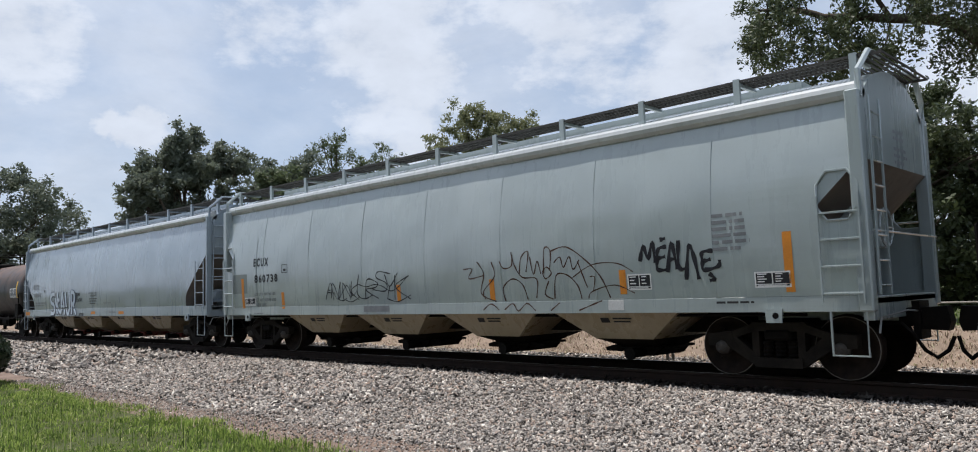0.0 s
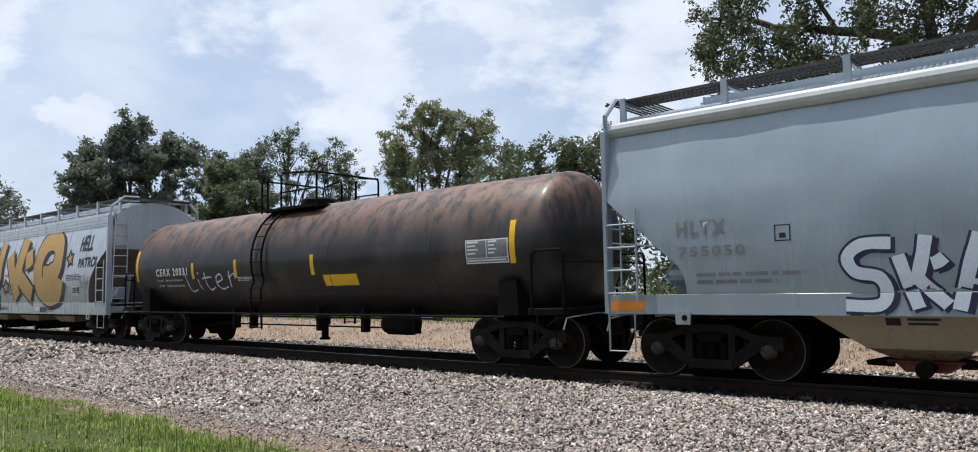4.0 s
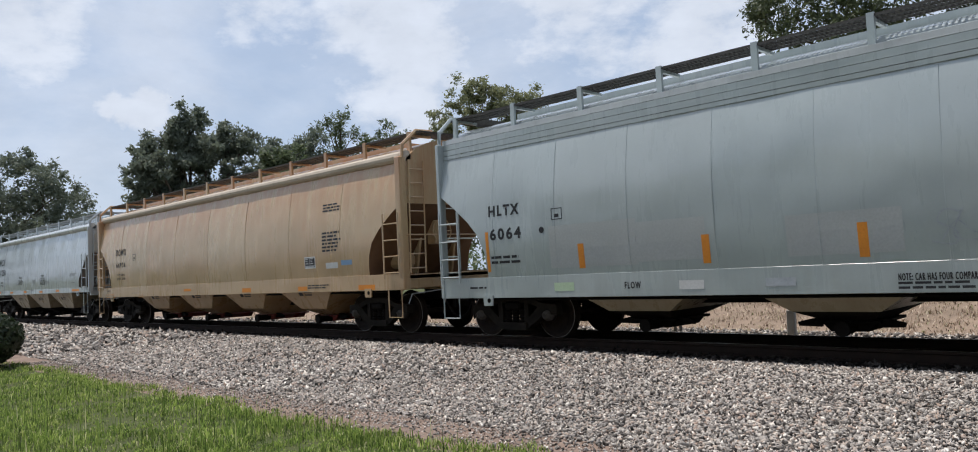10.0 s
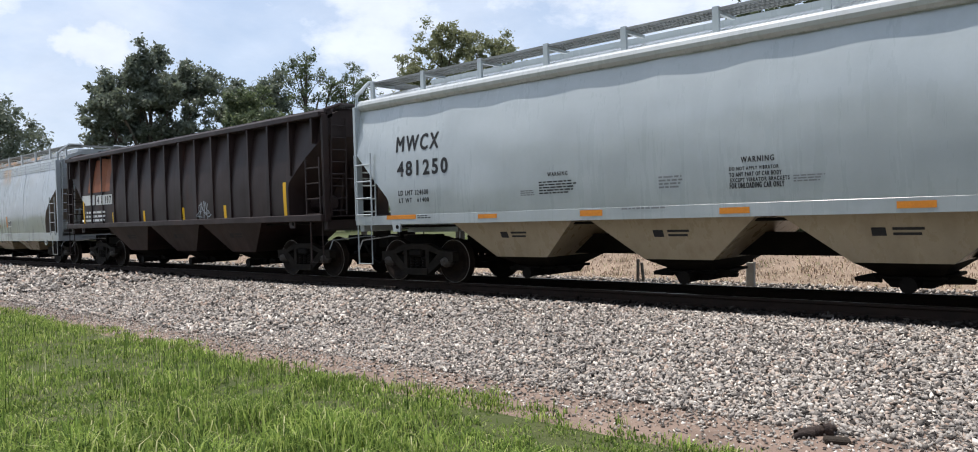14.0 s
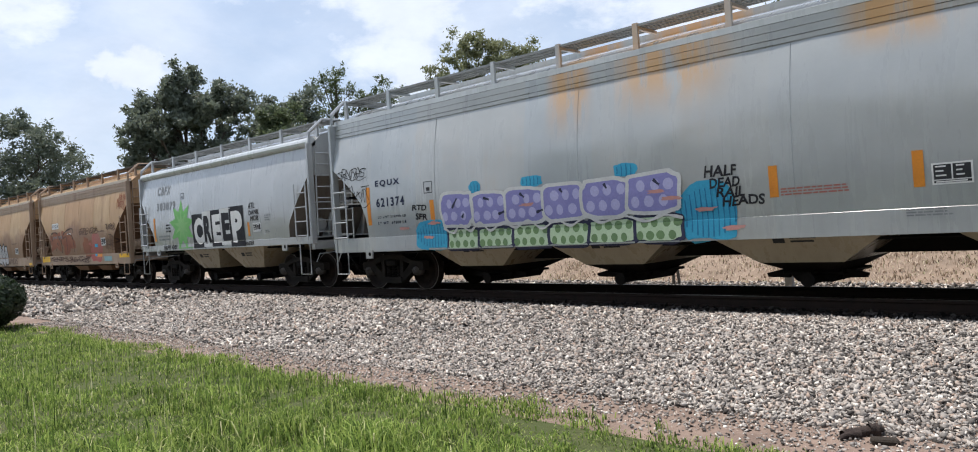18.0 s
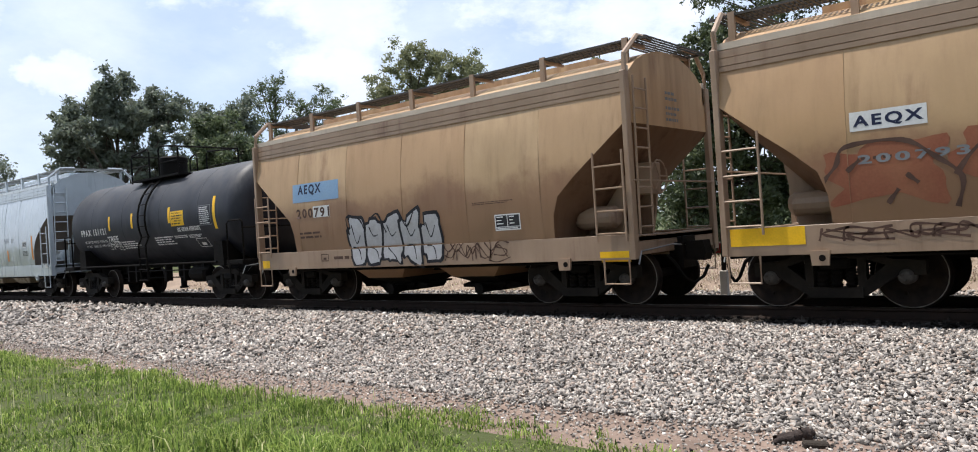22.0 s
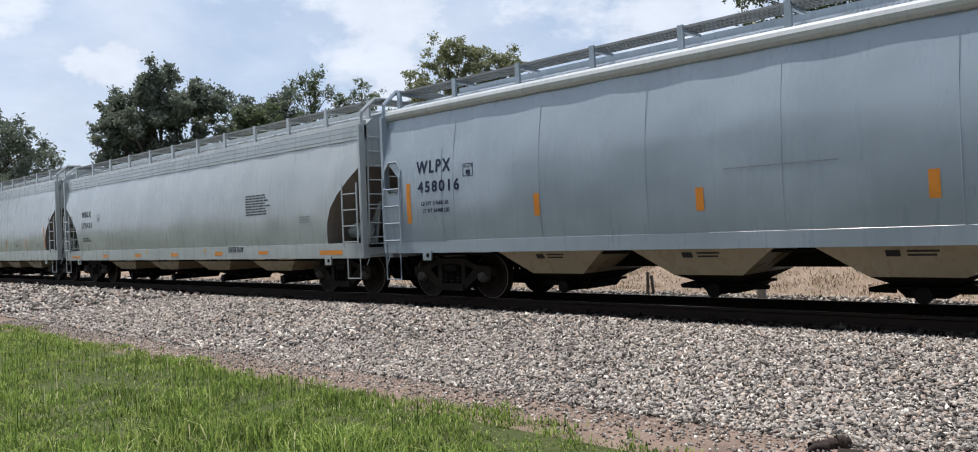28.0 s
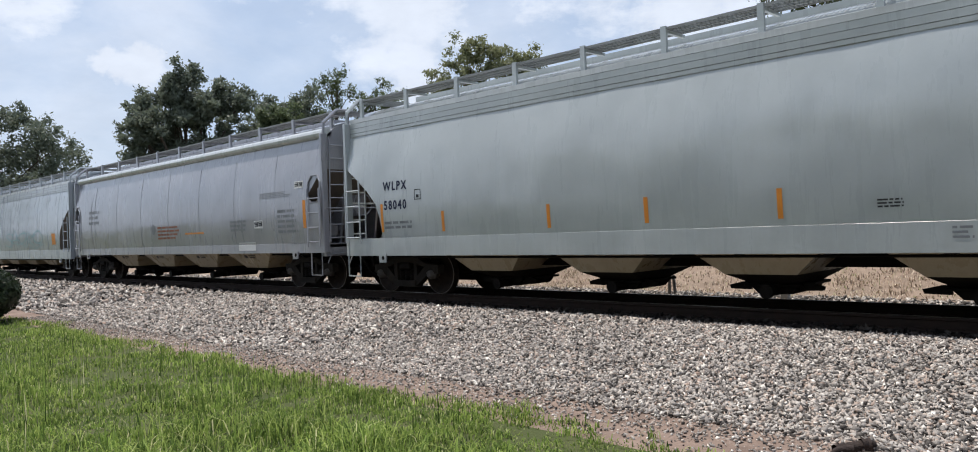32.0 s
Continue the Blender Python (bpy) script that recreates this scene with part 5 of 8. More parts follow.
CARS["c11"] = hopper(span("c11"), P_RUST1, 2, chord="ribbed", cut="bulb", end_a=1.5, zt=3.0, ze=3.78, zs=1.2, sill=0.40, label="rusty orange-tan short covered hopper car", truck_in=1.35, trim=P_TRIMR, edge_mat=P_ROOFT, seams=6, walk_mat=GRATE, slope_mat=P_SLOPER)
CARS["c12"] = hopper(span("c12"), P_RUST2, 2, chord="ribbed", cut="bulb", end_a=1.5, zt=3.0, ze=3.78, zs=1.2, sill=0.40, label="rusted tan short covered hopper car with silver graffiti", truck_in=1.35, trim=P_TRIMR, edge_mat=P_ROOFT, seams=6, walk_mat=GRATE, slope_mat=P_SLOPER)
CARS["t13"] = tank(span("t13"), P_TANKB, "glossy black tank car with white stencils", rad=1.40, zc=2.38)
CARS["c14"] = hopper(span("c14"), P_MIST, 4, label="pale grey covered hopper car with faded tags", **dict(RIB, end_a=1.49), edge_mat=P_SUNEDGE)
CARS["c15"] = hopper(span("c15"), P_BLUE, 4, scallop=0.025, label="blue-grey covered hopper car with an eight-sided end opening", bay_paint=BAY, cut="plate", end_a=1.8, zt=3.06, ze=3.9, zs=1.22, sill=0.25, edge_mat=P_SUNEDGE)
CARS["c16"] = hopper(span("c16"), P_PALE, 4, scallop=0.025, label="pale covered hopper car with clean grey sides", **dict(RIB, seams=0, ze=3.86, sill=0.35), edge_mat=P_SUNEDGE)
CARS["c17"] = hopper(span("c17"), P_PALE, 4, label="pale grey-white covered hopper car with orange strips", **dict(RIB, seams=0, zs=1.29), edge_mat=P_SUNEDGE)
CARS["c18"] = hopper(span("c18"), P_OLD, 4, label="faded mauve-grey covered hopper car", bay_paint=BAY, cut="plate", end_a=1.8, zt=3.06, ze=3.9, zs=1.22, sill=0.25, edge_mat=P_SUNEDGE)
CARS["c19"] = hopper(span("c19"), P_GREY, 4, label="light grey covered hopper car with green-blue tags", **RIB, edge_mat=P_SUNEDGE)

# ---- lettering, strips, placards and graffiti on the cars ----
INK = dict(black=BLACK, white=WHITE, orange=ORANGE, yellow=YELLOW)
INK["faded"] = mat("faded_grey_stencil", (0.16, 0.17, 0.18), 0.6, 0, (0.26, 0.27, 0.28), 3, 0.7, 40, 0.0)
INK["gold"] = mat("ochre_spray_paint", (0.54, 0.35, 0.13), 0.55, 0, (0.46, 0.29, 0.11), 1.5, 0.7, 30, 0.0)
INK["slate"] = mat("slate_black_spray_paint", (0.034, 0.033, 0.042), 0.55, 0, (0.06, 0.058, 0.07), 1.5, 0.7, 30, 0.0)
INK["tagblack"] = mat("thin_black_spray_paint", (0.012, 0.012, 0.016), 0.6, 0, (0.04, 0.04, 0.045), 3, 0.6, 30, 0.0)
INK["tagbrown"] = mat("brown_black_marker_paint", (0.07, 0.04, 0.03), 0.6, 0, (0.14, 0.08, 0.06), 3, 0.6, 30, 0.0)
INK["tagteal"] = mat("faded_teal_spray_paint", (0.20, 0.34, 0.36), 0.6, 0, (0.3, 0.4, 0.42), 3, 0.6, 30, 0.0)
INK["ghost"] = mat("washed_out_tag_paint", (0.30, 0.33, 0.36), 0.6, 0, (0.42, 0.45, 0.47), 3, 0.8, 30, 0.0)
INK["purple"] = mat("purple_spray_paint", (0.27, 0.26, 0.52), 0.5, 0, (0.20, 0.20, 0.44), 2, 0.6, 30, 0.0)
INK["violet"] = mat("dark_violet_spray_paint", (0.14, 0.13, 0.34), 0.5, 0, (0.10, 0.10, 0.26), 2, 0.6, 30, 0.0)
INK["cyan"] = mat("cyan_spray_paint", (0.05, 0.36, 0.55), 0.5, 0, (0.04, 0.28, 0.46), 2, 0.6, 30, 0.0)
INK["cyandark"] = mat("deep_cyan_spray_paint", (0.03, 0.20, 0.36), 0.5, 0, (0.02, 0.15, 0.3), 2, 0.6, 30, 0.0)
INK["mint"] = mat("pale_green_spray_paint", (0.42, 0.55, 0.36), 0.5, 0, (0.5, 0.6, 0.45), 2, 0.6, 30, 0.0)
INK["olive"] = mat("olive_green_spray_paint", (0.16, 0.26, 0.12), 0.5, 0, (0.12, 0.2, 0.1), 2, 0.6, 30, 0.0)
INK["green"] = mat("bright_green_spray_paint", (0.16, 0.45, 0.13), 0.5, 0, (0.25, 0.5, 0.2), 2, 0.6, 30, 0.0)
INK["silver"] = mat("silver_spray_paint", (0.50, 0.50, 0.52), 0.4, 0.3, (0.38, 0.37, 0.37), 4, 0.7, 30, 0.0)
INK["redbrown"] = mat("red_brown_spray_paint", (0.24, 0.08, 0.045), 0.6, 0, (0.30, 0.13, 0.07), 1.5, 0.8, 30, 0.0)
INK["red"] = mat("faded_red_spray_paint", (0.40, 0.10, 0.09), 0.6, 0, (0.34, 0.16, 0.12), 1.5, 0.8, 30, 0.0)
INK["plate_blue"] = mat("blue_name_panel_paint", (0.20, 0.33, 0.50), 0.5, 0, (0.25, 0.36, 0.48), 2, 0.7, 30, 0.0)
INK["plate_white"] = mat("off_white_panel_paint", (0.62, 0.63, 0.62), 0.5, 0, (0.5, 0.5, 0.48), 2, 0.7, 30, 0.0)
INK["navy"] = mat("navy_stencil_paint", (0.014, 0.02, 0.05), 0.5, 0, (0.03, 0.036, 0.07), 2, 0.6, 30, 0.0)
INK["rustpatch"] = mat("orange_rust_run", (0.50, 0.27, 0.10), 0.7, 0, (0.42, 0.2, 0.07), 2, 0.7, 30, 0.0)
INK["outline"] = mat("blue_black_outline_paint", (0.03, 0.035, 0.07), 0.5, 0, (0.05, 0.05, 0.09), 2, 0.6, 30, 0.0)
INK["iceblue"] = mat("ice_white_spray_paint", (0.60, 0.68, 0.76), 0.45, 0, (0.7, 0.74, 0.78), 2, 0.6, 30, 0.0)
INK["repaint"] = mat("newer_grey_touch_up_paint", (0.40, 0.42, 0.41), 0.35, 0, (0.36, 0.38, 0.37), 1.5, 0.7, 30, 0.0)
INK["repaintdark"] = mat("dull_grey_touch_up_paint", (0.20, 0.23, 0.22), 0.4, 0, (0.24, 0.27, 0.26), 1.5, 0.7, 30, 0.0)
SIDE = {}


def side_y(car, z):
    """Half width of the car's skin at a height."""
    if car in SIDE:
        rad, zc = SIDE[car]
        return math.sqrt(max(0.01, rad * rad - (z - zc) ** 2))
    y = zprof(z)
    return y + 0.006


INK["pink"] = mat("salmon_spray_paint", (0.55, 0.28, 0.25), 0.5, 0, (0.48, 0.25, 0.22), 2, 0.6, 30, 0.0)
INK["leaf"] = mat("light_green_spray_paint", (0.26, 0.52, 0.20), 0.5, 0, (0.2, 0.44, 0.16), 2, 0.6, 30, 0.0)
INK["lavender"] = mat("pale_lavender_spray_paint", (0.46, 0.45, 0.68), 0.5, 0, (0.38, 0.37, 0.6), 2, 0.6, 30, 0.0)
SKINS = {}


def skin(car):
    """The near side's outer surface, to lay coats of paint on."""
    if car not in SKINS:
        vs, fs, sill = [], [], ()
        for ob in CARS[car].children:
            kind = ob.name.split(".")[0]
            if kind in ("body", "side_sill", "shell", "end_side_plate", "side_rib", "top_rail"):
                o = len(vs)
                vs += [v.co.copy() for v in ob.data.vertices]
                fs += [[o + i for i in p.vertices] for p in ob.data.polygons]
                if kind == "side_sill":
                    z = max(v.co.z for v in ob.data.vertices)
                    sill = (z - 0.014, z - 0.001, z + 0.001)
        SKINS[car] = BVHTree.FromPolygons(vs, fs), sill
    return SKINS[car]


def lay(car, name, bm, ink, layer=0, label=""):
    """Wrap flat shapes (x, z) on the near skin of a car as a thin coat."""
    zs = [v.co.z for v in bm.verts]
    xs = [v.co.x for v in bm.verts]
    tree, sill = skin(car)
    step = 0.06 if car in SIDE else 0.14
    cuts = [((0, 0, step * k), (0, 0, 1)) for k in range(math.ceil(min(zs) / step), int(max(zs) / step) + 1)]
    cuts += [((0, 0, z), (0, 0, 1)) for z in sill if min(zs) < z < max(zs)]
    if car not in SIDE:
        cuts += [((0.25 * k, 0, 0), (1, 0, 0)) for k in range(math.ceil(min(xs) / 0.25), math.floor(max(xs) / 0.25) + 1)]
    for at, way in cuts:
        bmesh.ops.bisect_plane(bm, geom=bm.verts[:] + bm.edges[:] + bm.faces[:], plane_co=at, plane_no=way)
    bmesh.ops.triangulate(bm, faces=bm.faces)
    for v in bm.verts:
        x, rise, z = v.co
        hit = tree.ray_cast(Vector((x, -4, z)), Vector((0, 1, 0)), 3.4)[0]
        v.co = (x, (hit.y if hit else -side_y(car, z)) - 0.003 - 0.0015 * layer - rise, z)
    for f in bm.faces:
        f.normal_update()
        if f.normal.y > 0:
            f.normal_flip()
    return part(name, bm, INK[ink], CARS[car], label)


def rect(bm, x0, z0, x1, z1, slant=0.0):
    bm.faces.new([bm.verts.new(p) for p in ((x0 + slant, 0, z0), (x1 + slant, 0, z0), (x1, 0, z1), (x0, 0, z1))])


def strip(car, x0, z0, x1, z1, ink="orange", layer=1, name="reflector_strip"):
    bm = bmesh.new()
    rect(bm, x0, z0, x1, z1)
    return lay(car, name, bm, ink, layer)


def fine(car, x0, z0, x1, z1, n, ink="black", seed=1):
    """Lines of small print, too small to read: broken bars."""
    q = random.Random(seed * 31 + n)
    bm = bmesh.new()
    h = (z1 - z0) / n
    for k in range(n):
        z = z1 - h * (k + 0.8)
        x = x0
        end = x0 + (x1 - x0) * q.uniform(0.72, 1.0)
        while x < end:
            w = h * q.uniform(0.9, 3.2)
            rect(bm, x, z, min(x + w, end), z + h * 0.52)
            x += w + h * 0.45
    return lay(car, "fine_print", bm, ink, 1)


def glyphs(s, fat=0.0, gap=1.0):
    cu = bpy.data.curves.new("letters", "FONT")
    cu.body, cu.offset, cu.resolution_u, cu.space_character = s, fat, 3, gap
    ob = bpy.data.objects.new("letters", cu)
    me = bpy.data.meshes.new_from_object(ob)
    bm = bmesh.new()
    bm.from_mesh(me)
    bpy.data.objects.remove(ob)
    bpy.data.curves.remove(cu)
    bpy.data.meshes.remove(me)
    return bm


def text(car, s, x0, z0, x1, z1, ink="black", layer=2, fat=0.034, name="lettering", skew=0.0, wob=0.0, tilt=0.0):
    """Letters stretched to fill a box on the near side."""
    # sharp inner corners cannot be swollen
    sharp = fat < 0.06 and set(s) & set("MWN")
    bm = glyphs(s, 0.0 if sharp else fat, 1.3 if name == "lettering" else 1.0)
    xs = [v.co.x for v in bm.verts]
    ys = [v.co.y for v in bm.verts]
    a, b, c, d = min(xs), max(xs), min(ys), max(ys)
    for v in bm.verts:
        fx, fz = (v.co.x - a) / (b - a), (v.co.y - c) / (d - c)
        x = x0 + (x1 - x0) * fx + skew * (z1 - z0) * (fz - 0.5)
        z = z0 + (z1 - z0) * fz + tilt * (x1 - x0) * (fx - 0.5)
        if wob:
            n = noise.noise_vector(Vector((x * 3.1, 0.3, z * 3.1)))
            x, z = x + n.x * wob, z + n.z * wob
        v.co = (x, 0, z)
    if sharp and fat:
        # thicken by a few shifted coats instead
        me = bpy.data.meshes.new("coat")
        bm.to_mesh(me)
        for k, (dx, dz) in enumerate(((1, 0), (-1, 0), (0.6, 0.8), (-0.6, -0.8))):
            n = len(bm.verts)
            bm.from_mesh(me)
            bm.verts.ensure_lookup_table()
            d = fat * 1.2 * (z1 - z0)
            bmesh.ops.translate(bm, vec=(dx * d, 0.0003 * (k + 1), dz * d), verts=bm.verts[n:])
        bpy.data.meshes.remove(me)
    return lay(car, name, bm, ink, layer)


def ribbon(bm, pts, w, wave=0.25):
    """A brush stroke through points (x, z)."""
    p = [Vector((a, 0, b)) for a, b in pts]
    out = []
    n = len(p)
    for i in range(n - 1):
        a, b, c, d = p[max(i - 1, 0)], p[i], p[i + 1], p[min(i + 2, n - 1)]
        for k in range(5):
            t = k / 5
            out.append(0.5 * ((2 * b) + (c - a) * t + (2 * a - 5 * b + 4 * c - d) * t * t + (3 * b - a - 3 * c + d) * t ** 3))
    out.append(p[-1])
    prev = None
    for i, q in enumerate(out):
        d = (out[min(i + 1, len(out) - 1)] - out[max(i - 1, 0)])
        d = d.normalized() if d.length > 1e-6 else Vector((1, 0, 0))
        s = Vector((-d.z, 0, d.x)) * w * (1 - wave + wave * math.sin(i * 1.3))
        cur = (bm.verts.new(q + s), bm.verts.new(q - s))
        if prev:
            bm.faces.new((prev[0], cur[0], cur[1], prev[1]))
        prev = cur


# hand-drawn letter forms for tags, in a unit box
TAGS = ([[(0.0, 0.1), (0.1, 0.9), (0.4, 0.35), (0.7, 1.0), (0.85, 0.0)]],
        [[(0.8, 0.95), (0.25, 0.85), (0.2, 0.5), (0.7, 0.52)], [(0.2, 0.5), (0.1, 0.1), (0.8, 0.05)]],
        [[(0.0, 0.0), (0.45, 1.0), (0.8, 0.0)], [(0.1, 0.4), (0.9, 0.45)]],
        [[(0.3, 1.0), (0.15, 0.2), (0.5, 0.0), (0.95, 0.15)]],
        [[(0.1, 0.0), (0.1, 0.9), (0.75, 0.1), (0.85, 1.05)]],
        [[(0.15, 0.0), (0.2, 1.0), (0.75, 0.85), (0.7, 0.55), (0.2, 0.45), (0.85, -0.1)]],
        [[(0.85, 0.85), (0.4, 1.0), (0.15, 0.7), (0.7, 0.4), (0.6, 0.05), (0.0, 0.1)]],
        [[(0.2, 1.0), (0.15, 0.0)], [(0.85, 0.95), (0.2, 0.5), (0.9, -0.1)]],
        [[(0.5, 0.95), (0.1, 0.7), (0.15, 0.15), (0.6, 0.0), (0.85, 0.4), (0.7, 0.9), (0.4, 0.95)]],
        [[(0.1, 1.0), (0.45, 0.5), (0.85, 1.05)], [(0.45, 0.5), (0.3, -0.15)]],
        [[(0.0, 0.95), (0.9, 1.0)], [(0.5, 0.95), (0.4, 0.0)]])


def scrawl(car, x0, z0, x1, z1, ink="tagblack", n=6, w=0.018, seed=1):
    """An unreadable sprayed tag: tight hand-drawn letter forms that lean and overlap."""
    q = random.Random(seed)
    bm = bmesh.new()
    step = (x1 - x0) / n
    hh = z1 - z0
    lean = q.uniform(0.0, 0.25)
    for k in range(n):
        tall = q.uniform(0.62, 1.0)
        lift = q.uniform(0, 1 - tall)
        for line in q.choice(TAGS):
            pts = []
            for a, b in line:
                b = lift + tall * min(1.0, max(0.0, b + q.uniform(-0.06, 0.06)))
                pts.append((x0 + step * (k - 0.5 + 2.0 * a + q.uniform(-0.15, 0.15)) + lean * hh * (b - 0.5), z0 + hh * b))
            ribbon(bm, pts, w)
    # one line that runs through all of them, and a flourish under the last
    ribbon(bm, [(x0 + (x1 - x0) * i / (n + 1), z0 + hh * q.uniform(0.1, 0.9)) for i in range(n + 2)], w * 0.8)
    if n > 4:
        ribbon(bm, [(x1 - step * 2, z0 + hh * 0.05), (x1 - step, z0 - hh * 0.05), (x1 + step * 0.3, z0 + hh * 0.16)], w * 0.8)
    return lay(car, "graffiti_tag", bm, ink, 3)


def spray(car, x0, z0, x1, z1, lines, ink="tagblack", w=0.02, layer=3, wave=0.25):
    """Sprayed lines given in hundredths of a box."""
    bm = bmesh.new()
    for line in lines:
        ribbon(bm, [(x0 + (x1 - x0) * a / 100, z0 + (z1 - z0) * b / 100) for a, b in line], w, wave)
    return lay(car, "graffiti_tag", bm, ink, layer)


def blob(bm, cx, cz, rx, rz, seed, n=22, rough=0.14, sharp=2.6):
    pts = []
    for k in range(n):
        a = k / n * 6.2832
        c, s = math.cos(a), math.sin(a)
        f = 1 + rough * noise.noise(Vector((c * 1.6 + seed * 3.7, s * 1.6, seed)))
        x = abs(c) ** (2 / sharp) * (1 if c > 0 else -1)
        z = abs(s) ** (2 / sharp) * (1 if s > 0 else -1)
        pts.append(bm.verts.new((cx + rx * x * f, 0, cz + rz * z * f)))
    bm.faces.new(pts)


def bubble(car, x0, z0, x1, z1, fill_ink, line_ink, n=4, seed=1, dots=None, layer=2.0, strokes=True, sharp=2.6, dot_r=0.05, rough=0.14):
    """Swollen graffiti letters that cannot be read: outlined rounded forms side by side."""
    q = random.Random(seed)
    w = (x1 - x0) / n
    cz, rz = (z0 + z1) / 2, (z1 - z0) / 2
    forms = [(x0 + w * (k + 0.5), cz + q.uniform(-0.06, 0.06) * rz, w * q.uniform(0.47, 0.52), rz * q.uniform(0.86, 1.0), seed + k) for k in range(n)]
    bm = bmesh.new()
    for cx, c2, rx, r2, s in forms:
        blob(bm, cx, c2, rx + 0.05, r2 + 0.05, s, 26, rough, sharp)
        lay(car, "graffiti_outline", bm, line_ink, layer)
        bm = bmesh.new()
        blob(bm, cx, c2, rx - 0.015, r2 - 0.015, s, 26, rough, sharp)
        lay(car, "graffiti_letter", bm, fill_ink, layer + 0.4)
        bm = bmesh.new()
        if dots:
            # rows of round dots, every second row shifted
            pitch = dot_r * 2.7
            rows, cols = int(1.5 * r2 / pitch), int(1.5 * rx / pitch)
            for i in range((rows + 1) * (cols + 1)):
                u, v = i % (cols + 1), i // (cols + 1)
                dx = (u - cols / 2 + (0.25 if v % 2 else -0.25)) * pitch
                blob(bm, cx + dx + q.uniform(-0.2, 0.2) * dot_r, c2 + (v - rows / 2) * pitch, dot_r * q.uniform(0.8, 1.1), dot_r, i, 10, 0.08, 2)
            lay(car, "graffiti_dots", bm, dots, layer + 0.7)
            bm = bmesh.new()
        if strokes:
            ribbon(bm, [(cx - rx * 0.5, c2 + r2 * 0.7), (cx - rx * 0.1, c2 + q.uniform(-0.2, 0.3) * r2), (cx + rx * 0.4, c2 + r2 * q.uniform(0.2, 0.6))], 0.016)
            ribbon(bm, [(cx - rx * 0.6, c2 - r2 * 0.3), (cx + rx * 0.1, c2 - r2 * q.uniform(0.3, 0.7)), (cx + rx * 0.3, c2 - r2 * 0.9)], 0.016)
            lay(car, "graffiti_stroke", bm, line_ink, layer + 0.7)
            bm = bmesh.new()
        layer += 0.9
    bm.free()


def star(car, x0, z0, x1, z1, ink, back=None, points=5, inner=0.42, turn=0.2):
    for grow, col, lyr in ((1.35, back, 2), (0.85, ink, 3)):
        if not col:
            continue
        bm = bmesh.new()
        pts = []
        for k in range(points * 2):
            a = math.pi / 2 + turn + k * math.pi / points
            r = grow * (1.0 if k % 2 == 0 else inner + (0.2 if grow > 1 else 0))
            pts.append(bm.verts.new(((x0 + x1) / 2 + (x1 - x0) / 2 * r * math.cos(a) * 0.8, 0, (z0 + z1) / 2 + (z1 - z0) / 2 * r * math.sin(a) * 0.8)))
        c = bm.verts.new(((x0 + x1) / 2, 0, (z0 + z1) / 2))
        for k in range(len(pts)):
            bm.faces.new((pts[k], pts[(k + 1) % len(pts)], c))
        lay(car, "graffiti_star", bm, col, lyr)


def placard(car, x0, z0, x1, z1, back="black", rows=2, ink="white", layer=1):
    """A stencilled panel: pale border, two dark fields, short lines of small print."""
    strip(car, x0, z0, x1, z1, ink, layer, "placard")
    bm = bmesh.new()
    w, h, b = x1 - x0, z1 - z0, 0.022
    half = x0 + w * 0.5
    rect(bm, x0 + b, z0 + h * 0.24, half - b * 0.4, z1 - b)
    rect(bm, half + b * 0.4, z0 + h * 0.24, x1 - b, z1 - b)
    rect(bm, x0 + b, z0 + b, x1 - b, z0 + h * 0.24 - b * 0.6)
    lay(car, "placard_field", bm, back, layer + 0.5)
    bm = bmesh.new()
    for k in range(rows + 1):
        za = z1 - b - h * 0.62 * (k + 0.6) / (rows + 1)
        for xa, f in ((x0 + 2 * b, 0.26), (half + 2 * b, 0.20)):
            rect(bm, xa, za, xa + w * f * (0.75 if k % 2 else 1.0), za + h * 0.07)
    rect(bm, x0 + 2 * b, z0 + h * 0.10, x1 - 3 * b, z0 + h * 0.16)
    lay(car, "placard_print", bm, ink, layer + 1)


def frame_box(car, x0, z0, x1, z1, ink="black"):
    bm = bmesh.new()
    t = 0.016
    for r in ((x0, z0, x1, z0 + t), (x0, z1 - t, x1, z1), (x0, z0 + t, x0 + t, z1 - t), (x1 - t, z0 + t, x1, z1 - t)):
        rect(bm, *r)
    rect(bm, x0 + 0.3 * (x1 - x0), z0 + 0.2 * (z1 - z0), x0 + 0.7 * (x1 - x0), z0 + 0.5 * (z1 - z0))
    lay(car, "stencil_box", bm, ink, 1)


SIDE.update(t3=(1.42, 2.25), t13=(1.40, 2.38))


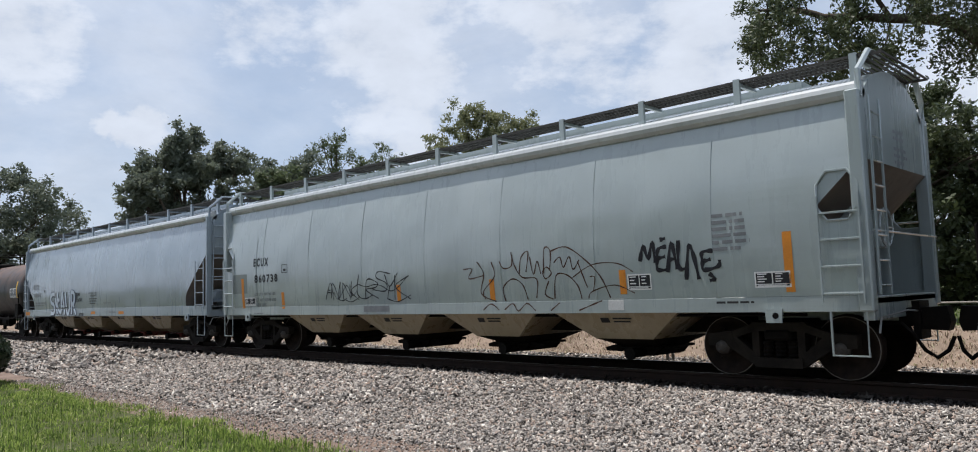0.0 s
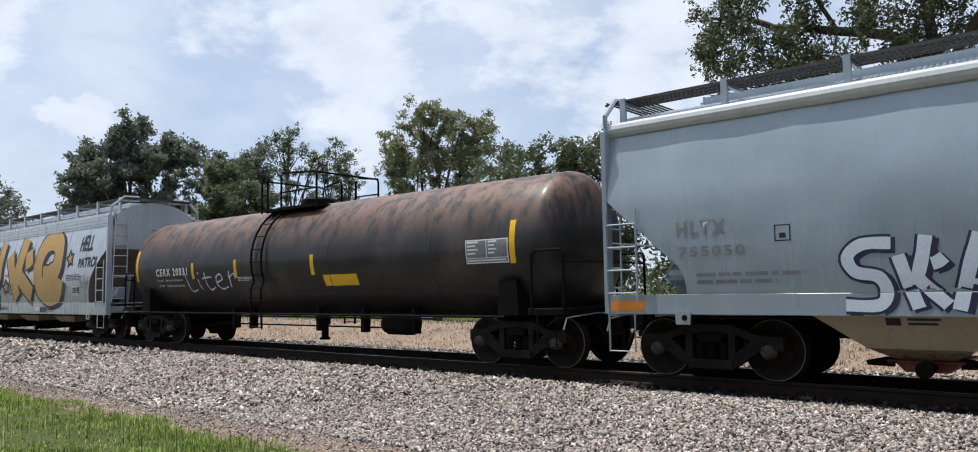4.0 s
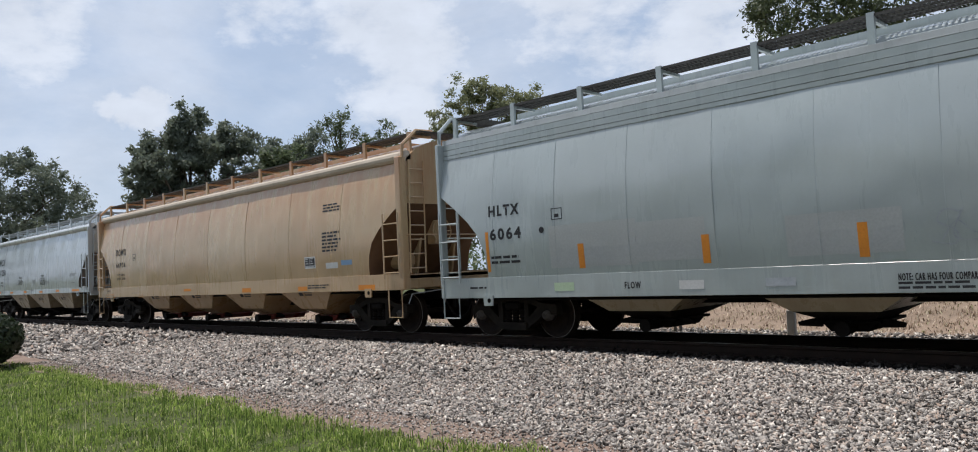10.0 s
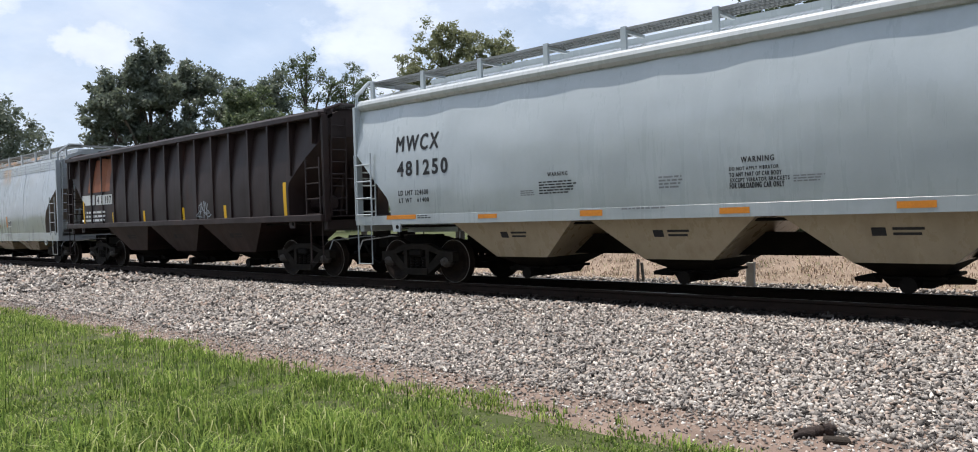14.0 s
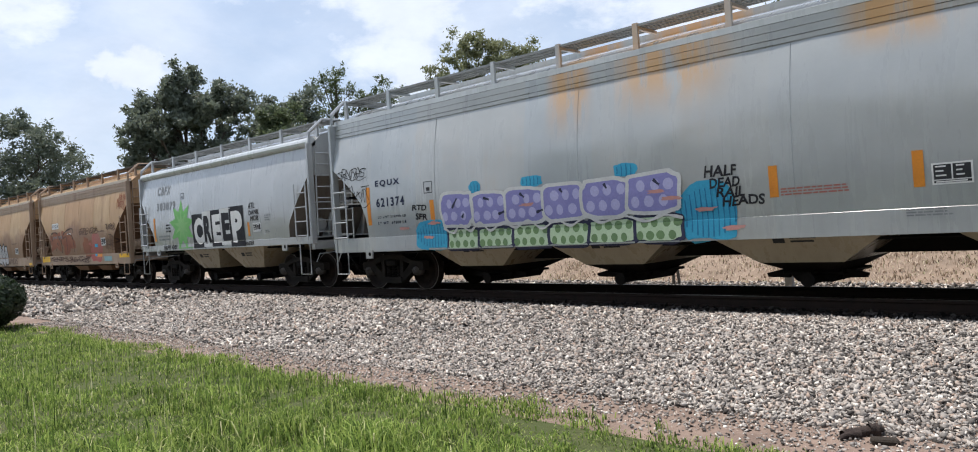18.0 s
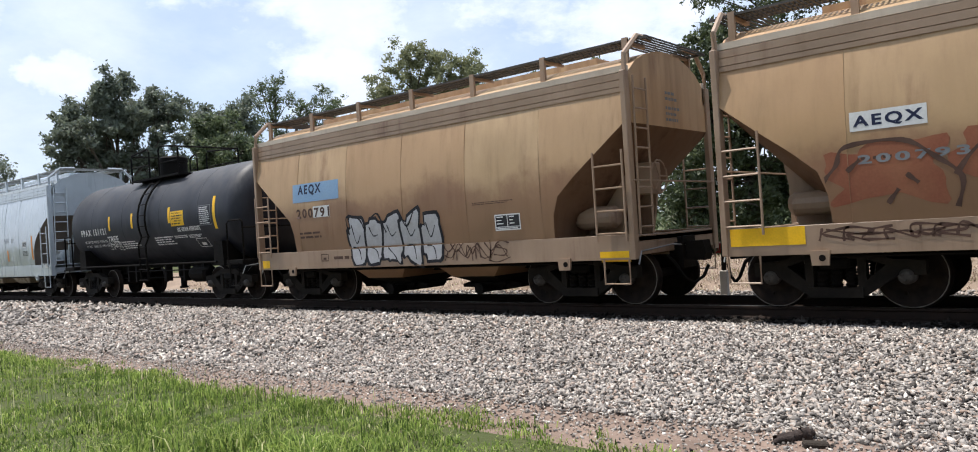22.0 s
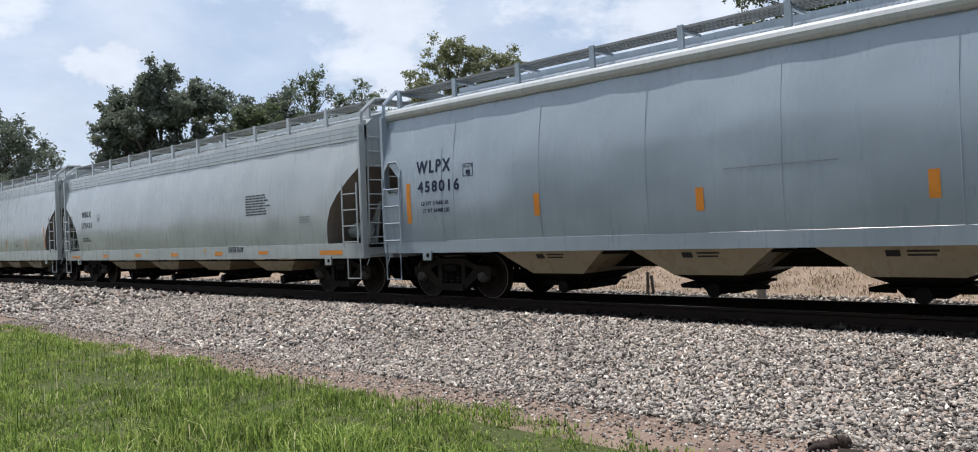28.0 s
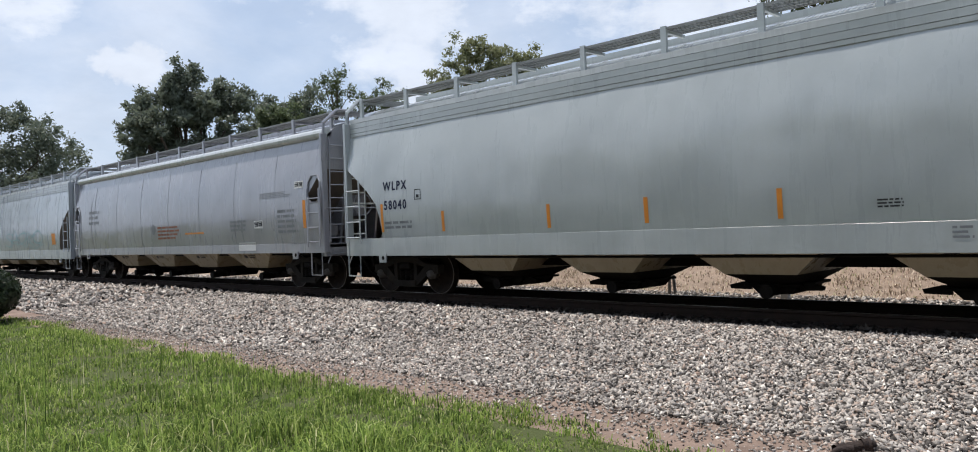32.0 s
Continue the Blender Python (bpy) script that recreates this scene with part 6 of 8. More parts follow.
def sprayed_word(car, x0, z0, x1, z1):
    """The word Liter in thin white spray, letter by letter."""
    shapes = ([(0.0, 0.95), (0.03, 0.5), (0.07, 0.05), (0.2, 0.12)], [(0.27, 0.6), (0.28, 0.3), (0.31, 0.08)], [(0.27, 0.85), (0.29, 0.88), (0.28, 0.92)],
              [(0.42, 0.9), (0.43, 0.4), (0.47, 0.1), (0.58, 0.2)], [(0.36, 0.62), (0.45, 0.66), (0.56, 0.68)],
              [(0.64, 0.42), (0.76, 0.55), (0.74, 0.78), (0.66, 0.7), (0.64, 0.35), (0.72, 0.12), (0.84, 0.22)], [(0.90, 0.2), (0.92, 0.9), (0.9, 0.62), (1.0, 0.8), (1.02, 0.55)])
    for pts in shapes:
        bm = bmesh.new()
        ribbon(bm, [(x0 + (x1 - x0) * a, z0 + (z1 - z0) * b) for a, b in pts], 0.026)
        lay(car, "graffiti_letter", bm, "iceblue", 3)


STROKES = dict(
    P=([(0.62, 1.0), (0.30, 0.70), (0.18, 0.44), (0.34, 0.20), (0.66, 0.0)], [(0.60, 0.92), (0.72, 0.66), (0.70, 0.44), (0.58, 0.22)]),
    S=([(0.98, 0.9), (0.45, 0.9), (0.16, 0.74), (0.3, 0.54), (0.72, 0.47), (0.86, 0.27), (0.7, 0.1), (0.08, 0.1)],),
    Y=([(0.3, 0.97), (0.16, 0.72), (0.4, 0.56), (0.76, 0.62), (0.9, 0.97)], [(0.78, 0.66), (0.72, 0.4), (0.36, 0.36), (0.18, 0.2), (0.36, 0.08), (0.76, 0.08)]),
    K=([(0.10, 0.74), (0.24, 0.42), (0.42, 0.06)], [(0.60, 0.98), (0.52, 0.7), (0.38, 0.36)], [(0.40, 0.46), (0.62, 0.30), (0.92, 0.10)], [(0.68, 0.62), (0.78, 0.64), (0.90, 0.70)]),
    A=([(0.10, 0.04), (0.30, 0.55), (0.50, 0.98)], [(0.50, 0.98), (0.68, 0.55), (0.86, 0.04)], [(0.30, 0.34), (0.70, 0.34)]),
    U=([(0.14, 0.96), (0.16, 0.45), (0.34, 0.10), (0.62, 0.10), (0.80, 0.45), (0.84, 0.98)],),
    R=([(0.18, 0.04), (0.18, 0.50), (0.20, 0.94)], [(0.20, 0.94), (0.66, 0.92), (0.80, 0.70), (0.60, 0.50), (0.30, 0.46)], [(0.46, 0.46), (0.70, 0.24), (0.98, 0.04)]),
    e=([(0.36, 0.36), (0.62, 0.38), (0.84, 0.50), (0.86, 0.78), (0.62, 0.92), (0.32, 0.82), (0.17, 0.52), (0.26, 0.20), (0.56, 0.07), (0.84, 0.12), (0.92, 0.32)], [(0.0, 0.40), (0.12, 0.40), (0.24, 0.40)]))


def fat_letter(car, s, x0, z0, x1, z1, fat, fill_ink="gold", line_ink="slate", dx=0.24, dz=-0.09, rim=0.075, up=0.0):
    """A swollen sprayed letter built of broad strokes, with a dark outline and a shadow to one side."""
    w, h = x1 - x0, z1 - z0
    for k, pts in enumerate(STROKES[s]):
        line = [(x0 + w * a, z0 + h * b) for a, b in pts]
        for grow, ox, oz, ink, layer, name in ((rim * 0.67, dx, dz, line_ink, 1.0, "graffiti_shadow"), (rim, 0.0, 0.0, line_ink, 2.0, "graffiti_outline"), (0.0, 0.0, 0.0, fill_ink, 3.0, "graffiti_letter")):
            bm = bmesh.new()
            ribbon(bm, [(a + ox, b + oz) for a, b in line], fat * w + grow, 0.03)
            lay(car, name, bm, ink, layer + up + 0.25 * k)


def end_print(car, ink="faded"):
    """Small unreadable lettering on the end sheet."""
    q = random.Random(car)
    h = span(car) / 2
    z = 3.55
    for k in range(5):
        bm = bmesh.new()
        y = -0.15
        end = y + q.uniform(0.3, 0.6)
        while y < end:
            w = q.uniform(0.05, 0.12)
            bm.faces.new([bm.verts.new((h + 0.004, a, b)) for a, b in ((y, z), (y + w, z), (y + w, z + 0.05), (y, z + 0.05))])
            y += w + 0.025
        z -= 0.1 if k != 1 else 0.16
        part("end_lettering", bm, INK[ink], CARS[car])


for key in ("c1", "c2", "c4", "c5", "c6", "c7", "c9", "c10", "c11", "c12", "c14", "c15", "c16", "c17", "c18"):
    end_print(key)


def disc(car, x, z, r, ink):
    bm = bmesh.new()
    blob(bm, x, z, r, r, 1, 24, 0.02, 2)
    lay(car, "paint_disc", bm, ink, 2)


def drips(car, x0, z0, x1, z1, ink, dark):
    """A sprayed background patch with upright darker lines."""
    bm = bmesh.new()
    blob(bm, (x0 + x1) / 2, (z0 + z1) / 2, (x1 - x0) / 2, (z1 - z0) / 2, x0, 26, 0.25, 3)
    lay(car, "graffiti_patch", bm, ink, 1)
    bm = bmesh.new()
    x = x0 + 0.06
    while x < x1 - 0.05:
        f = 1 - abs((x - (x0 + x1) / 2) / ((x1 - x0) / 2)) ** 2.5
        zc, hz = (z0 + z1) / 2, (z1 - z0) / 2 * f * 0.85
        ribbon(bm, [(x, zc - hz), (x + 0.01, zc), (x, zc + hz)], 0.014)
        x += 0.09
    lay(car, "graffiti_stroke", bm, dark, 2)


def stain(car, x0, z0, x1, z1, ink, seed, layer=0):
    """A ragged patch of old paint or rust."""
    bm = bmesh.new()
    blob(bm, (x0 + x1) / 2, (z0 + z1) / 2, (x1 - x0) / 2, (z1 - z0) / 2, seed, 40, 0.7, 3)
    lay(car, "paint_patch", bm, ink, layer)


def block(car, x0, z0, x1, z1, back, s, ink):
    layer = 2 + 0.6 * (x0 + 3)
    strip(car, x0, z0, x1 + 0.01, z1, back, layer, "graffiti_panel")
    w, h = x1 - x0, z1 - z0
    text(car, s, x0 + w * 0.14, z0 + h * 0.1, x1 - w * 0.1, z1 - h * 0.12, ink, layer + 0.5, 0.06, "graffiti_letter", 0.0, 0.03)


def ribbed_sides():
    """Upright posts along the brown car's sides, a top rail and the framed end."""
    car = CARS["c8"]
    h = span("c8") / 2
    n = 17
    for s in (-1, 1):
        for k in range(n):
            x = -h + 0.35 + (2 * h - 0.7) * k / (n - 1)
            d = h - abs(x)
            zl = 1.46 if d > 1.45 else 2.42 + (1.4 - d) * 0.75
            bm = bmesh.new()
            pts = [(x - 0.035, zl), (x + 0.035, zl), (x + 0.035, 3.86), (x - 0.035, 3.86)]
            slab(bm, pts, *sorted((s * 1.40, s * 1.632)))
            part("side_rib", bm, P_BROWN, car)
        bm = bmesh.new()
        box(bm, -h, h, *sorted((s * 1.38, s * 1.66)), 3.80, 3.93, 0.015)
        part("top_rail", bm, P_BROWN, car)
        bm = bmesh.new()
        box(bm, -h, h, *sorted((s * 1.5, s * 1.68)), 1.38, 1.54, 0.015)
        part("lower_rail", bm, P_BROWN, car)


ribbed_sides()
for key, paint in (("c1", P_LCUX), ("c15", P_BLUE), ("c18", P_OLD)):
    octagon_panels(CARS[key], span(key), paint)

strip("c1", 7.66, 1.28, 7.79, 2.13)
strip("c1", 4.87, 1.31, 5.00, 1.71)
strip("c1", 1.87, 1.26, 2.00, 1.66)
strip("c1", -0.94, 1.28, -0.81, 1.64)
placard("c1", 7.21, 1.35, 7.74, 1.58, "black", 3)
placard("c1", 5.03, 1.37, 5.48, 1.63, "black", 2)
fine("c1", 6.58, 1.9, 7.2, 2.5, 6, "faded", 7)
strip("c1", 4.61, 1.05, 4.92, 1.24, "plate_white")
fine("c1", 6.58, 1.12, 7.31, 1.18, 1, "black", 9)
spray("c1", 5.27, 1.48, 6.70, 2.18, ([(2, 50), (7, 85), (13, 55), (19, 92), (22, 45)], [(37, 80), (27, 76), (25, 56), (35, 58)], [(25, 56), (24, 30), (36, 28)], [(37, 22), (43, 88), (49, 28)], [(39, 50), (48, 52)],
      [(52, 92), (51, 34), (59, 28)], [(59, 4), (64, 76), (69, 60), (74, 4)], [(92, 64), (80, 62), (80, 44), (89, 46)], [(80, 44), (80, 24), (97, 30), (99, 44)], [(29, 96), (36, 99)], [(86, 16), (92, 4), (86, 0)]), "tagblack", 0.04)
spray("c1", 1.18, 1.05, 4.70, 2.20, ([(0, 72), (7, 72), (4, 56), (16, 60)], [(11, 84), (16, 62), (13, 30), (24, 16)], [(22, 82), (24, 58), (15, 34), (16, 20)], [(28, 82), (31, 70), (37, 74), (37, 96)], [(37, 94), (39, 74), (44, 54), (54, 50), (53, 20)],
      [(31, 16), (30, 38), (37, 52), (44, 42), (47, 18)], [(42, 58), (44, 86), (49, 94), (47, 62)], [(50, 86), (52, 58), (55, 78), (57, 58)], [(58, 60), (61, 68), (64, 58), (60, 50), (58, 60)]), "tagbrown", 0.015)
spray("c1", 1.18, 1.05, 4.70, 2.20, ([(59, 58), (60, 97), (64, 92), (63, 62)], [(64, 92), (74, 97), (85, 77), (94, 50), (99, 18)], [(66, 74), (70, 82), (72, 66), (76, 82), (78, 62), (82, 76)], [(65, 18), (67, 54), (74, 54), (80, 38), (82, 18)],
      [(62, 46), (59, 26), (64, 18)], [(81, 74), (83, 58), (86, 34)], [(14, 2), (20, 12), (26, 2)], [(30, 2), (36, 12), (40, 0), (46, 12), (52, 0)], [(62, 0), (68, 12)], [(80, 0), (88, 8), (94, 14)]), "tagbrown", 0.015)
spray("c1", 3.9, 1.25, 5.15, 1.85, ([(0, 62), (35, 96), (75, 96), (100, 70)], [(25, 0), (32, 20), (70, 36), (100, 12)], [(30, 62), (38, 60), (34, 20)]), "tagbrown", 0.011)
scrawl("c1", -3.54, 1.32, -2.38, 1.78, "tagblack", 5, 0.014, 13)
scrawl("c1", -2.31, 1.31, -0.57, 1.96, "tagblack", 5, 0.016, 14)
strip("c1", -2.17, 1.06, -1.24, 1.19, "faded")
text("c1", "ECUX", -7.06, 2.31, -6.30, 2.54)
text("c1", "860738", -7.01, 1.87, -5.83, 2.09)
text("c1", "LD LMT 201700 LBS", -7.00, 1.53, -5.98, 1.60, "faded")
text("c1", "LT WT 65300 LBS", -6.97, 1.37, -5.97, 1.45, "faded")
text("c1", "NEW 10-93", -6.95, 1.23, -6.48, 1.32, "faded")
placard("c1", -7.58, 1.26, -7.01, 1.48, "black", 3)
strip("c1", -7.73, 1.19, -7.60, 2.01)
strip("c1", -5.68, 1.16, -5.55, 1.59)
frame_box("c1", -5.63, 2.09, -5.35, 2.31)
fine("c1", -7.13, 1.02, -6.50, 1.08, 1, "faded", 27)
strip("c1", -8.23, 1.60, -7.42, 2.13, "repaintdark", 0, "touched_up_patch")
text("c2", "HLTX", -7.73, 2.17, -6.95, 2.39, "faded")
text("c2", "755050", -7.70, 1.85, -6.68, 2.01, "faded")
fine("c2", -7.43, 1.43, -5.86, 1.64, 2, "faded", 31)
for k, ch in enumerate("SKAUR"):
    fat_letter("c2", ch, -5.42 + 0.635 * k, 1.04, -4.78 + 0.635 * k, 2.02, 0.125, "iceblue", "outline", 0.05, -0.03, 0.035, 0.9 * k)
text("c2", "DISCIPLINES", -2.45, 1.81, -1.73, 1.93, "tagblack", 3, 0.03, "graffiti_word", 0.15, 0.03)
text("c2", "AND", -2.24, 1.72, -1.99, 1.83, "tagblack", 3, 0.03, "graffiti_word", 0.15, 0.03)
text("c2", "STOCK CAPS", -2.34, 1.57, -1.50, 1.71, "tagblack", 3, 0.03, "graffiti_word", 0.15, 0.03)
text("c2", "20THB", -1.95, 1.02, -1.41, 1.15, "tagblack", 3, 0.03, "graffiti_word", 0.15, 0.03)
text("c2", "DO NOT CLEAN WITH STEAM", -0.76, 1.86, 0.15, 1.91)
text("c2", "OR BOILING WATER", -0.60, 1.75, 0.02, 1.82)
fine("c2", -0.71, 1.45, 0.10, 1.71, 3, "black", 39)
fine("c2", 0.69, 1.46, 1.55, 1.52, 1, "faded", 40)
strip("c2", -0.59, 1.08, -0.16, 1.18, "orange")
strip("c2", 2.16, 1.07, 2.64, 1.17, "orange")
strip("c2", -8.92, 1.05, -8.32, 1.21, "orange")
frame_box("c2", -6.25, 2.02, -6.03, 2.25)
fine("c2", 1.26, 1.11, 2.02, 1.20, 2, "faded", 45)
text("t3", "CERX 20031", -6.30, 1.96, -4.50, 2.18, "white")
text("t3", "LD LMT 188000 LB 85300 KG", -6.28, 1.81, -4.83, 1.86, "white")
text("t3", "LT WT   75000 LB 34000 KG", -6.28, 1.65, -4.80, 1.71, "white")
sprayed_word("t3", -4.65, 1.49, -2.16, 2.07)
strip("t3", -7.55, 1.83, -7.42, 2.76, "yellow")
strip("t3", -4.27, 1.85, -4.14, 2.29, "yellow")
strip("t3", -2.12, 1.84, -1.99, 2.30, "yellow")
strip("t3", 1.13, 1.83, 1.26, 2.30, "yellow")
fine("t3", -2.00, 1.75, -1.27, 1.86, 3, "white", 54)
placard("t3", 6.01, 1.91, 7.05, 2.36, "faded", 3)
strip("t3", 7.08, 1.89, 7.21, 2.68, "yellow")
strip("t3", 1.54, 1.57, 2.72, 1.82, "yellow")
text("c4", "HLTX", -7.86, 2.40, -7.15, 2.61)
text("c4", "6107", -7.84, 1.92, -7.13, 2.15)
fine("c4", -7.83, 1.44, -6.96, 1.65, 2, "black", 60)
star("c4", -8.69, 2.16, -7.93, 3.03, "gold", "slate")
text("c4", "PIG", -9.25, 2.74, -8.91, 3.12, "faded", 3, 0.03, "graffiti_word", 0.15, 0.03)
frame_box("c4", -7.13, 0.93, -6.82, 1.11)
fat_letter("c4", "P", -7.06, 0.90, -4.84, 3.80, 0.17)
fat_letter("c4", "S", -4.85, 1.28, -2.50, 3.61, 0.165)
fat_letter("c4", "Y", -1.64, 1.13, -0.01, 3.68, 0.17)
fat_letter("c4", "K", 0.40, 1.27, 3.33, 3.69, 0.115)
fat_letter("c4", "e", 3.27, 1.32, 5.81, 3.64, 0.15)
star("c4", -2.38, 2.40, -1.78, 3.30, "gold", "slate")
star("c4", 0.04, 1.50, 0.84, 2.15, "gold", "slate")
star("c4", 6.19, 2.38, 6.84, 3.04, "gold", "slate")
strip("c4", 3.39, 0.91, 3.83, 1.06, "plate_white")
text("c4", "WOW!", 3.88, 0.87, 4.52, 1.07, "tagblack", 3, 0.03, "graffiti_word", 0.15, 0.03)
fine("c4", 4.62, 0.90, 5.20, 1.06, 3, "black", 74)
fine("c4", -0.20, 0.93, 0.81, 1.09, 3, "black", 75)
text("c4", "DO NOT HAMMER SIDES OF CAR", -0.10, 2.24, 1.35, 2.31, "red")
scrawl("c4", -0.1, 1.55, 0.35, 2.1, "slate", 3, 0.01, 501)
scrawl("c4", 0.7, 1.5, 1.25, 2.0, "slate", 4, 0.01, 502)
scrawl("c4", 5.99, 1.41, 6.36, 1.90, "faded", 3, 0.01, 76)
text("c4", "HELL", 7.26, 2.92, 8.26, 3.44, "slate", 3, 0.03, "graffiti_word", 0.15, 0.03)
text("c4", "PATROL", 7.23, 2.37, 8.77, 2.71, "slate", 3, 0.03, "graffiti_word", 0.15, 0.03)
fine("c4", 6.24, 1.96, 7.51, 2.18, 4, "black", 79)
placard("c4", 6.76, 1.46, 7.34, 1.77, "black", 2)
scrawl("c4", 7.32, 1.67, 8.17, 2.13, "faded", 4, 0.012, 81)
text("c5", "HLTX", -7.87, 2.39, -7.07, 2.60)
text("c5", "6064", -7.85, 1.93, -7.04, 2.16)
fine("c5", -7.86, 1.46, -6.95, 1.65, 2, "black", 85)
frame_box("c5", -6.29, 2.21, -6.04, 2.42)
strip("c5", -7.98, 1.32, -7.90, 2.10)
strip("c5", -5.73, 1.32, -5.60, 1.75)
strip("c5", -3.34, 1.31, -3.21, 1.75)
strip("c5", -1.06, 1.30, -0.93, 1.76)
text("c5", "FLOW", -4.81, 0.95, -4.50, 1.06)
text("c5", "NOTE: CAR HAS FOUR COMPARTMENTS", -0.61, 0.98, 0.49, 1.07)
fine("c5", -0.62, 0.86, 0.48, 0.98, 2, "black", 93)
strip("c5", -2.02, 1.35, -0.50, 1.93, "repaint", 0, "touched_up_patch")
strip("c5", -4.59, 1.38, -3.27, 2.03, "repaint", 0, "touched_up_patch")
strip("c5", -6.37, 1.34, -4.51, 2.10, "repaint", 0, "touched_up_patch")
disc("c5", -6.53, 2.05, 0.06, "black")
fine("c5", -8.51, 0.99, -7.89, 1.06, 1, "black", 98)
strip("c5", -3.79, 0.92, -3.36, 1.06, "plate_white")
strip("c5", -2.38, 0.94, -1.94, 1.06, "ghost")
strip("c5", -6.33, 0.93, -5.88, 1.08, "mint")
strip("c5", 5.80, 1.32, 5.93, 1.76)
strip("c5", 7.86, 1.29, 7.99, 2.19)
strip("c5", 3.46, 1.34, 3.59, 1.77)
strip("c5", 1.18, 1.34, 1.31, 1.77)
fine("c5", 6.01, 1.96, 7.33, 2.22, 4, "black", 106)
placard("c5", 6.56, 1.45, 7.14, 1.75, "black", 2)
scrawl("c5", -0.08, 1.39, 0.98, 1.85, "ghost", 5, 0.012, 108)
scrawl("c5", 1.40, 1.38, 2.90, 1.89, "faded", 6, 0.014, 109)
scrawl("c5", 2.95, 1.51, 3.45, 1.74, "faded", 3, 0.012, 110)
scrawl("c5", 7.10, 1.36, 7.79, 2.07, "ghost", 6, 0.012, 111)
fine("c5", 5.99, 1.56, 6.55, 1.68, 2, "faded", 112)
text("c6", "DOWX", -7.48, 2.54, -6.53, 2.77)
text("c6", "66956", -7.45, 2.10, -6.57, 2.29)
text("c6", "LD LMT 220500", -7.40, 1.80, -6.65, 1.87)
text("c6", "LT WT  65500", -7.40, 1.65, -6.63, 1.73)
frame_box("c6", -5.88, 2.32, -5.60, 2.54)
strip("c6", -8.70, 1.00, -7.79, 1.12, "orange")
strip("c6", -5.56, 1.00, -5.08, 1.08, "orange")
fine("c6", -8.49, 1.22, -8.13, 1.29, 2, "black", 120)
fine("c6", -6.11, 1.14, -5.39, 1.16, 2, "faded", 121)
fine("c6", 6.24, 1.99, 7.06, 2.51, 6, "black", 122)
fine("c6", 6.24, 2.98, 7.01, 3.20, 3, "black", 123)
placard("c6", 5.41, 1.62, 5.90, 1.91, "black", 2)
strip("c6", 7.66, 1.04, 8.30, 1.16, "orange")
strip("c6", 5.03, 1.06, 5.46, 1.17, "orange")
strip("c6", 2.06, 1.06, 2.57, 1.18, "orange")
strip("c6", 6.37, 1.59, 6.88, 1.73, "plate_white")
strip("c6", 7.02, 1.65, 7.47, 1.77, "plate_blue")
fine("c6", 5.50, 1.10, 6.46, 1.22, 2, "black", 130)
strip("c6", -1.78, 1.15, -1.26, 1.23, "orange")
text("c7", "MWCX", -6.14, 2.77, -4.89, 3.09)
text("c7", "481250", -6.11, 2.25, -4.61, 2.57)
text("c7", "LD LMT 224600", -6.08, 1.86, -5.19, 1.96)
text("c7", "LT WT   61400", -6.07, 1.71, -5.18, 1.80)
strip("c7", -6.51, 1.37, -5.60, 1.46, "orange")
fine("c7", -5.55, 1.37, -5.16, 1.45, 2, "black", 137)
strip("c7", 5.49, 1.31, 6.40, 1.40, "orange")
strip("c7", 3.38, 1.32, 3.83, 1.41, "orange")
strip("c7", 1.00, 1.31, 1.46, 1.40, "orange")
strip("c7", -1.50, 1.33, -1.05, 1.43, "orange")
strip("c7", -3.86, 1.34, -3.38, 1.42, "orange")
fine("c7", 5.37, 1.94, 6.10, 2.08, 3, "faded", 143)
fine("c7", 5.40, 1.65, 6.11, 1.71, 1, "faded", 144)
text("c7", "WARNING", 1.36, 2.04, 1.84, 2.12)
text("c7", "DO NOT APPLY VIBRATOR", 1.18, 1.93, 1.90, 1.98)
text("c7", "TO ANY PART OF CAR BODY", 1.18, 1.84, 1.94, 1.90)
text("c7", "EXCEPT VIBRATOR BRACKETS", 1.19, 1.76, 2.05, 1.82)
text("c7", "FOR UNLOADING CAR ONLY", 1.18, 1.67, 1.97, 1.75)
text("c7", "WARNING", -2.15, 2.04, -1.72, 2.11)
fine("c7", -2.35, 1.73, -1.50, 1.97, 5, "black", 151)
fine("c7", -2.78, 1.72, -2.38, 1.83, 3, "faded", 152)
fine("c7", 0.02, 1.72, 0.43, 1.93, 4, "faded", 153)
fine("c7", 2.10, 1.72, 2.57, 1.83, 3, "faded", 154)
fine("c7", -0.68, 1.41, 0.26, 1.46, 1, "faded", 155)
strip("c8", 6.26, 1.46, 6.39, 2.36, "yellow")
strip("c8", 3.36, 1.44, 3.49, 1.89, "yellow")
strip("c8", 0.98, 1.46, 1.11, 1.90, "yellow")
strip("c8", -1.62, 1.44, -1.49, 1.88, "yellow")
strip("c8", -3.98, 1.45, -3.85, 1.88, "yellow")
strip("c8", -6.46, 1.48, -6.36, 2.33, "yellow")
strip("c8", -5.98, 2.61, -4.15, 3.73, "redbrown")
strip("c8", -6.51, 2.18, -5.42, 2.53, "plate_white")
strip("c8", -5.29, 2.17, -3.95, 2.50, "plate_white")
text("c8", "470397", -5.19, 2.20, -4.01, 2.46)
fine("c8", -6.58, 1.58, -4.49, 2.00, 3, "white", 166)
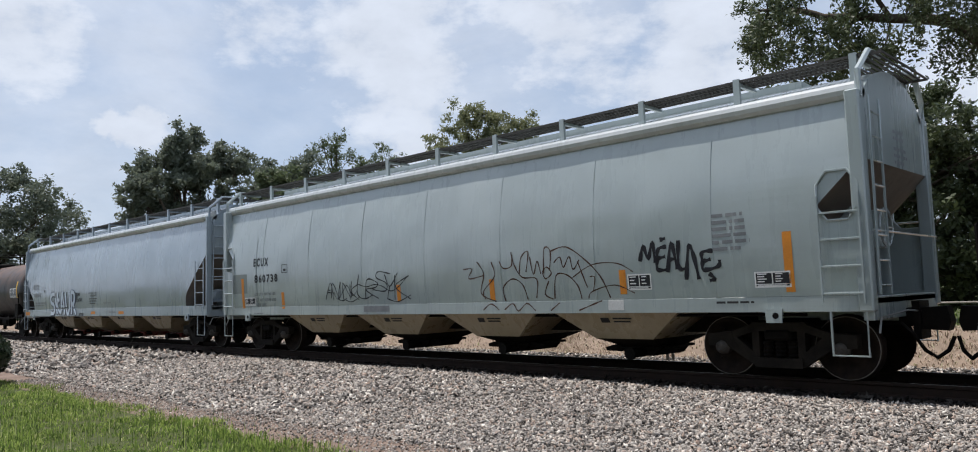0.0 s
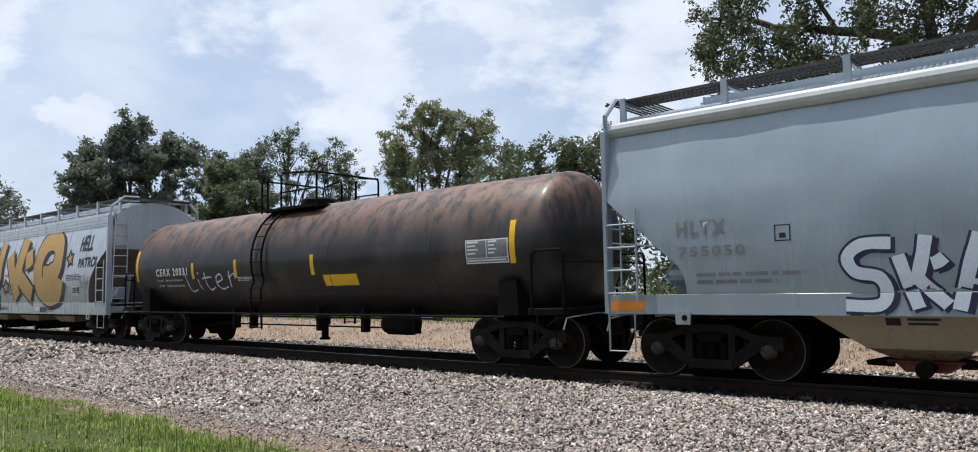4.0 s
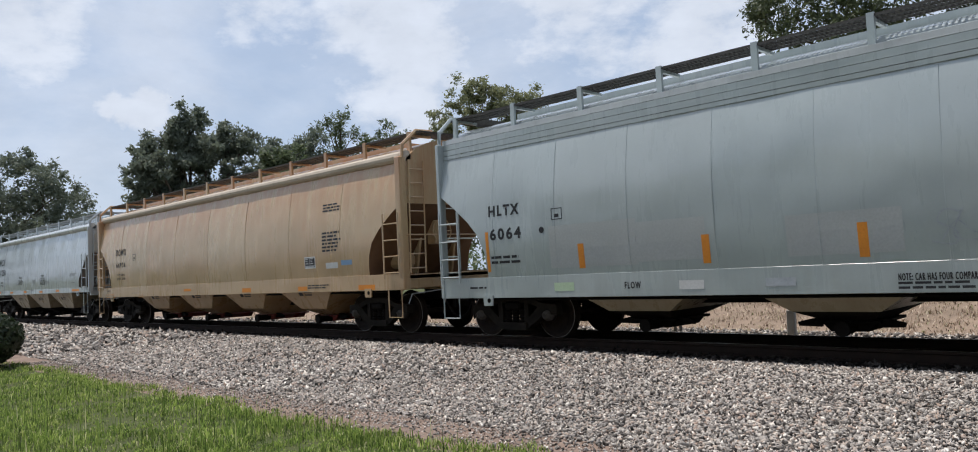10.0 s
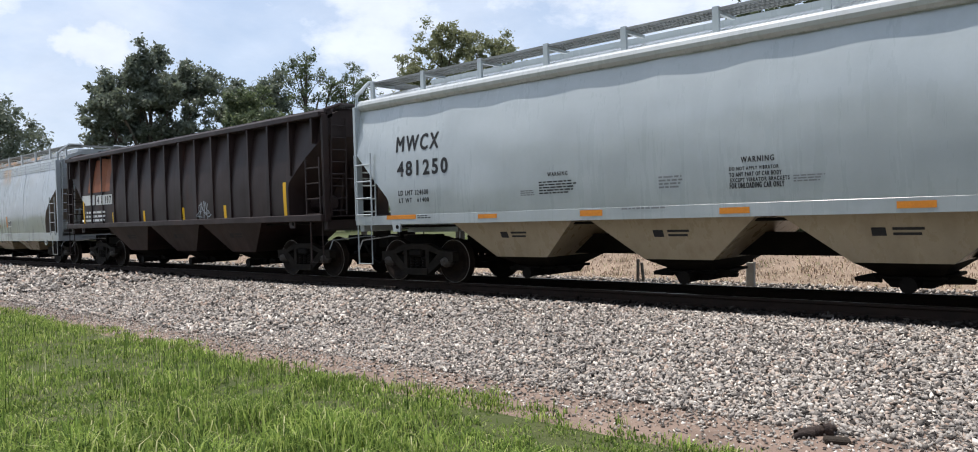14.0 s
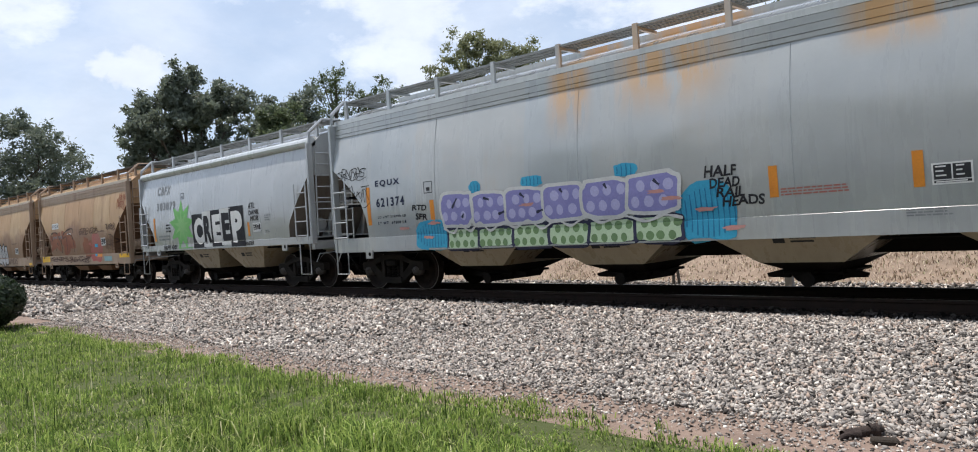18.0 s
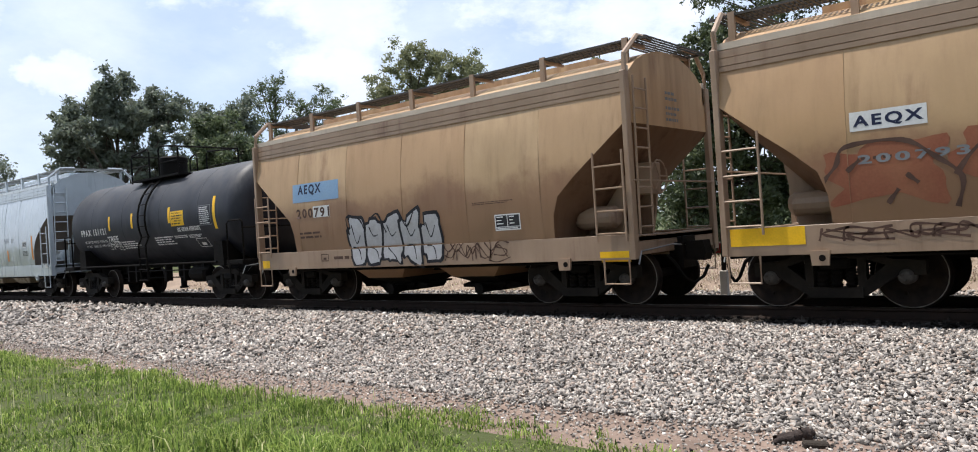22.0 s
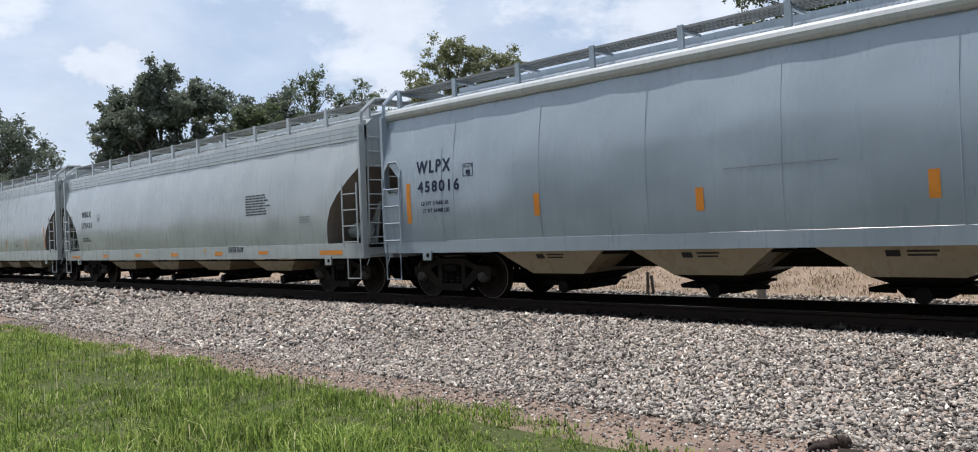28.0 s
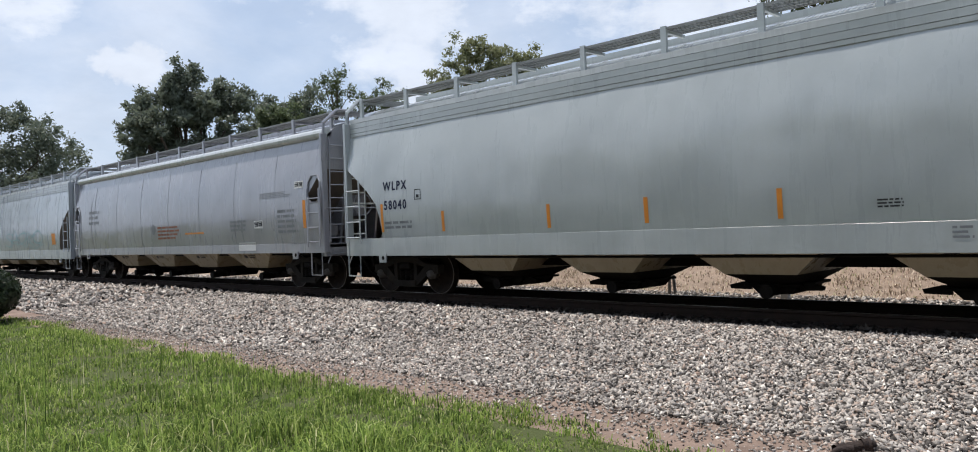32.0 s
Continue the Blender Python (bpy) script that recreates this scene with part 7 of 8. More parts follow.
scrawl("c8", 2.00, 1.49, 2.62, 2.08, "ghost", 4, 0.02, 167)
text("c9", "EQUX", -7.68, 2.38, -6.80, 2.54, "navy")
text("c9", "621374", -7.66, 1.93, -6.67, 2.14, "navy")
text("c9", "LD LMT 218700 LB", -7.64, 1.68, -6.66, 1.73, "navy")
text("c9", "LT WT  67300 LB", -7.65, 1.54, -6.66, 1.60, "navy")
frame_box("c9", -6.00, 2.13, -5.73, 2.38)
strip("c9", -8.02, 1.54, -7.89, 2.41)
strip("c9", -5.84, 1.53, -5.71, 1.98)
scrawl("c9", -9.14, 2.62, -8.06, 2.91, "tagblack", 6, 0.012, 175)
scrawl("c9", -8.83, 1.98, -7.94, 2.50, "tagblack", 5, 0.012, 176)
text("c9", "RTD", -6.42, 1.78, -5.94, 1.90, "tagblack", 3, 0.03, "graffiti_word", 0.15, 0.03)
text("c9", "SFR", -6.32, 1.57, -5.95, 1.71, "tagblack", 3, 0.03, "graffiti_word", 0.15, 0.03)
bubble("c9", -5.37, 0.93, 0.09, 1.36, "mint", "outline", 6, 180, "olive", 2, False, 6.0, 0.075)
bubble("c9", -5.50, 1.38, 0.05, 2.05, "purple", "plate_white", 6, 179, "lavender", 8, False, 4.5, 0.095)
spray("c9", -5.45, 1.24, 0.1, 1.46, ([(0, 60), (5, 10), (9, 80), (14, 20), (19, 90), (24, 15), (30, 75), (36, 30), (42, 80), (48, 10), (54, 70), (60, 20), (66, 80), (72, 30), (80, 70), (88, 20), (94, 60), (100, 30)],), "plate_white", 0.03, 15)
spray("c9", -5.3, 0.95, 0.05, 2.0, ([(3, 78), (6, 96)], [(20, 92), (23, 88)], [(38, 94), (40, 86)], [(56, 95), (57, 88)], [(74, 96), (75, 88)], [(92, 95), (94, 86)], [(8, 58), (9, 66)], [(27, 60), (30, 64)], [(45, 58), (48, 62)]), "outline", 0.03, 15)
for k, (x, z) in enumerate(((-5.75, 1.5), (-5.95, 1.2), (-3.1, 1.72), (-0.35, 1.75), (-0.05, 1.62), (0.5, 1.42), (0.95, 1.12), (-6.75, 1.42))):
    stain("c9", x - 0.16, z - 0.03, x + 0.16, z + 0.03, "pink", 400 + k, 16)
drips("c9", -6.37, 0.94, -5.25, 1.56, "cyan", "cyandark")
drips("c9", 0.00, 0.92, 1.07, 1.80, "cyan", "cyandark")
drips("c9", -4.63, 2.03, -4.30, 2.25, "cyan", "cyandark")
drips("c9", -3.24, 2.04, -2.69, 2.25, "cyan", "cyandark")
drips("c9", -1.13, 2.03, -0.68, 2.27, "cyan", "cyandark")
text("c9", "HALF", 0.52, 1.89, 1.04, 2.06, "tagblack", 3, 0.03, "graffiti_word", 0.15, 0.03)
text("c9", "DEAD", 0.59, 1.72, 1.08, 1.87, "tagblack", 3, 0.03, "graffiti_word", 0.15, 0.03)
text("c9", "RAIL", 0.70, 1.58, 1.16, 1.72, "tagblack", 3, 0.03, "graffiti_word", 0.15, 0.03)
text("c9", "HEADS", 0.79, 1.44, 1.44, 1.60, "tagblack", 3, 0.03, "graffiti_word", 0.15, 0.03)
strip("c9", 1.52, 1.52, 1.65, 1.97)
strip("c9", 3.39, 1.52, 3.52, 1.98)
placard("c9", 3.60, 1.53, 4.05, 1.80, "black", 2)
fine("c9", 1.68, 1.53, 2.64, 1.65, 3, "red", 193)
fine("c9", 3.28, 1.15, 3.82, 1.26, 3, "faded", 194)
text("c10", "CBFX", -3.97, 3.04, -2.95, 3.33, "faded")
text("c10", "303879", -3.96, 2.53, -2.52, 2.80, "faded")
frame_box("c10", -2.15, 2.82, -1.91, 3.01)
fine("c10", -3.92, 1.52, -3.00, 1.73, 2, "faded", 198)
strip("c10", -4.28, 1.52, -4.15, 2.30)
strip("c10", 2.17, 1.49, 2.28, 1.88)
placard("c10", 2.47, 1.60, 2.90, 1.84, "black", 2)
star("c10", -2.95, 1.2, -1.25, 2.75, "leaf", "green", 9, 0.36, 0.0)
block("c10", -1.34, 1.23, -0.53, 2.28, "tagblack", "C", "white")
block("c10", -0.62, 1.25, 0.01, 2.33, "plate_white", "R", "tagblack")
block("c10", -0.07, 1.25, 0.61, 2.34, "tagblack", "E", "white")
block("c10", 0.54, 1.28, 1.21, 2.35, "plate_white", "E", "tagblack")
block("c10", 1.13, 1.22, 1.97, 2.38, "tagblack", "P", "white")
text("c10", "ATL", 2.28, 2.25, 2.65, 2.42, "tagblack", 3, 0.03, "graffiti_word", 0.15, 0.03)
text("c10", "DANK", 2.31, 2.08, 2.87, 2.21, "tagblack", 3, 0.03, "graffiti_word", 0.15, 0.03)
text("c10", "MOB", 2.39, 1.92, 2.80, 2.05, "tagblack", 3, 0.03, "graffiti_word", 0.15, 0.03)
text("c10", "ANDEK", 1.97, 1.24, 2.47, 1.35, "tagblack", 3, 0.03, "graffiti_word", 0.15, 0.03)
text("c10", "HAPPY 420!!", -3.61, 1.22, -2.58, 1.38, "tagblack", 3, 0.03, "graffiti_word", 0.15, 0.03)
fine("c10", 3.14, 1.87, 3.46, 2.06, 3, "faded", 213)
fine("c10", 3.12, 1.55, 3.37, 1.64, 2, "faded", 214)
strip("c10", -2.48, 1.18, -1.45, 1.27, "green")
fine("c10", -3.30, 1.78, -2.87, 2.09, 3, "tagblack", 216)
stain("c11", -3.79, 1.37, -2.27, 2.19, "redbrown", 217)
stain("c11", -2.27, 1.36, -0.72, 2.15, "redbrown", 218)
spray("c11", -3.85, 1.33, -2.2, 2.22, ([(4, 0), (0, 40), (12, 70), (20, 96), (60, 98), (82, 70), (98, 40), (94, 0)], [(20, 60), (30, 76)], [(62, 50), (70, 36)], [(48, 10), (56, 30)]), "tagbrown", 0.035)
spray("c11", -2.3, 1.33, -0.7, 2.3, ([(0, 40), (20, 78), (60, 98), (96, 100), (98, 84)], [(16, 62), (46, 66), (44, 0)], [(60, 82), (90, 70), (99, 36), (98, 0)]), "tagbrown", 0.035)
spray("c11", -1.45, 2.05, -0.95, 2.15, ([(0, 40), (50, 70), (100, 40)],), "white", 0.02)
stain("c11", 0.40, 1.13, 1.36, 1.88, "redbrown", 220)
stain("c11", 1.18, 0.93, 2.49, 1.86, "red", 221)
strip("c11", 1.66, 1.12, 1.93, 1.25, "cyan")
strip("c11", 1.75, 1.48, 2.06, 1.60, "cyan")
strip("c11", 1.84, 1.09, 2.42, 1.23, "orange")
strip("c11", 4.19, 1.03, 5.23, 1.17, "yellow")
strip("c11", -5.16, 0.94, -4.11, 1.19, "yellow")
placard("c11", 2.46, 1.52, 2.95, 1.82, "black", 2)
scrawl("c11", 0.07, 2.02, 1.09, 2.29, "tagbrown", 5, 0.016, 228)
scrawl("c11", 1.19, 2.02, 2.18, 2.29, "tagbrown", 6, 0.016, 229)
scrawl("c11", 3.11, 2.08, 4.02, 2.33, "tagbrown", 6, 0.016, 230)
scrawl("c11", 3.03, 1.35, 3.83, 1.94, "tagbrown", 5, 0.014, 231)
scrawl("c11", 4.29, 2.81, 5.06, 3.45, "redbrown", 6, 0.02, 232)
scrawl("c11", -3.84, 0.96, -1.44, 1.16, "tagbrown", 9, 0.02, 233)
scrawl("c11", -1.33, 0.90, 1.03, 1.14, "tagbrown", 10, 0.024, 234)
strip("c11", 2.62, 0.92, 3.42, 1.1, "tagteal")
fine("c11", 2.16, 2.05, 3.00, 2.11, 2, "tagbrown", 236)
strip("c12", -3.62, 2.32, -1.97, 2.74, "plate_blue")
text("c12", "AEQX", -3.42, 2.46, -2.58, 2.71, "navy")
strip("c12", -2.89, 1.95, -2.30, 2.20, "plate_white")
text("c12", "200791", -3.50, 1.95, -2.31, 2.17, "tagbrown")
fine("c12", -3.44, 1.48, -2.56, 1.66, 2, "tagbrown", 241)
fine("c12", -2.30, 0.97, -1.52, 1.09, 1, "tagbrown", 242)
frame_box("c12", -2.75, 0.96, -2.49, 1.12, "tagbrown")
bubble("c12", -1.74, 0.87, 1.04, 1.84, "silver", "tagblack", 5, 244, None, 2, True, 3.6, 0.05, 0.45)
spray("c12", -1.74, 0.9, 1.04, 1.9, ([(2, 60), (0, 98), (14, 94), (20, 70)], [(28, 90), (36, 100), (44, 60)], [(60, 96), (66, 70), (74, 98)]), "tagblack", 0.025, 9)
scrawl("c12", 1.05, 0.85, 2.60, 1.24, "tagbrown", 7, 0.016, 245)
placard("c12", 2.38, 1.39, 2.96, 1.68, "black", 2)
strip("c12", 4.53, 0.77, 5.07, 0.94, "yellow")
strip("c12", -5.25, 0.84, -4.75, 1.02, "yellow")
fine("c12", 1.87, 1.88, 2.88, 1.94, 2, "tagbrown", 249)
strip("c11", -3.45, 2.37, -2.56, 2.62, "plate_white")
text("c11", "AEQX", -3.41, 2.40, -2.60, 2.57, "navy")
text("c11", "200793", -3.38, 1.94, -2.13, 2.06, "faded")
fine("c11", -3.34, 1.98, -2.88, 2.05, 1, "tagbrown", 253)
text("t13", "FPAX 151121", -4.17, 2.07, -2.33, 2.28, "white")
text("t13", "LD LMT 201400 LB  91350 KG", -4.09, 1.83, -2.42, 1.91, "white")
text("t13", "LT WT   61600 LB  27950 KG", -4.09, 1.69, -2.44, 1.76, "white")
strip("t13", -5.08, 1.98, -4.95, 2.86, "yellow")
strip("t13", -2.10, 2.18, -1.99, 2.62, "yellow")
strip("t13", -0.56, 2.18, -0.44, 2.63, "yellow")
strip("t13", 1.73, 2.21, 1.86, 2.66, "yellow")
strip("t13", 1.88, 2.11, 2.60, 2.53, "yellow", 1, "placard")
fine("t13", 1.93, 2.14, 2.54, 2.51, 5, "black", 262)
text("t13", "50% SODIUM HYDROXIDE", 2.16, 1.94, 3.39, 2.06, "white")
text("t13", "TREE", -2.35, 1.80, -1.60, 2.00, "white", 3, 0.02, "graffiti_word", 0.25, 0.03)
scrawl("t13", -2.45, 1.56, -1.50, 1.80, "white", 5, 0.012, 263)
fine("t13", -1.48, 1.56, -0.36, 1.82, 4, "white", 264)
fine("t13", 0.68, 1.59, 1.79, 1.86, 4, "white", 265)
fine("t13", 1.85, 1.76, 2.62, 1.85, 2, "white", 266)
fine("t13", 2.66, 1.74, 3.39, 1.84, 3, "white", 267)
frame_box("t13", 2.93, 1.47, 3.48, 1.72, "white")
frame_box("t13", 3.42, 2.05, 4.03, 2.59, "faded")
fine("t13", 3.46, 2.08, 3.99, 2.56, 9, "plate_white", 269)
star("t13", 3.65, 1.27, 3.94, 1.63, "plate_white", None, 4, 0.75, 0.0)
strip("t13", 4.14, 1.93, 4.27, 2.80, "yellow")
text("c14", "UTCX", -7.01, 2.06, -6.49, 2.27)
text("c14", "51142", -7.00, 1.76, -6.43, 1.97)
fine("c14", -7.06, 1.46, -6.27, 1.68, 3, "faded", 274)
frame_box("c14", -5.31, 2.05, -5.04, 2.28)
strip("c14", -7.22, 1.41, -7.12, 2.0)
strip("c14", -5.18, 1.41, -5.05, 1.84)
strip("c14", -2.70, 1.40, -2.57, 1.86)
strip("c14", -0.21, 1.40, -0.08, 1.87)
disc("c14", -3.76, 1.10, 0.11, "rustpatch")
disc("c14", -0.23, 1.10, 0.14, "rustpatch")
spray("c14", -6.2, 1.28, -4.25, 1.85, ([(0, 4), (2, 90), (24, 40), (28, 6), (6, 4)], [(30, 70), (46, 10), (50, 78), (62, 12), (66, 84)], [(72, 88), (78, 50), (96, 92)], [(78, 50), (86, 4)]), "slate", 0.03)
spray("c14", -6.2, 0.92, -4.4, 1.18, ([(0, 80), (10, 20), (22, 70), (30, 10)], [(38, 70), (46, 10), (60, 80)], [(70, 10), (80, 80), (98, 30)]), "slate", 0.026)
spray("c14", -3.02, 1.22, -2.12, 2.12, ([(10, 60), (0, 36), (12, 8), (26, 0)], [(36, 92), (62, 96), (90, 78), (96, 62)], [(34, 30), (36, 60), (56, 70), (66, 40), (56, 10), (38, 16), (34, 30)], [(90, 74), (80, 40), (86, 8)], [(20, 96), (34, 100), (60, 88)]), "slate", 0.024)
spray("c14", -1.72, 1.2, -0.45, 2.1, ([(46, 100), (28, 92), (8, 96), (12, 60), (6, 24), (26, 12), (30, 0)], [(30, 60), (52, 72), (80, 44), (92, 8)], [(60, 60), (96, 76)], [(92, 74), (78, 20), (98, 2)], [(10, 24), (30, 20)]), "slate", 0.022)
spray("c14", -2.95, 0.90, -0.6, 1.2, ([(0, 90), (16, 84), (8, 20)], [(20, 86), (14, 10)], [(30, 80), (20, 12)], [(44, 12), (50, 90), (58, 20), (66, 86), (70, 10)], [(50, 80), (64, 82)], [(76, 90), (70, 20), (92, 60)]), "slate", 0.045)
scrawl("c14", 0.79, 1.44, 1.69, 1.83, "faded", 5, 0.014, 285)
fine("c14", -3.49, 2.05, -2.61, 2.25, 2, "black", 286)
fine("c14", -0.68, 2.07, -0.10, 2.29, 5, "faded", 287)
fine("c14", -3.52, 1.69, -2.68, 1.82, 2, "faded", 288)
strip("c14", -6.96, 1.03, -6.54, 1.19, "plate_blue")
fine("c14", -7.02, 2.40, -6.17, 2.41, 1, "faded", 290)
strip("c14", 6.94, 1.43, 7.07, 2.29)
strip("c14", 4.45, 1.42, 4.58, 1.84)
strip("c14", 2.03, 1.40, 2.16, 1.83)
placard("c14", 6.06, 1.88, 6.45, 2.11, "black", 2)
fine("c14", 6.05, 1.58, 6.61, 1.78, 4, "black", 295)
fine("c14", 4.23, 2.12, 4.75, 2.29, 3, "faded", 296)
fine("c14", 4.96, 2.12, 5.26, 2.27, 3, "faded", 297)
strip("c14", 8.01, 1.10, 8.36, 1.24, "plate_white")
strip("c15", -4.49, 1.61, -4.36, 2.01)
text("c15", "WLPX", -7.58, 2.60, -6.61, 2.85, "navy")
text("c15", "458016", -7.55, 2.20, -6.35, 2.44, "navy")
text("c15", "LD LMT 219600 LBS", -7.45, 1.94, -6.67, 2.02, "navy")
text("c15", "LT WT 66400 LBS", -7.42, 1.79, -6.65, 1.87, "navy")
frame_box("c15", -6.25, 2.45, -5.98, 2.70, "navy")
text("c15", "PLATE", -6.21, 2.62, -6.00, 2.67, "navy")
text("c15", "C", -6.17, 2.47, -6.05, 2.57, "navy")
strip("c15", -7.91, 1.59, -7.78, 2.42)
fine("c15", 5.88, 1.97, 7.31, 2.21, 4, "faded", 308)
strip("c15", 7.76, 1.63, 7.89, 2.37)
strip("c15", 4.90, 1.54, 5.03, 1.92)
strip("c15", 1.81, 1.56, 1.94, 1.92)
strip("c15", -1.33, 1.55, -1.20, 1.90)
placard("c15", 6.03, 1.62, 6.55, 1.72, "black", 1)
fine("c15", -0.87, 2.13, 1.07, 2.16, 1, "faded", 314)
text("c16", "MBKX", -7.36, 2.45, -6.55, 2.65)
text("c16", "175421", -7.42, 2.04, -6.47, 2.25)
fine("c16", -7.39, 1.54, -6.55, 1.72, 2, "black", 317)
frame_box("c16", -5.97, 2.26, -5.75, 2.50)
strip("c16", -8.62, 0.95, -7.79, 1.03)
strip("c16", -5.63, 0.97, -5.19, 1.06)
strip("c16", -2.94, 0.97, -2.49, 1.07)
strip("c16", -0.32, 0.97, 0.14, 1.07)
strip("c16", 2.43, 0.98, 2.88, 1.08)
star("c16", -2.13, 1.05, -1.93, 1.19, "yellow", None, 4, 0.75, 0.0)
star("c16", 1.77, 1.04, 1.95, 1.21, "yellow", None, 4, 0.75, 0.0)
fine("c16", 4.28, 2.01, 5.60, 2.57, 8, "black", 326)
fine("c16", 6.79, 1.73, 7.30, 1.92, 3, "faded", 327)
text("c16", "CENTER FLOW", 3.21, 1.06, 4.01, 1.20, "navy")
strip("c16", 7.53, 0.96, 8.43, 1.06)
strip("c16", 4.78, 0.99, 5.23, 1.08)
text("c17", "WLPX", -7.00, 2.34, -6.19, 2.53, "navy")
text("c17", "58040", -6.98, 1.91, -6.20, 2.12, "navy")
fine("c17", -6.99, 1.47, -5.97, 1.68, 2, "faded", 333)
frame_box("c17", -5.93, 2.09, -5.72, 2.31)
strip("c17", -5.10, 1.39, -5.02, 1.81)
strip("c17", -2.27, 1.38, -2.19, 1.81)
strip("c17", -0.22, 1.40, -0.14, 1.82)
strip("c17", 1.99, 1.39, 2.07, 1.82)
strip("c17", -7.11, 1.42, -7.03, 2.05)
fine("c17", 3.32, 1.48, 3.64, 1.61, 3, "black", 340)
fine("c17", 4.16, 1.06, 4.43, 1.24, 3, "faded", 341)
strip("c17", 7.01, 1.39, 7.10, 2.25)
strip("c17", 4.69, 1.38, 4.77, 1.81)
fine("c17", 6.05, 1.42, 6.61, 1.57, 2, "faded", 344)
fine("c18", 5.94, 2.44, 7.59, 2.61, 4, "faded", 345)
placard("c18", 7.71, 2.63, 8.11, 2.81, "black", 1)
strip("c18", 8.10, 1.61, 8.23, 2.31)
fine("c18", 4.22, 1.59, 5.36, 1.95, 3, "faded", 348)
fine("c18", 6.85, 1.48, 7.85, 2.15, 5, "faded", 349)
strip("c18", 1.21, 1.59, 2.52, 1.64, "orange")
placard("c18", 5.60, 1.66, 6.07, 1.87, "black", 1)
disc("c18", -1.20, 1.81, 0.17, "faded")
fine("c18", -0.87, 1.45, 0.86, 1.92, 4, "redbrown", 353)
strip("c18", 4.63, 1.05, 5.59, 1.28, "plate_white")
fine("c18", -7.34, 2.12, -6.06, 2.73, 3, "faded", 355)
scrawl("c19", -0.55, 1.35, 4.77, 2.20, "tagteal", 6, 0.03, 356)
strip("c19", 6.37, 1.45, 6.85, 1.93)

# ---- loose ground cover ----


def island_mat(name, stops, rough=0.9, translucent=0.0, patch=0.35, swing=0.2):
    """A colour of its own for every loose piece in one mesh."""
    m = bpy.data.materials.new(name)
    m.use_nodes = True
    g = Nodes(m.node_tree)
    out = g.add("ShaderNodeOutputMaterial")
    b = g.add("ShaderNodeBsdfPrincipled", Roughness=rough)
    b.inputs["Specular IOR Level"].default_value = 0.08
    geo = g.add("ShaderNodeNewGeometry")
    ramp = g.add("ShaderNodeValToRGB")
    el = ramp.color_ramp.elements
    while len(el) < len(stops):
        el.new(0.5)
    for e, (p, c) in zip(el, stops):
        e.position, e.color = p, rgba(c)
    g.link(geo.outputs["Random Per Island"], ramp.inputs[0])
    n = g.add("ShaderNodeTexNoise", Scale=patch, Detail=4.0)
    co = g.add("ShaderNodeTexCoord")
    g.link(co.outputs["Object"], n.inputs["Vector"])
    hsv = g.add("ShaderNodeHueSaturation")
    v = g.add("ShaderNodeMapRange")
    v.inputs["From Min"].default_value, v.inputs["From Max"].default_value = 0.08, 0.7
    v.inputs["To Min"].default_value, v.inputs["To Max"].default_value = 1 - swing, 1 + swing
    g.link(n.outputs["Fac"], v.inputs["Value"])
    g.link(v.outputs[0], hsv.inputs["Value"])
    g.link(ramp.outputs[0], hsv.inputs["Color"])
    g.link(hsv.outputs[0], b.inputs["Base Color"])
    if translucent:
        tr = g.add("ShaderNodeBsdfTranslucent")
        g.link(hsv.outputs[0], tr.inputs["Color"])
        ms = g.add("ShaderNodeMixShader", Fac=translucent)
        g.link(b.outputs[0], ms.inputs[1])
        g.link(tr.outputs[0], ms.inputs[2])
        g.link(ms.outputs[0], out.inputs[0])
    else:
        g.link(b.outputs[0], out.inputs[0])
    return m


STONES = island_mat("grey_and_pinkish_crushed_stone", [(0.0, (0.035, 0.031, 0.029)), (0.16, (0.10, 0.090, 0.082)), (0.42, (0.27, 0.245, 0.225)), (0.7, (0.41, 0.375, 0.34)), (0.85, (0.31, 0.23, 0.185)), (1.0, (0.70, 0.66, 0.60))])
# the train's shade is put into these stones' colour along with the oil
TRACK_DARK = island_mat("oil_and_shade_dark_stone", [(0.0, (0.006, 0.005, 0.0045)), (0.6, (0.022, 0.019, 0.017)), (1.0, (0.08, 0.07, 0.062))])
BLADES = island_mat("lawn_grass_blades", [(0.0, (0.036, 0.064, 0.016)), (0.35, (0.120, 0.182, 0.042)), (0.7, (0.235, 0.318, 0.072)), (0.94, (0.37, 0.43, 0.13)), (1.0, (0.60, 0.56, 0.34))], 0.6, 0.45, 1.6, 0.42)
STRAW = island_mat("dry_straw_stems", [(0.0, (0.08, 0.055, 0.042)), (0.4, (0.29, 0.215, 0.16)), (0.8, (0.56, 0.47, 0.37)), (1.0, (0.15, 0.16, 0.06))], 0.8, 0.2)


def fast_mesh(name, verts, faces):
    """A mesh from arrays; all faces have the same number of corners."""
    me = bpy.data.meshes.new(name)
    n, k = faces.shape
    me.vertices.add(len(verts))
    me.vertices.foreach_set("co", verts.astype(np.float32).ravel())
    me.loops.add(n * k)
    me.loops.foreach_set("vertex_index", faces.astype(np.int32).ravel())
    me.polygons.add(n)
    me.polygons.foreach_set("loop_start", np.arange(n, dtype=np.int32) * k)
    me.update(calc_edges=True)
    return me


def height(x, y):
    return np.array([ground_z(a, b) for a, b in zip(x, y)])


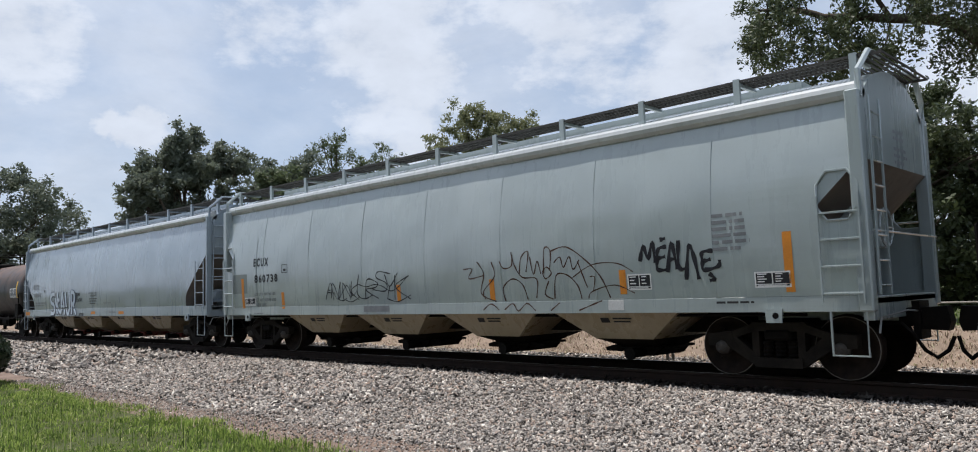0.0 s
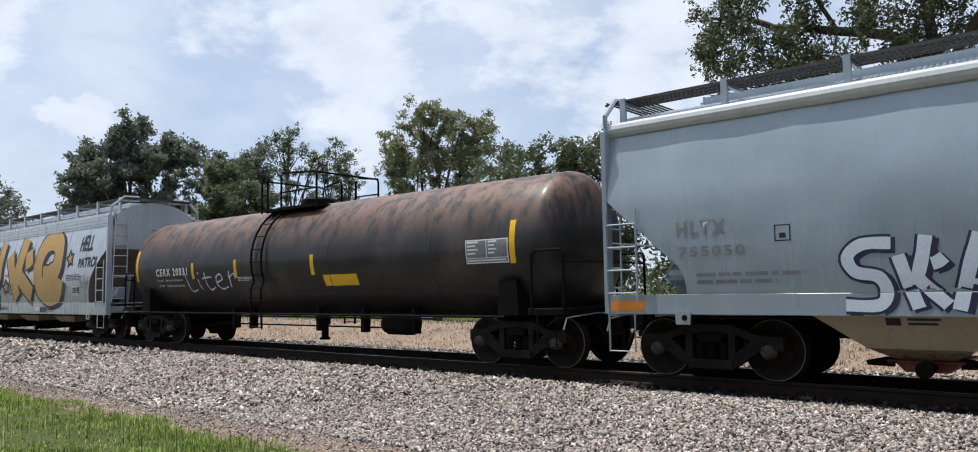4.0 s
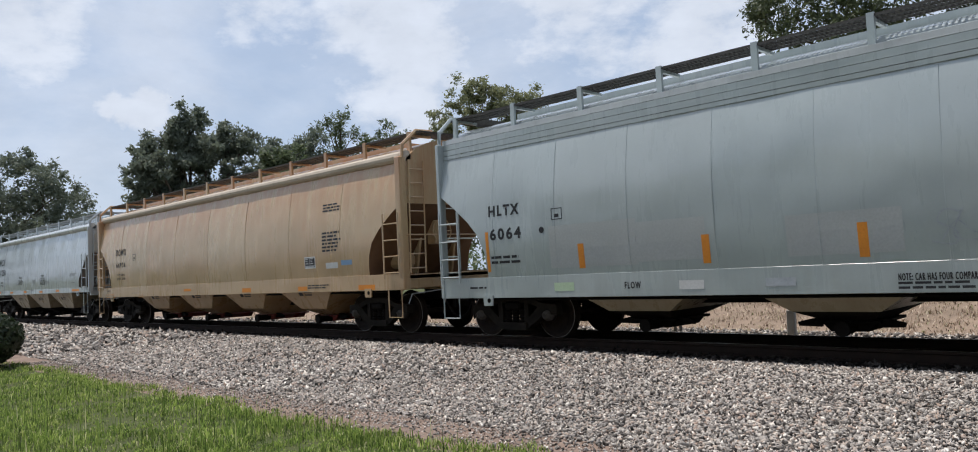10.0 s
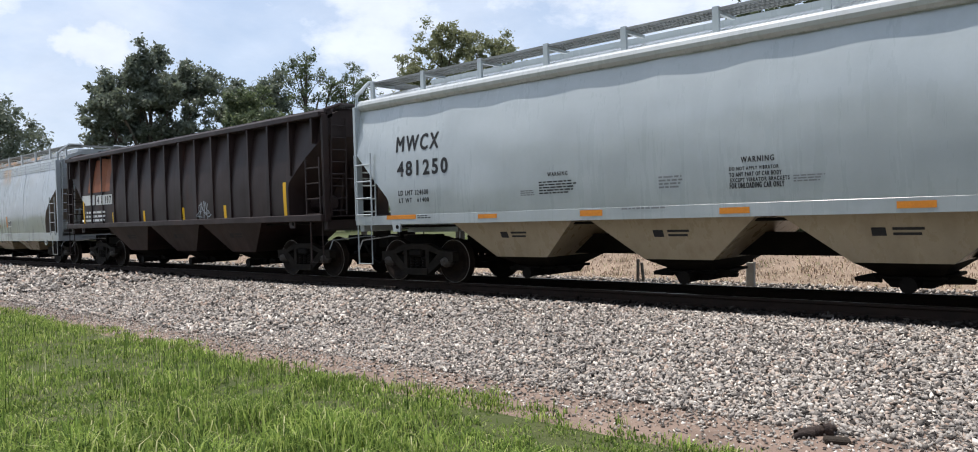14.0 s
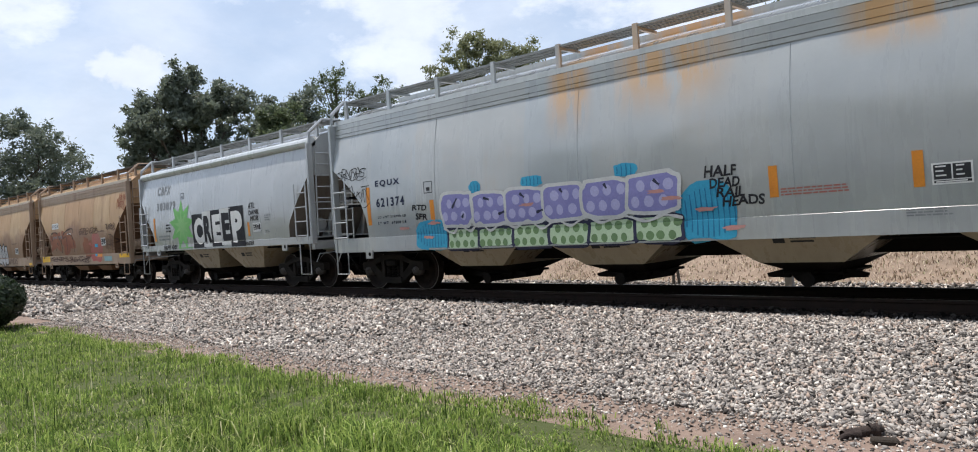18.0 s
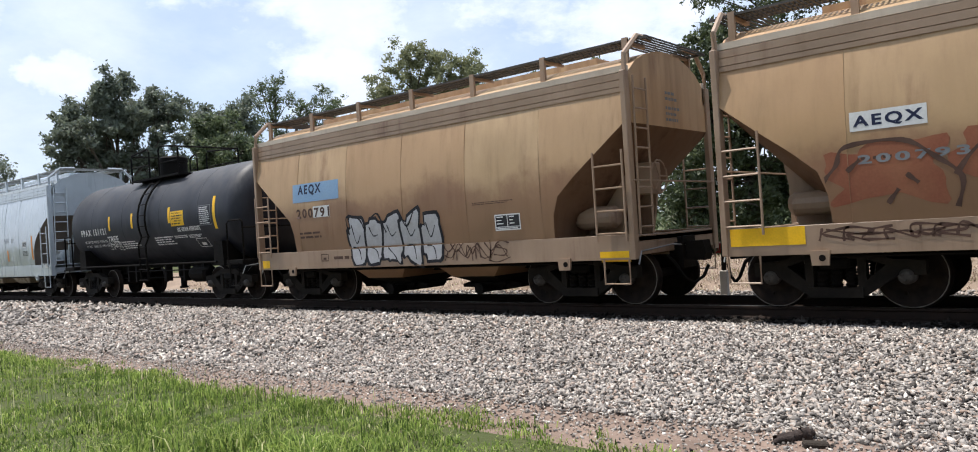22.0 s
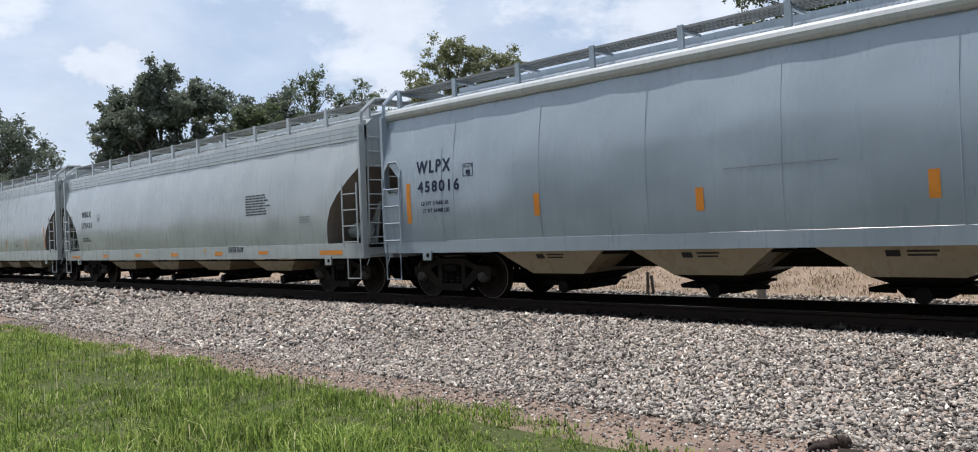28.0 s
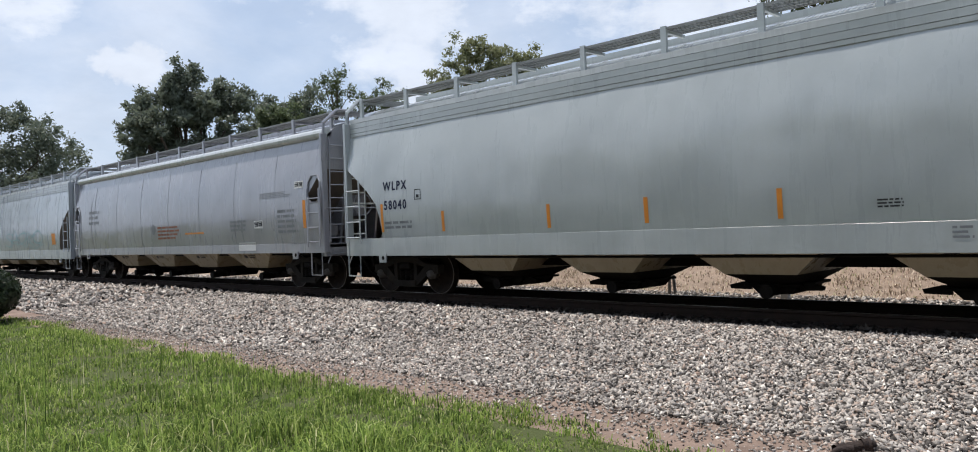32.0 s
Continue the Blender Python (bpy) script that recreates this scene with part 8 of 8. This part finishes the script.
def stones(x, y, size, seed, sink=0.2):
    r = np.random.RandomState(seed)
    n = len(x)
    core = np.array([[1, 0.15, 0], [-0.1, 1, 0.1], [-1, -0.1, 0], [0.1, -1, -0.1], [0.2, 0.1, 1], [-0.1, 0, -1.0]])
    tri = np.array([[0, 1, 4], [1, 2, 4], [2, 3, 4], [3, 0, 4], [1, 0, 5], [2, 1, 5], [3, 2, 5], [0, 3, 5]])
    v = core[None] * r.uniform(0.7, 1.25, (n, 6, 1)) + r.uniform(-0.28, 0.28, (n, 6, 3))
    v *= (size * r.uniform(0.55, 1.6, n))[:, None, None] * r.uniform([0.9, 0.6, 0.35], [1.5, 1.0, 0.7], (n, 3))[:, None]
    q = r.normal(size=(n, 4)) * np.array([1.0, 0.45, 0.45, 1.0])
    q /= np.linalg.norm(q, axis=1)[:, None]
    w, a, b, c = q.T
    rot = np.stack([1 - 2 * (b * b + c * c), 2 * (a * b - w * c), 2 * (a * c + w * b), 2 * (a * b + w * c), 1 - 2 * (a * a + c * c), 2 * (b * c - w * a), 2 * (a * c - w * b), 2 * (b * c + w * a), 1 - 2 * (a * a + b * b)], 1).reshape(n, 3, 3)
    v = np.einsum("nij,nkj->nki", rot, v)
    v += np.stack([x, y, height(x, y) + size * r.uniform(-0.25, 0.9, n)], 1)[:, None]
    f = (tri[None] + np.arange(n)[:, None, None] * 6).reshape(-1, 3)
    return v.reshape(-1, 3), f


def cover(name, sets, material, label, category):
    vs, fs, o = [], [], 0
    for v, f in sets:
        vs.append(v)
        fs.append(f + o)
        o += len(v)
    me = fast_mesh(name, np.concatenate(vs), np.concatenate(fs))
    me.materials.append(material)
    return tagged(new(name, me), label, category, kind="stuff")


def polar(n, a0, a1, d0, d1, y0, y1, seed):
    """Points in a fan about the lawn's corner, kept to a strip along the track; thinner far off."""
    r = np.random.RandomState(seed)
    x, y = np.zeros(0), np.zeros(0)
    while len(x) < n:
        a = np.radians(r.uniform(a0, a1, n))
        d = np.sqrt(r.uniform(d0 * d0, d1 * d1, n))
        px, py = -np.sin(a) * d, np.cos(a) * d
        k = (py > y0) & (py < y1)
        x, y = np.concatenate([x, px[k]]), np.concatenate([y, py[k]])
    return x[:n], y[:n]


def ballast():
    sets = []
    for n, d0, d1, y0, y1, size, seed in ((62000, 5.5, 12.5, 5.95, 10.9, 0.0235, 1), (42000, 12.5, 24.0, 5.95, 10.9, 0.033, 2), (14000, 24.0, 60.0, 6.0, 10.9, 0.065, 3), (3500, 15.0, 26.0, 14.2, 16.3, 0.036, 4), (3000, 26.0, 70.0, 14.2, 16.3, 0.06, 5)):
        x, y = polar(n, 2, 86, d0, d1, y0, y1, seed)
        sets.append(stones(x, y, size, seed))
    # a strip that runs on to the side of the fan
    r = np.random.RandomState(9)
    x, y = r.uniform(-1, 14, 4500), r.uniform(6.3, 16.2, 4500)
    sets.append(stones(x, y, 0.055, 9))
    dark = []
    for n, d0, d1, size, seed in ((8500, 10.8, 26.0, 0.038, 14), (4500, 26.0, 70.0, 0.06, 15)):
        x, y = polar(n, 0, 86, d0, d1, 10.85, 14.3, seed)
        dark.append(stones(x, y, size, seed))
    cover("track_stones", dark, TRACK_DARK, "stones between and beside the rails, darkened for oil and train shade", "ballast")
    # strays that have rolled down on the dirt and into the lawn's edge
    x, y = polar(26000, 4, 84, 5.0, 22.0, 5.1, 6.5, 6)
    keep = np.random.RandomState(7).uniform(0, 1, len(x)) < np.clip((y - 5.0) / 0.9, 0.15, 1)
    sets.append(stones(x[keep], y[keep], 0.015, 7))
    cover("ballast_stones", sets, STONES, "crushed grey and pinkish ballast stones beside the rails", "ballast")


def blades(x, y, h, width, seed, lean=0.5):
    r = np.random.RandomState(seed)
    n = len(x)
    a = r.uniform(0, 6.283, n)
    d = np.stack([np.cos(a), np.sin(a), np.zeros(n)], 1)
    s = np.stack([-np.sin(a), np.cos(a), np.zeros(n)], 1) * (width * r.uniform(0.6, 1.3, n))[:, None]
    b = np.stack([x, y, height(x, y) - 0.01], 1)
    hh = h * r.uniform(0.5, 1.3, n)
    l = (lean * r.uniform(0.1, 1.0, n) * hh)[:, None]
    up = np.array([0, 0, 1.0])
    mid = b + d * l * 0.35 + up * (hh * 0.6)[:, None]
    tip = b + d * l + up * (hh * (1 - 0.25 * lean))[:, None]
    v = np.stack([b - s, b + s, mid + s * 0.7, mid - s * 0.7, tip + s * 0.08, tip - s * 0.08], 1).reshape(-1, 3)
    f = (np.array([[0, 1, 2, 3], [3, 2, 4, 5]])[None] + np.arange(n)[:, None, None] * 6).reshape(-1, 4)
    return v, f


def lawn():
    sets = []
    for n, d0, d1, h, w, seed in ((78000, 4.2, 9.0, 0.07, 0.006, 11), (60000, 9.0, 20.0, 0.08, 0.007, 12), (17000, 20.0, 55.0, 0.09, 0.02, 13)):
        x, y = polar(n, 15, 100, d0, d1, -2.0 if d0 > 9 else -0.5, 5.5, seed)
        e = np.array([edge_y(q) for q in x])
        soft = np.random.RandomState(seed).normal(0, 0.06, n)
        k = y < e + soft
        x, y = x[k], y[k]
        patch = np.array([noise.noise(Vector((a * 0.9, b * 0.9, 5))) + 0.9 * noise.noise(Vector((a * 3.6, b * 3.6, 9))) for a, b in zip(x, y)])
        k = np.random.RandomState(seed + 50).uniform(-1.4, 0.25, len(x)) < patch
        x, y, patch = x[k], y[k], patch[k]
        hh = h * (0.95 + 0.9 * patch)
        sets.append(blades(x, y, hh, w, seed, 0.9))
    # the lawn about the standing point
    r0 = np.random.RandomState(61)
    x, y = r0.uniform(-7, 9, 16000), r0.uniform(-6, 5.1, 16000)
    sets.append(blades(x, y, np.full(16000, 0.06), 0.008, 62, 0.9))
    # long coarse grass in front, and tufts
    r = np.random.RandomState(21)
    cx, cy = polar(170, 30, 84, 4.4, 7.6, 0.3, 3.9, 22)
    i = r.randint(0, 170, 9000)
    x, y = cx[i] + r.normal(0, 0.11, 9000), cy[i] + r.normal(0, 0.11, 9000)
    sets.append(blades(x, y, np.full(9000, 0.24), 0.0065, 23, 1.1))
    # thin upright seed stalks
    x, y = polar(520, 40, 80, 6.5, 16.0, 1.5, 4.9, 26)
    sets.append(blades(x, y, np.full(520, 0.34), 0.006, 27, 0.15))
    cover("lawn_grass", sets, BLADES, "green mown lawn with taller seeding tufts", "grass")
    # weeds along the edge
    sets = []
    ex = r.uniform(-26, -1.5, 260)
    ey = np.array([edge_y(q) for q in ex]) + r.normal(-0.05, 0.12, 260)
    i = r.randint(0, 260, 5200)
    sets.append(blades(ex[i] + r.normal(0, 0.06, 5200), ey[i] + r.normal(0, 0.05, 5200), np.full(5200, 0.10), 0.006, 24, 0.9))
    cover("edge_weeds", sets, BLADES, "low green weeds creeping over the dirt edge", "weeds")


def dry_bank():
    r = np.random.RandomState(31)
    x, y = polar(26000, -6, 62, 17.0, 42.0, 16.0, 27.0, 32)
    lay = blades(x, y, np.full(len(x), 0.11), 0.014, 33, 2.0)
    cx, cy = polar(300, -4, 40, 17.5, 30.0, 16.6, 25.0, 34)
    i = r.randint(0, 300, 12000)
    tuft = blades(cx[i] + r.normal(0, 0.16, 12000), cy[i] + r.normal(0, 0.16, 12000), np.full(12000, 0.15), 0.007, 35, 1.0)
    cover("dry_grass", [lay, tuft], STRAW, "dry straw-coloured grass on the low bank", "dry grass")
    x, y = polar(16000, -6, 70, 26.0, 75.0, 26.5, 60.0, 36)
    cover("far_grass", [blades(x, y, np.full(len(x), 0.18), 0.03, 37)], BLADES, "rough green grass beyond the bank", "grass")


ballast()
lawn()
dry_bank()


def driftwood():
    WOOD = mat("charred_wood", (0.03, 0.022, 0.02), 0.9, 0, (0.08, 0.06, 0.05), 8, 0.7, 40, 0.6)
    rng = random.Random(2)
    bm = bmesh.new()
    limb(bm, (-0.15, 0.0, 0.045), (0.13, 0.04, 0.06), 0.035, 0.055, 0.03, rng, 6)
    limb(bm, (-0.19, -0.05, 0.025), (-0.03, -0.03, 0.05), 0.02, 0.035, 0.02, rng, 4)
    limb(bm, (0.05, 0.03, 0.07), (0.17, 0.07, 0.05), 0.045, 0.02, 0.02, rng, 4)
    ob = part("wood_piece", bm, WOOD, smooth=True)
    ob.matrix_basis = pose(-2.05, 5.84, 0.0, 0, 0, 40)
    tagged(ob, "charred dark piece of wood on the dirt", "wood")
    bm = bmesh.new()
    box(bm, -0.09, 0.09, -0.045, 0.045, 0, 0.05, 0.012)
    ob = part("wood_block", bm, TIE)
    ob.matrix_basis = pose(-1.88, 5.76, 0.01, 4, 3, 30)
    tagged(ob, "weathered broken wooden block on the dirt", "wood")


driftwood()


def bank_things():
    PALE = mat("weathered_concrete", (0.40, 0.37, 0.33), 0.9, 0, (0.28, 0.26, 0.23), 5, 0.7, 40, 0.4)
    GREY = mat("grey_weathered_wood", (0.26, 0.23, 0.20), 0.9, 0, (0.16, 0.14, 0.12), 6, 0.7, 50, 0.5, (3, 3, 0.3))
    root = new("marker_post")
    root.matrix_basis = pose(-6.3, 14.55, 0.15, 0, 1.5, 8)
    tagged(root, "black metal post set in a pale concrete stub", "post")
    bm = bmesh.new()
    box(bm, -0.075, 0.075, -0.075, 0.075, -0.1, 0.52, 0.015)
    part("concrete_stub", bm, PALE, root)
    bm = bmesh.new()
    lathe(bm, [(0.0, 0.5), (0.05, 0.5), (0.05, 1.25), (0.035, 1.28), (0.0, 1.28)], 12, "Z")
    part("pole", bm, STEEL, root)
    for k, (x, y, h, a) in enumerate(((-9.05, 14.9, 0.52, 3), (-8.93, 14.95, 0.44, -4))):
        bm = bmesh.new()
        box(bm, -0.03, 0.03, -0.025, 0.025, -0.1, h, 0.006)
        ob = part("wooden_stake", bm, GREY)
        ob.matrix_basis = pose(x, y, 0.15, 2, a, 10)
        tagged(ob, "grey weathered stake driven into the ballast edge", "stake", "stakes by the track")
    root = new("parked_car")
    a = radians(26.3)
    root.matrix_basis = pose(-math.sin(a) * 40, math.cos(a) * 40, -0.4, 0, 0, 24)
    tagged(root, "red parked car on the grass beyond the bank", "car")
    RED = mat("red_car_paint", (0.36, 0.03, 0.03), 0.25, 0.1, (0.28, 0.02, 0.02), 2, 0.4, 30, 0.0)
    GLASS = mat("dark_car_glass", (0.02, 0.025, 0.03), 0.08, 0, (0.03, 0.03, 0.04), 2, 0.3, 20, 0.0)
    LAMP = mat("red_lamp_lens", (0.5, 0.02, 0.02), 0.2, 0, (0.4, 0.02, 0.02), 2, 0.3, 20, 0.0)
    bm = bmesh.new()
    slab(bm, [(-2.2, 0.35), (-2.25, 0.75), (-2.1, 0.98), (-1.3, 1.02), (0.9, 0.98), (2.0, 0.82), (2.2, 0.6), (2.15, 0.32)], -0.88, 0.88)
    part("body", bm, RED, root)
    bm = bmesh.new()
    slab(bm, [(-1.7, 1.0), (-1.1, 1.42), (0.2, 1.46), (1.0, 0.98)], -0.74, 0.74)
    cabin = part("cabin", bm, GLASS, root)
    bm = bmesh.new()
    slab(bm, [(-1.12, 1.41), (-1.1, 1.46), (0.2, 1.5), (0.22, 1.45)], -0.72, 0.72)
    part("roof", bm, RED, root)
    for x in (-1.35, 1.35):
        for y in (-0.82, 0.82):
            bm = bmesh.new()
            lathe(bm, [(0.0, -0.1), (0.2, -0.1), (0.31, -0.09), (0.32, 0.0), (0.31, 0.09), (0.0, 0.1)], 20, "Y", (x, y, 0.32))
            part("wheel", bm, STEEL, root)
    for y in (-0.7, 0.7):
        bm = bmesh.new()
        box(bm, -2.27, -2.2, y - 0.15, y + 0.15, 0.72, 0.86, 0.01)
        part("tail_lamp", bm, LAMP, root)
    bm = bmesh.new()
    tube(bm, [(-12.0, 30.0, 0.9), (-2.0, 30.0, 0.95), (6.0, 30.0, 0.95)], 0.04, 6)
    rail = part("rail_fence", bm, PALE)
    tagged(rail, "pale pipe rail fence beyond the bank", "fence")
    for x in (-12, -9, -6, -3, 0, 3, 6):
        bm = bmesh.new()
        box(bm, x - 0.05, x + 0.05, 29.95, 30.05, -0.45, 1.0, 0.01)
        part("post", bm, PALE, rail)


bank_things()


# ---- motion ----
GONE = [(0.0, 1.04), (1.0, 9.36), (2.0, 17.69), (3.0, 26.02), (4.0, 34.51), (8.0, 69.02), (12.0, 103.53), (13.5, 116.47), (15.0, 129.52), (18.0, 155.66), (21.0, 181.71), (24.0, 207.67), (27.0, 233.67), (30.0, 259.78), (32.0, 277.28)]


def motions():
    for k, car in CARS.items():
        a, b = SPANS[k]
        walk(car, [(t, pose((a + b) / 2 + s, MID_Y, RAIL_Z)) for t, s in GONE])
    turn = []
    t = 0.0
    while t < 32.02:
        s = float(np.interp(t, [q[0] for q in GONE], [q[1] for q in GONE]))
        turn.append((t, math.degrees(s / 0.457)))
        t += 1 / 15
    for w, x in WHEELSETS:
        walk(w, [(t, pose(x, 0, 0.457, 0, a % 360, 0)) for t, a in turn])


motions()
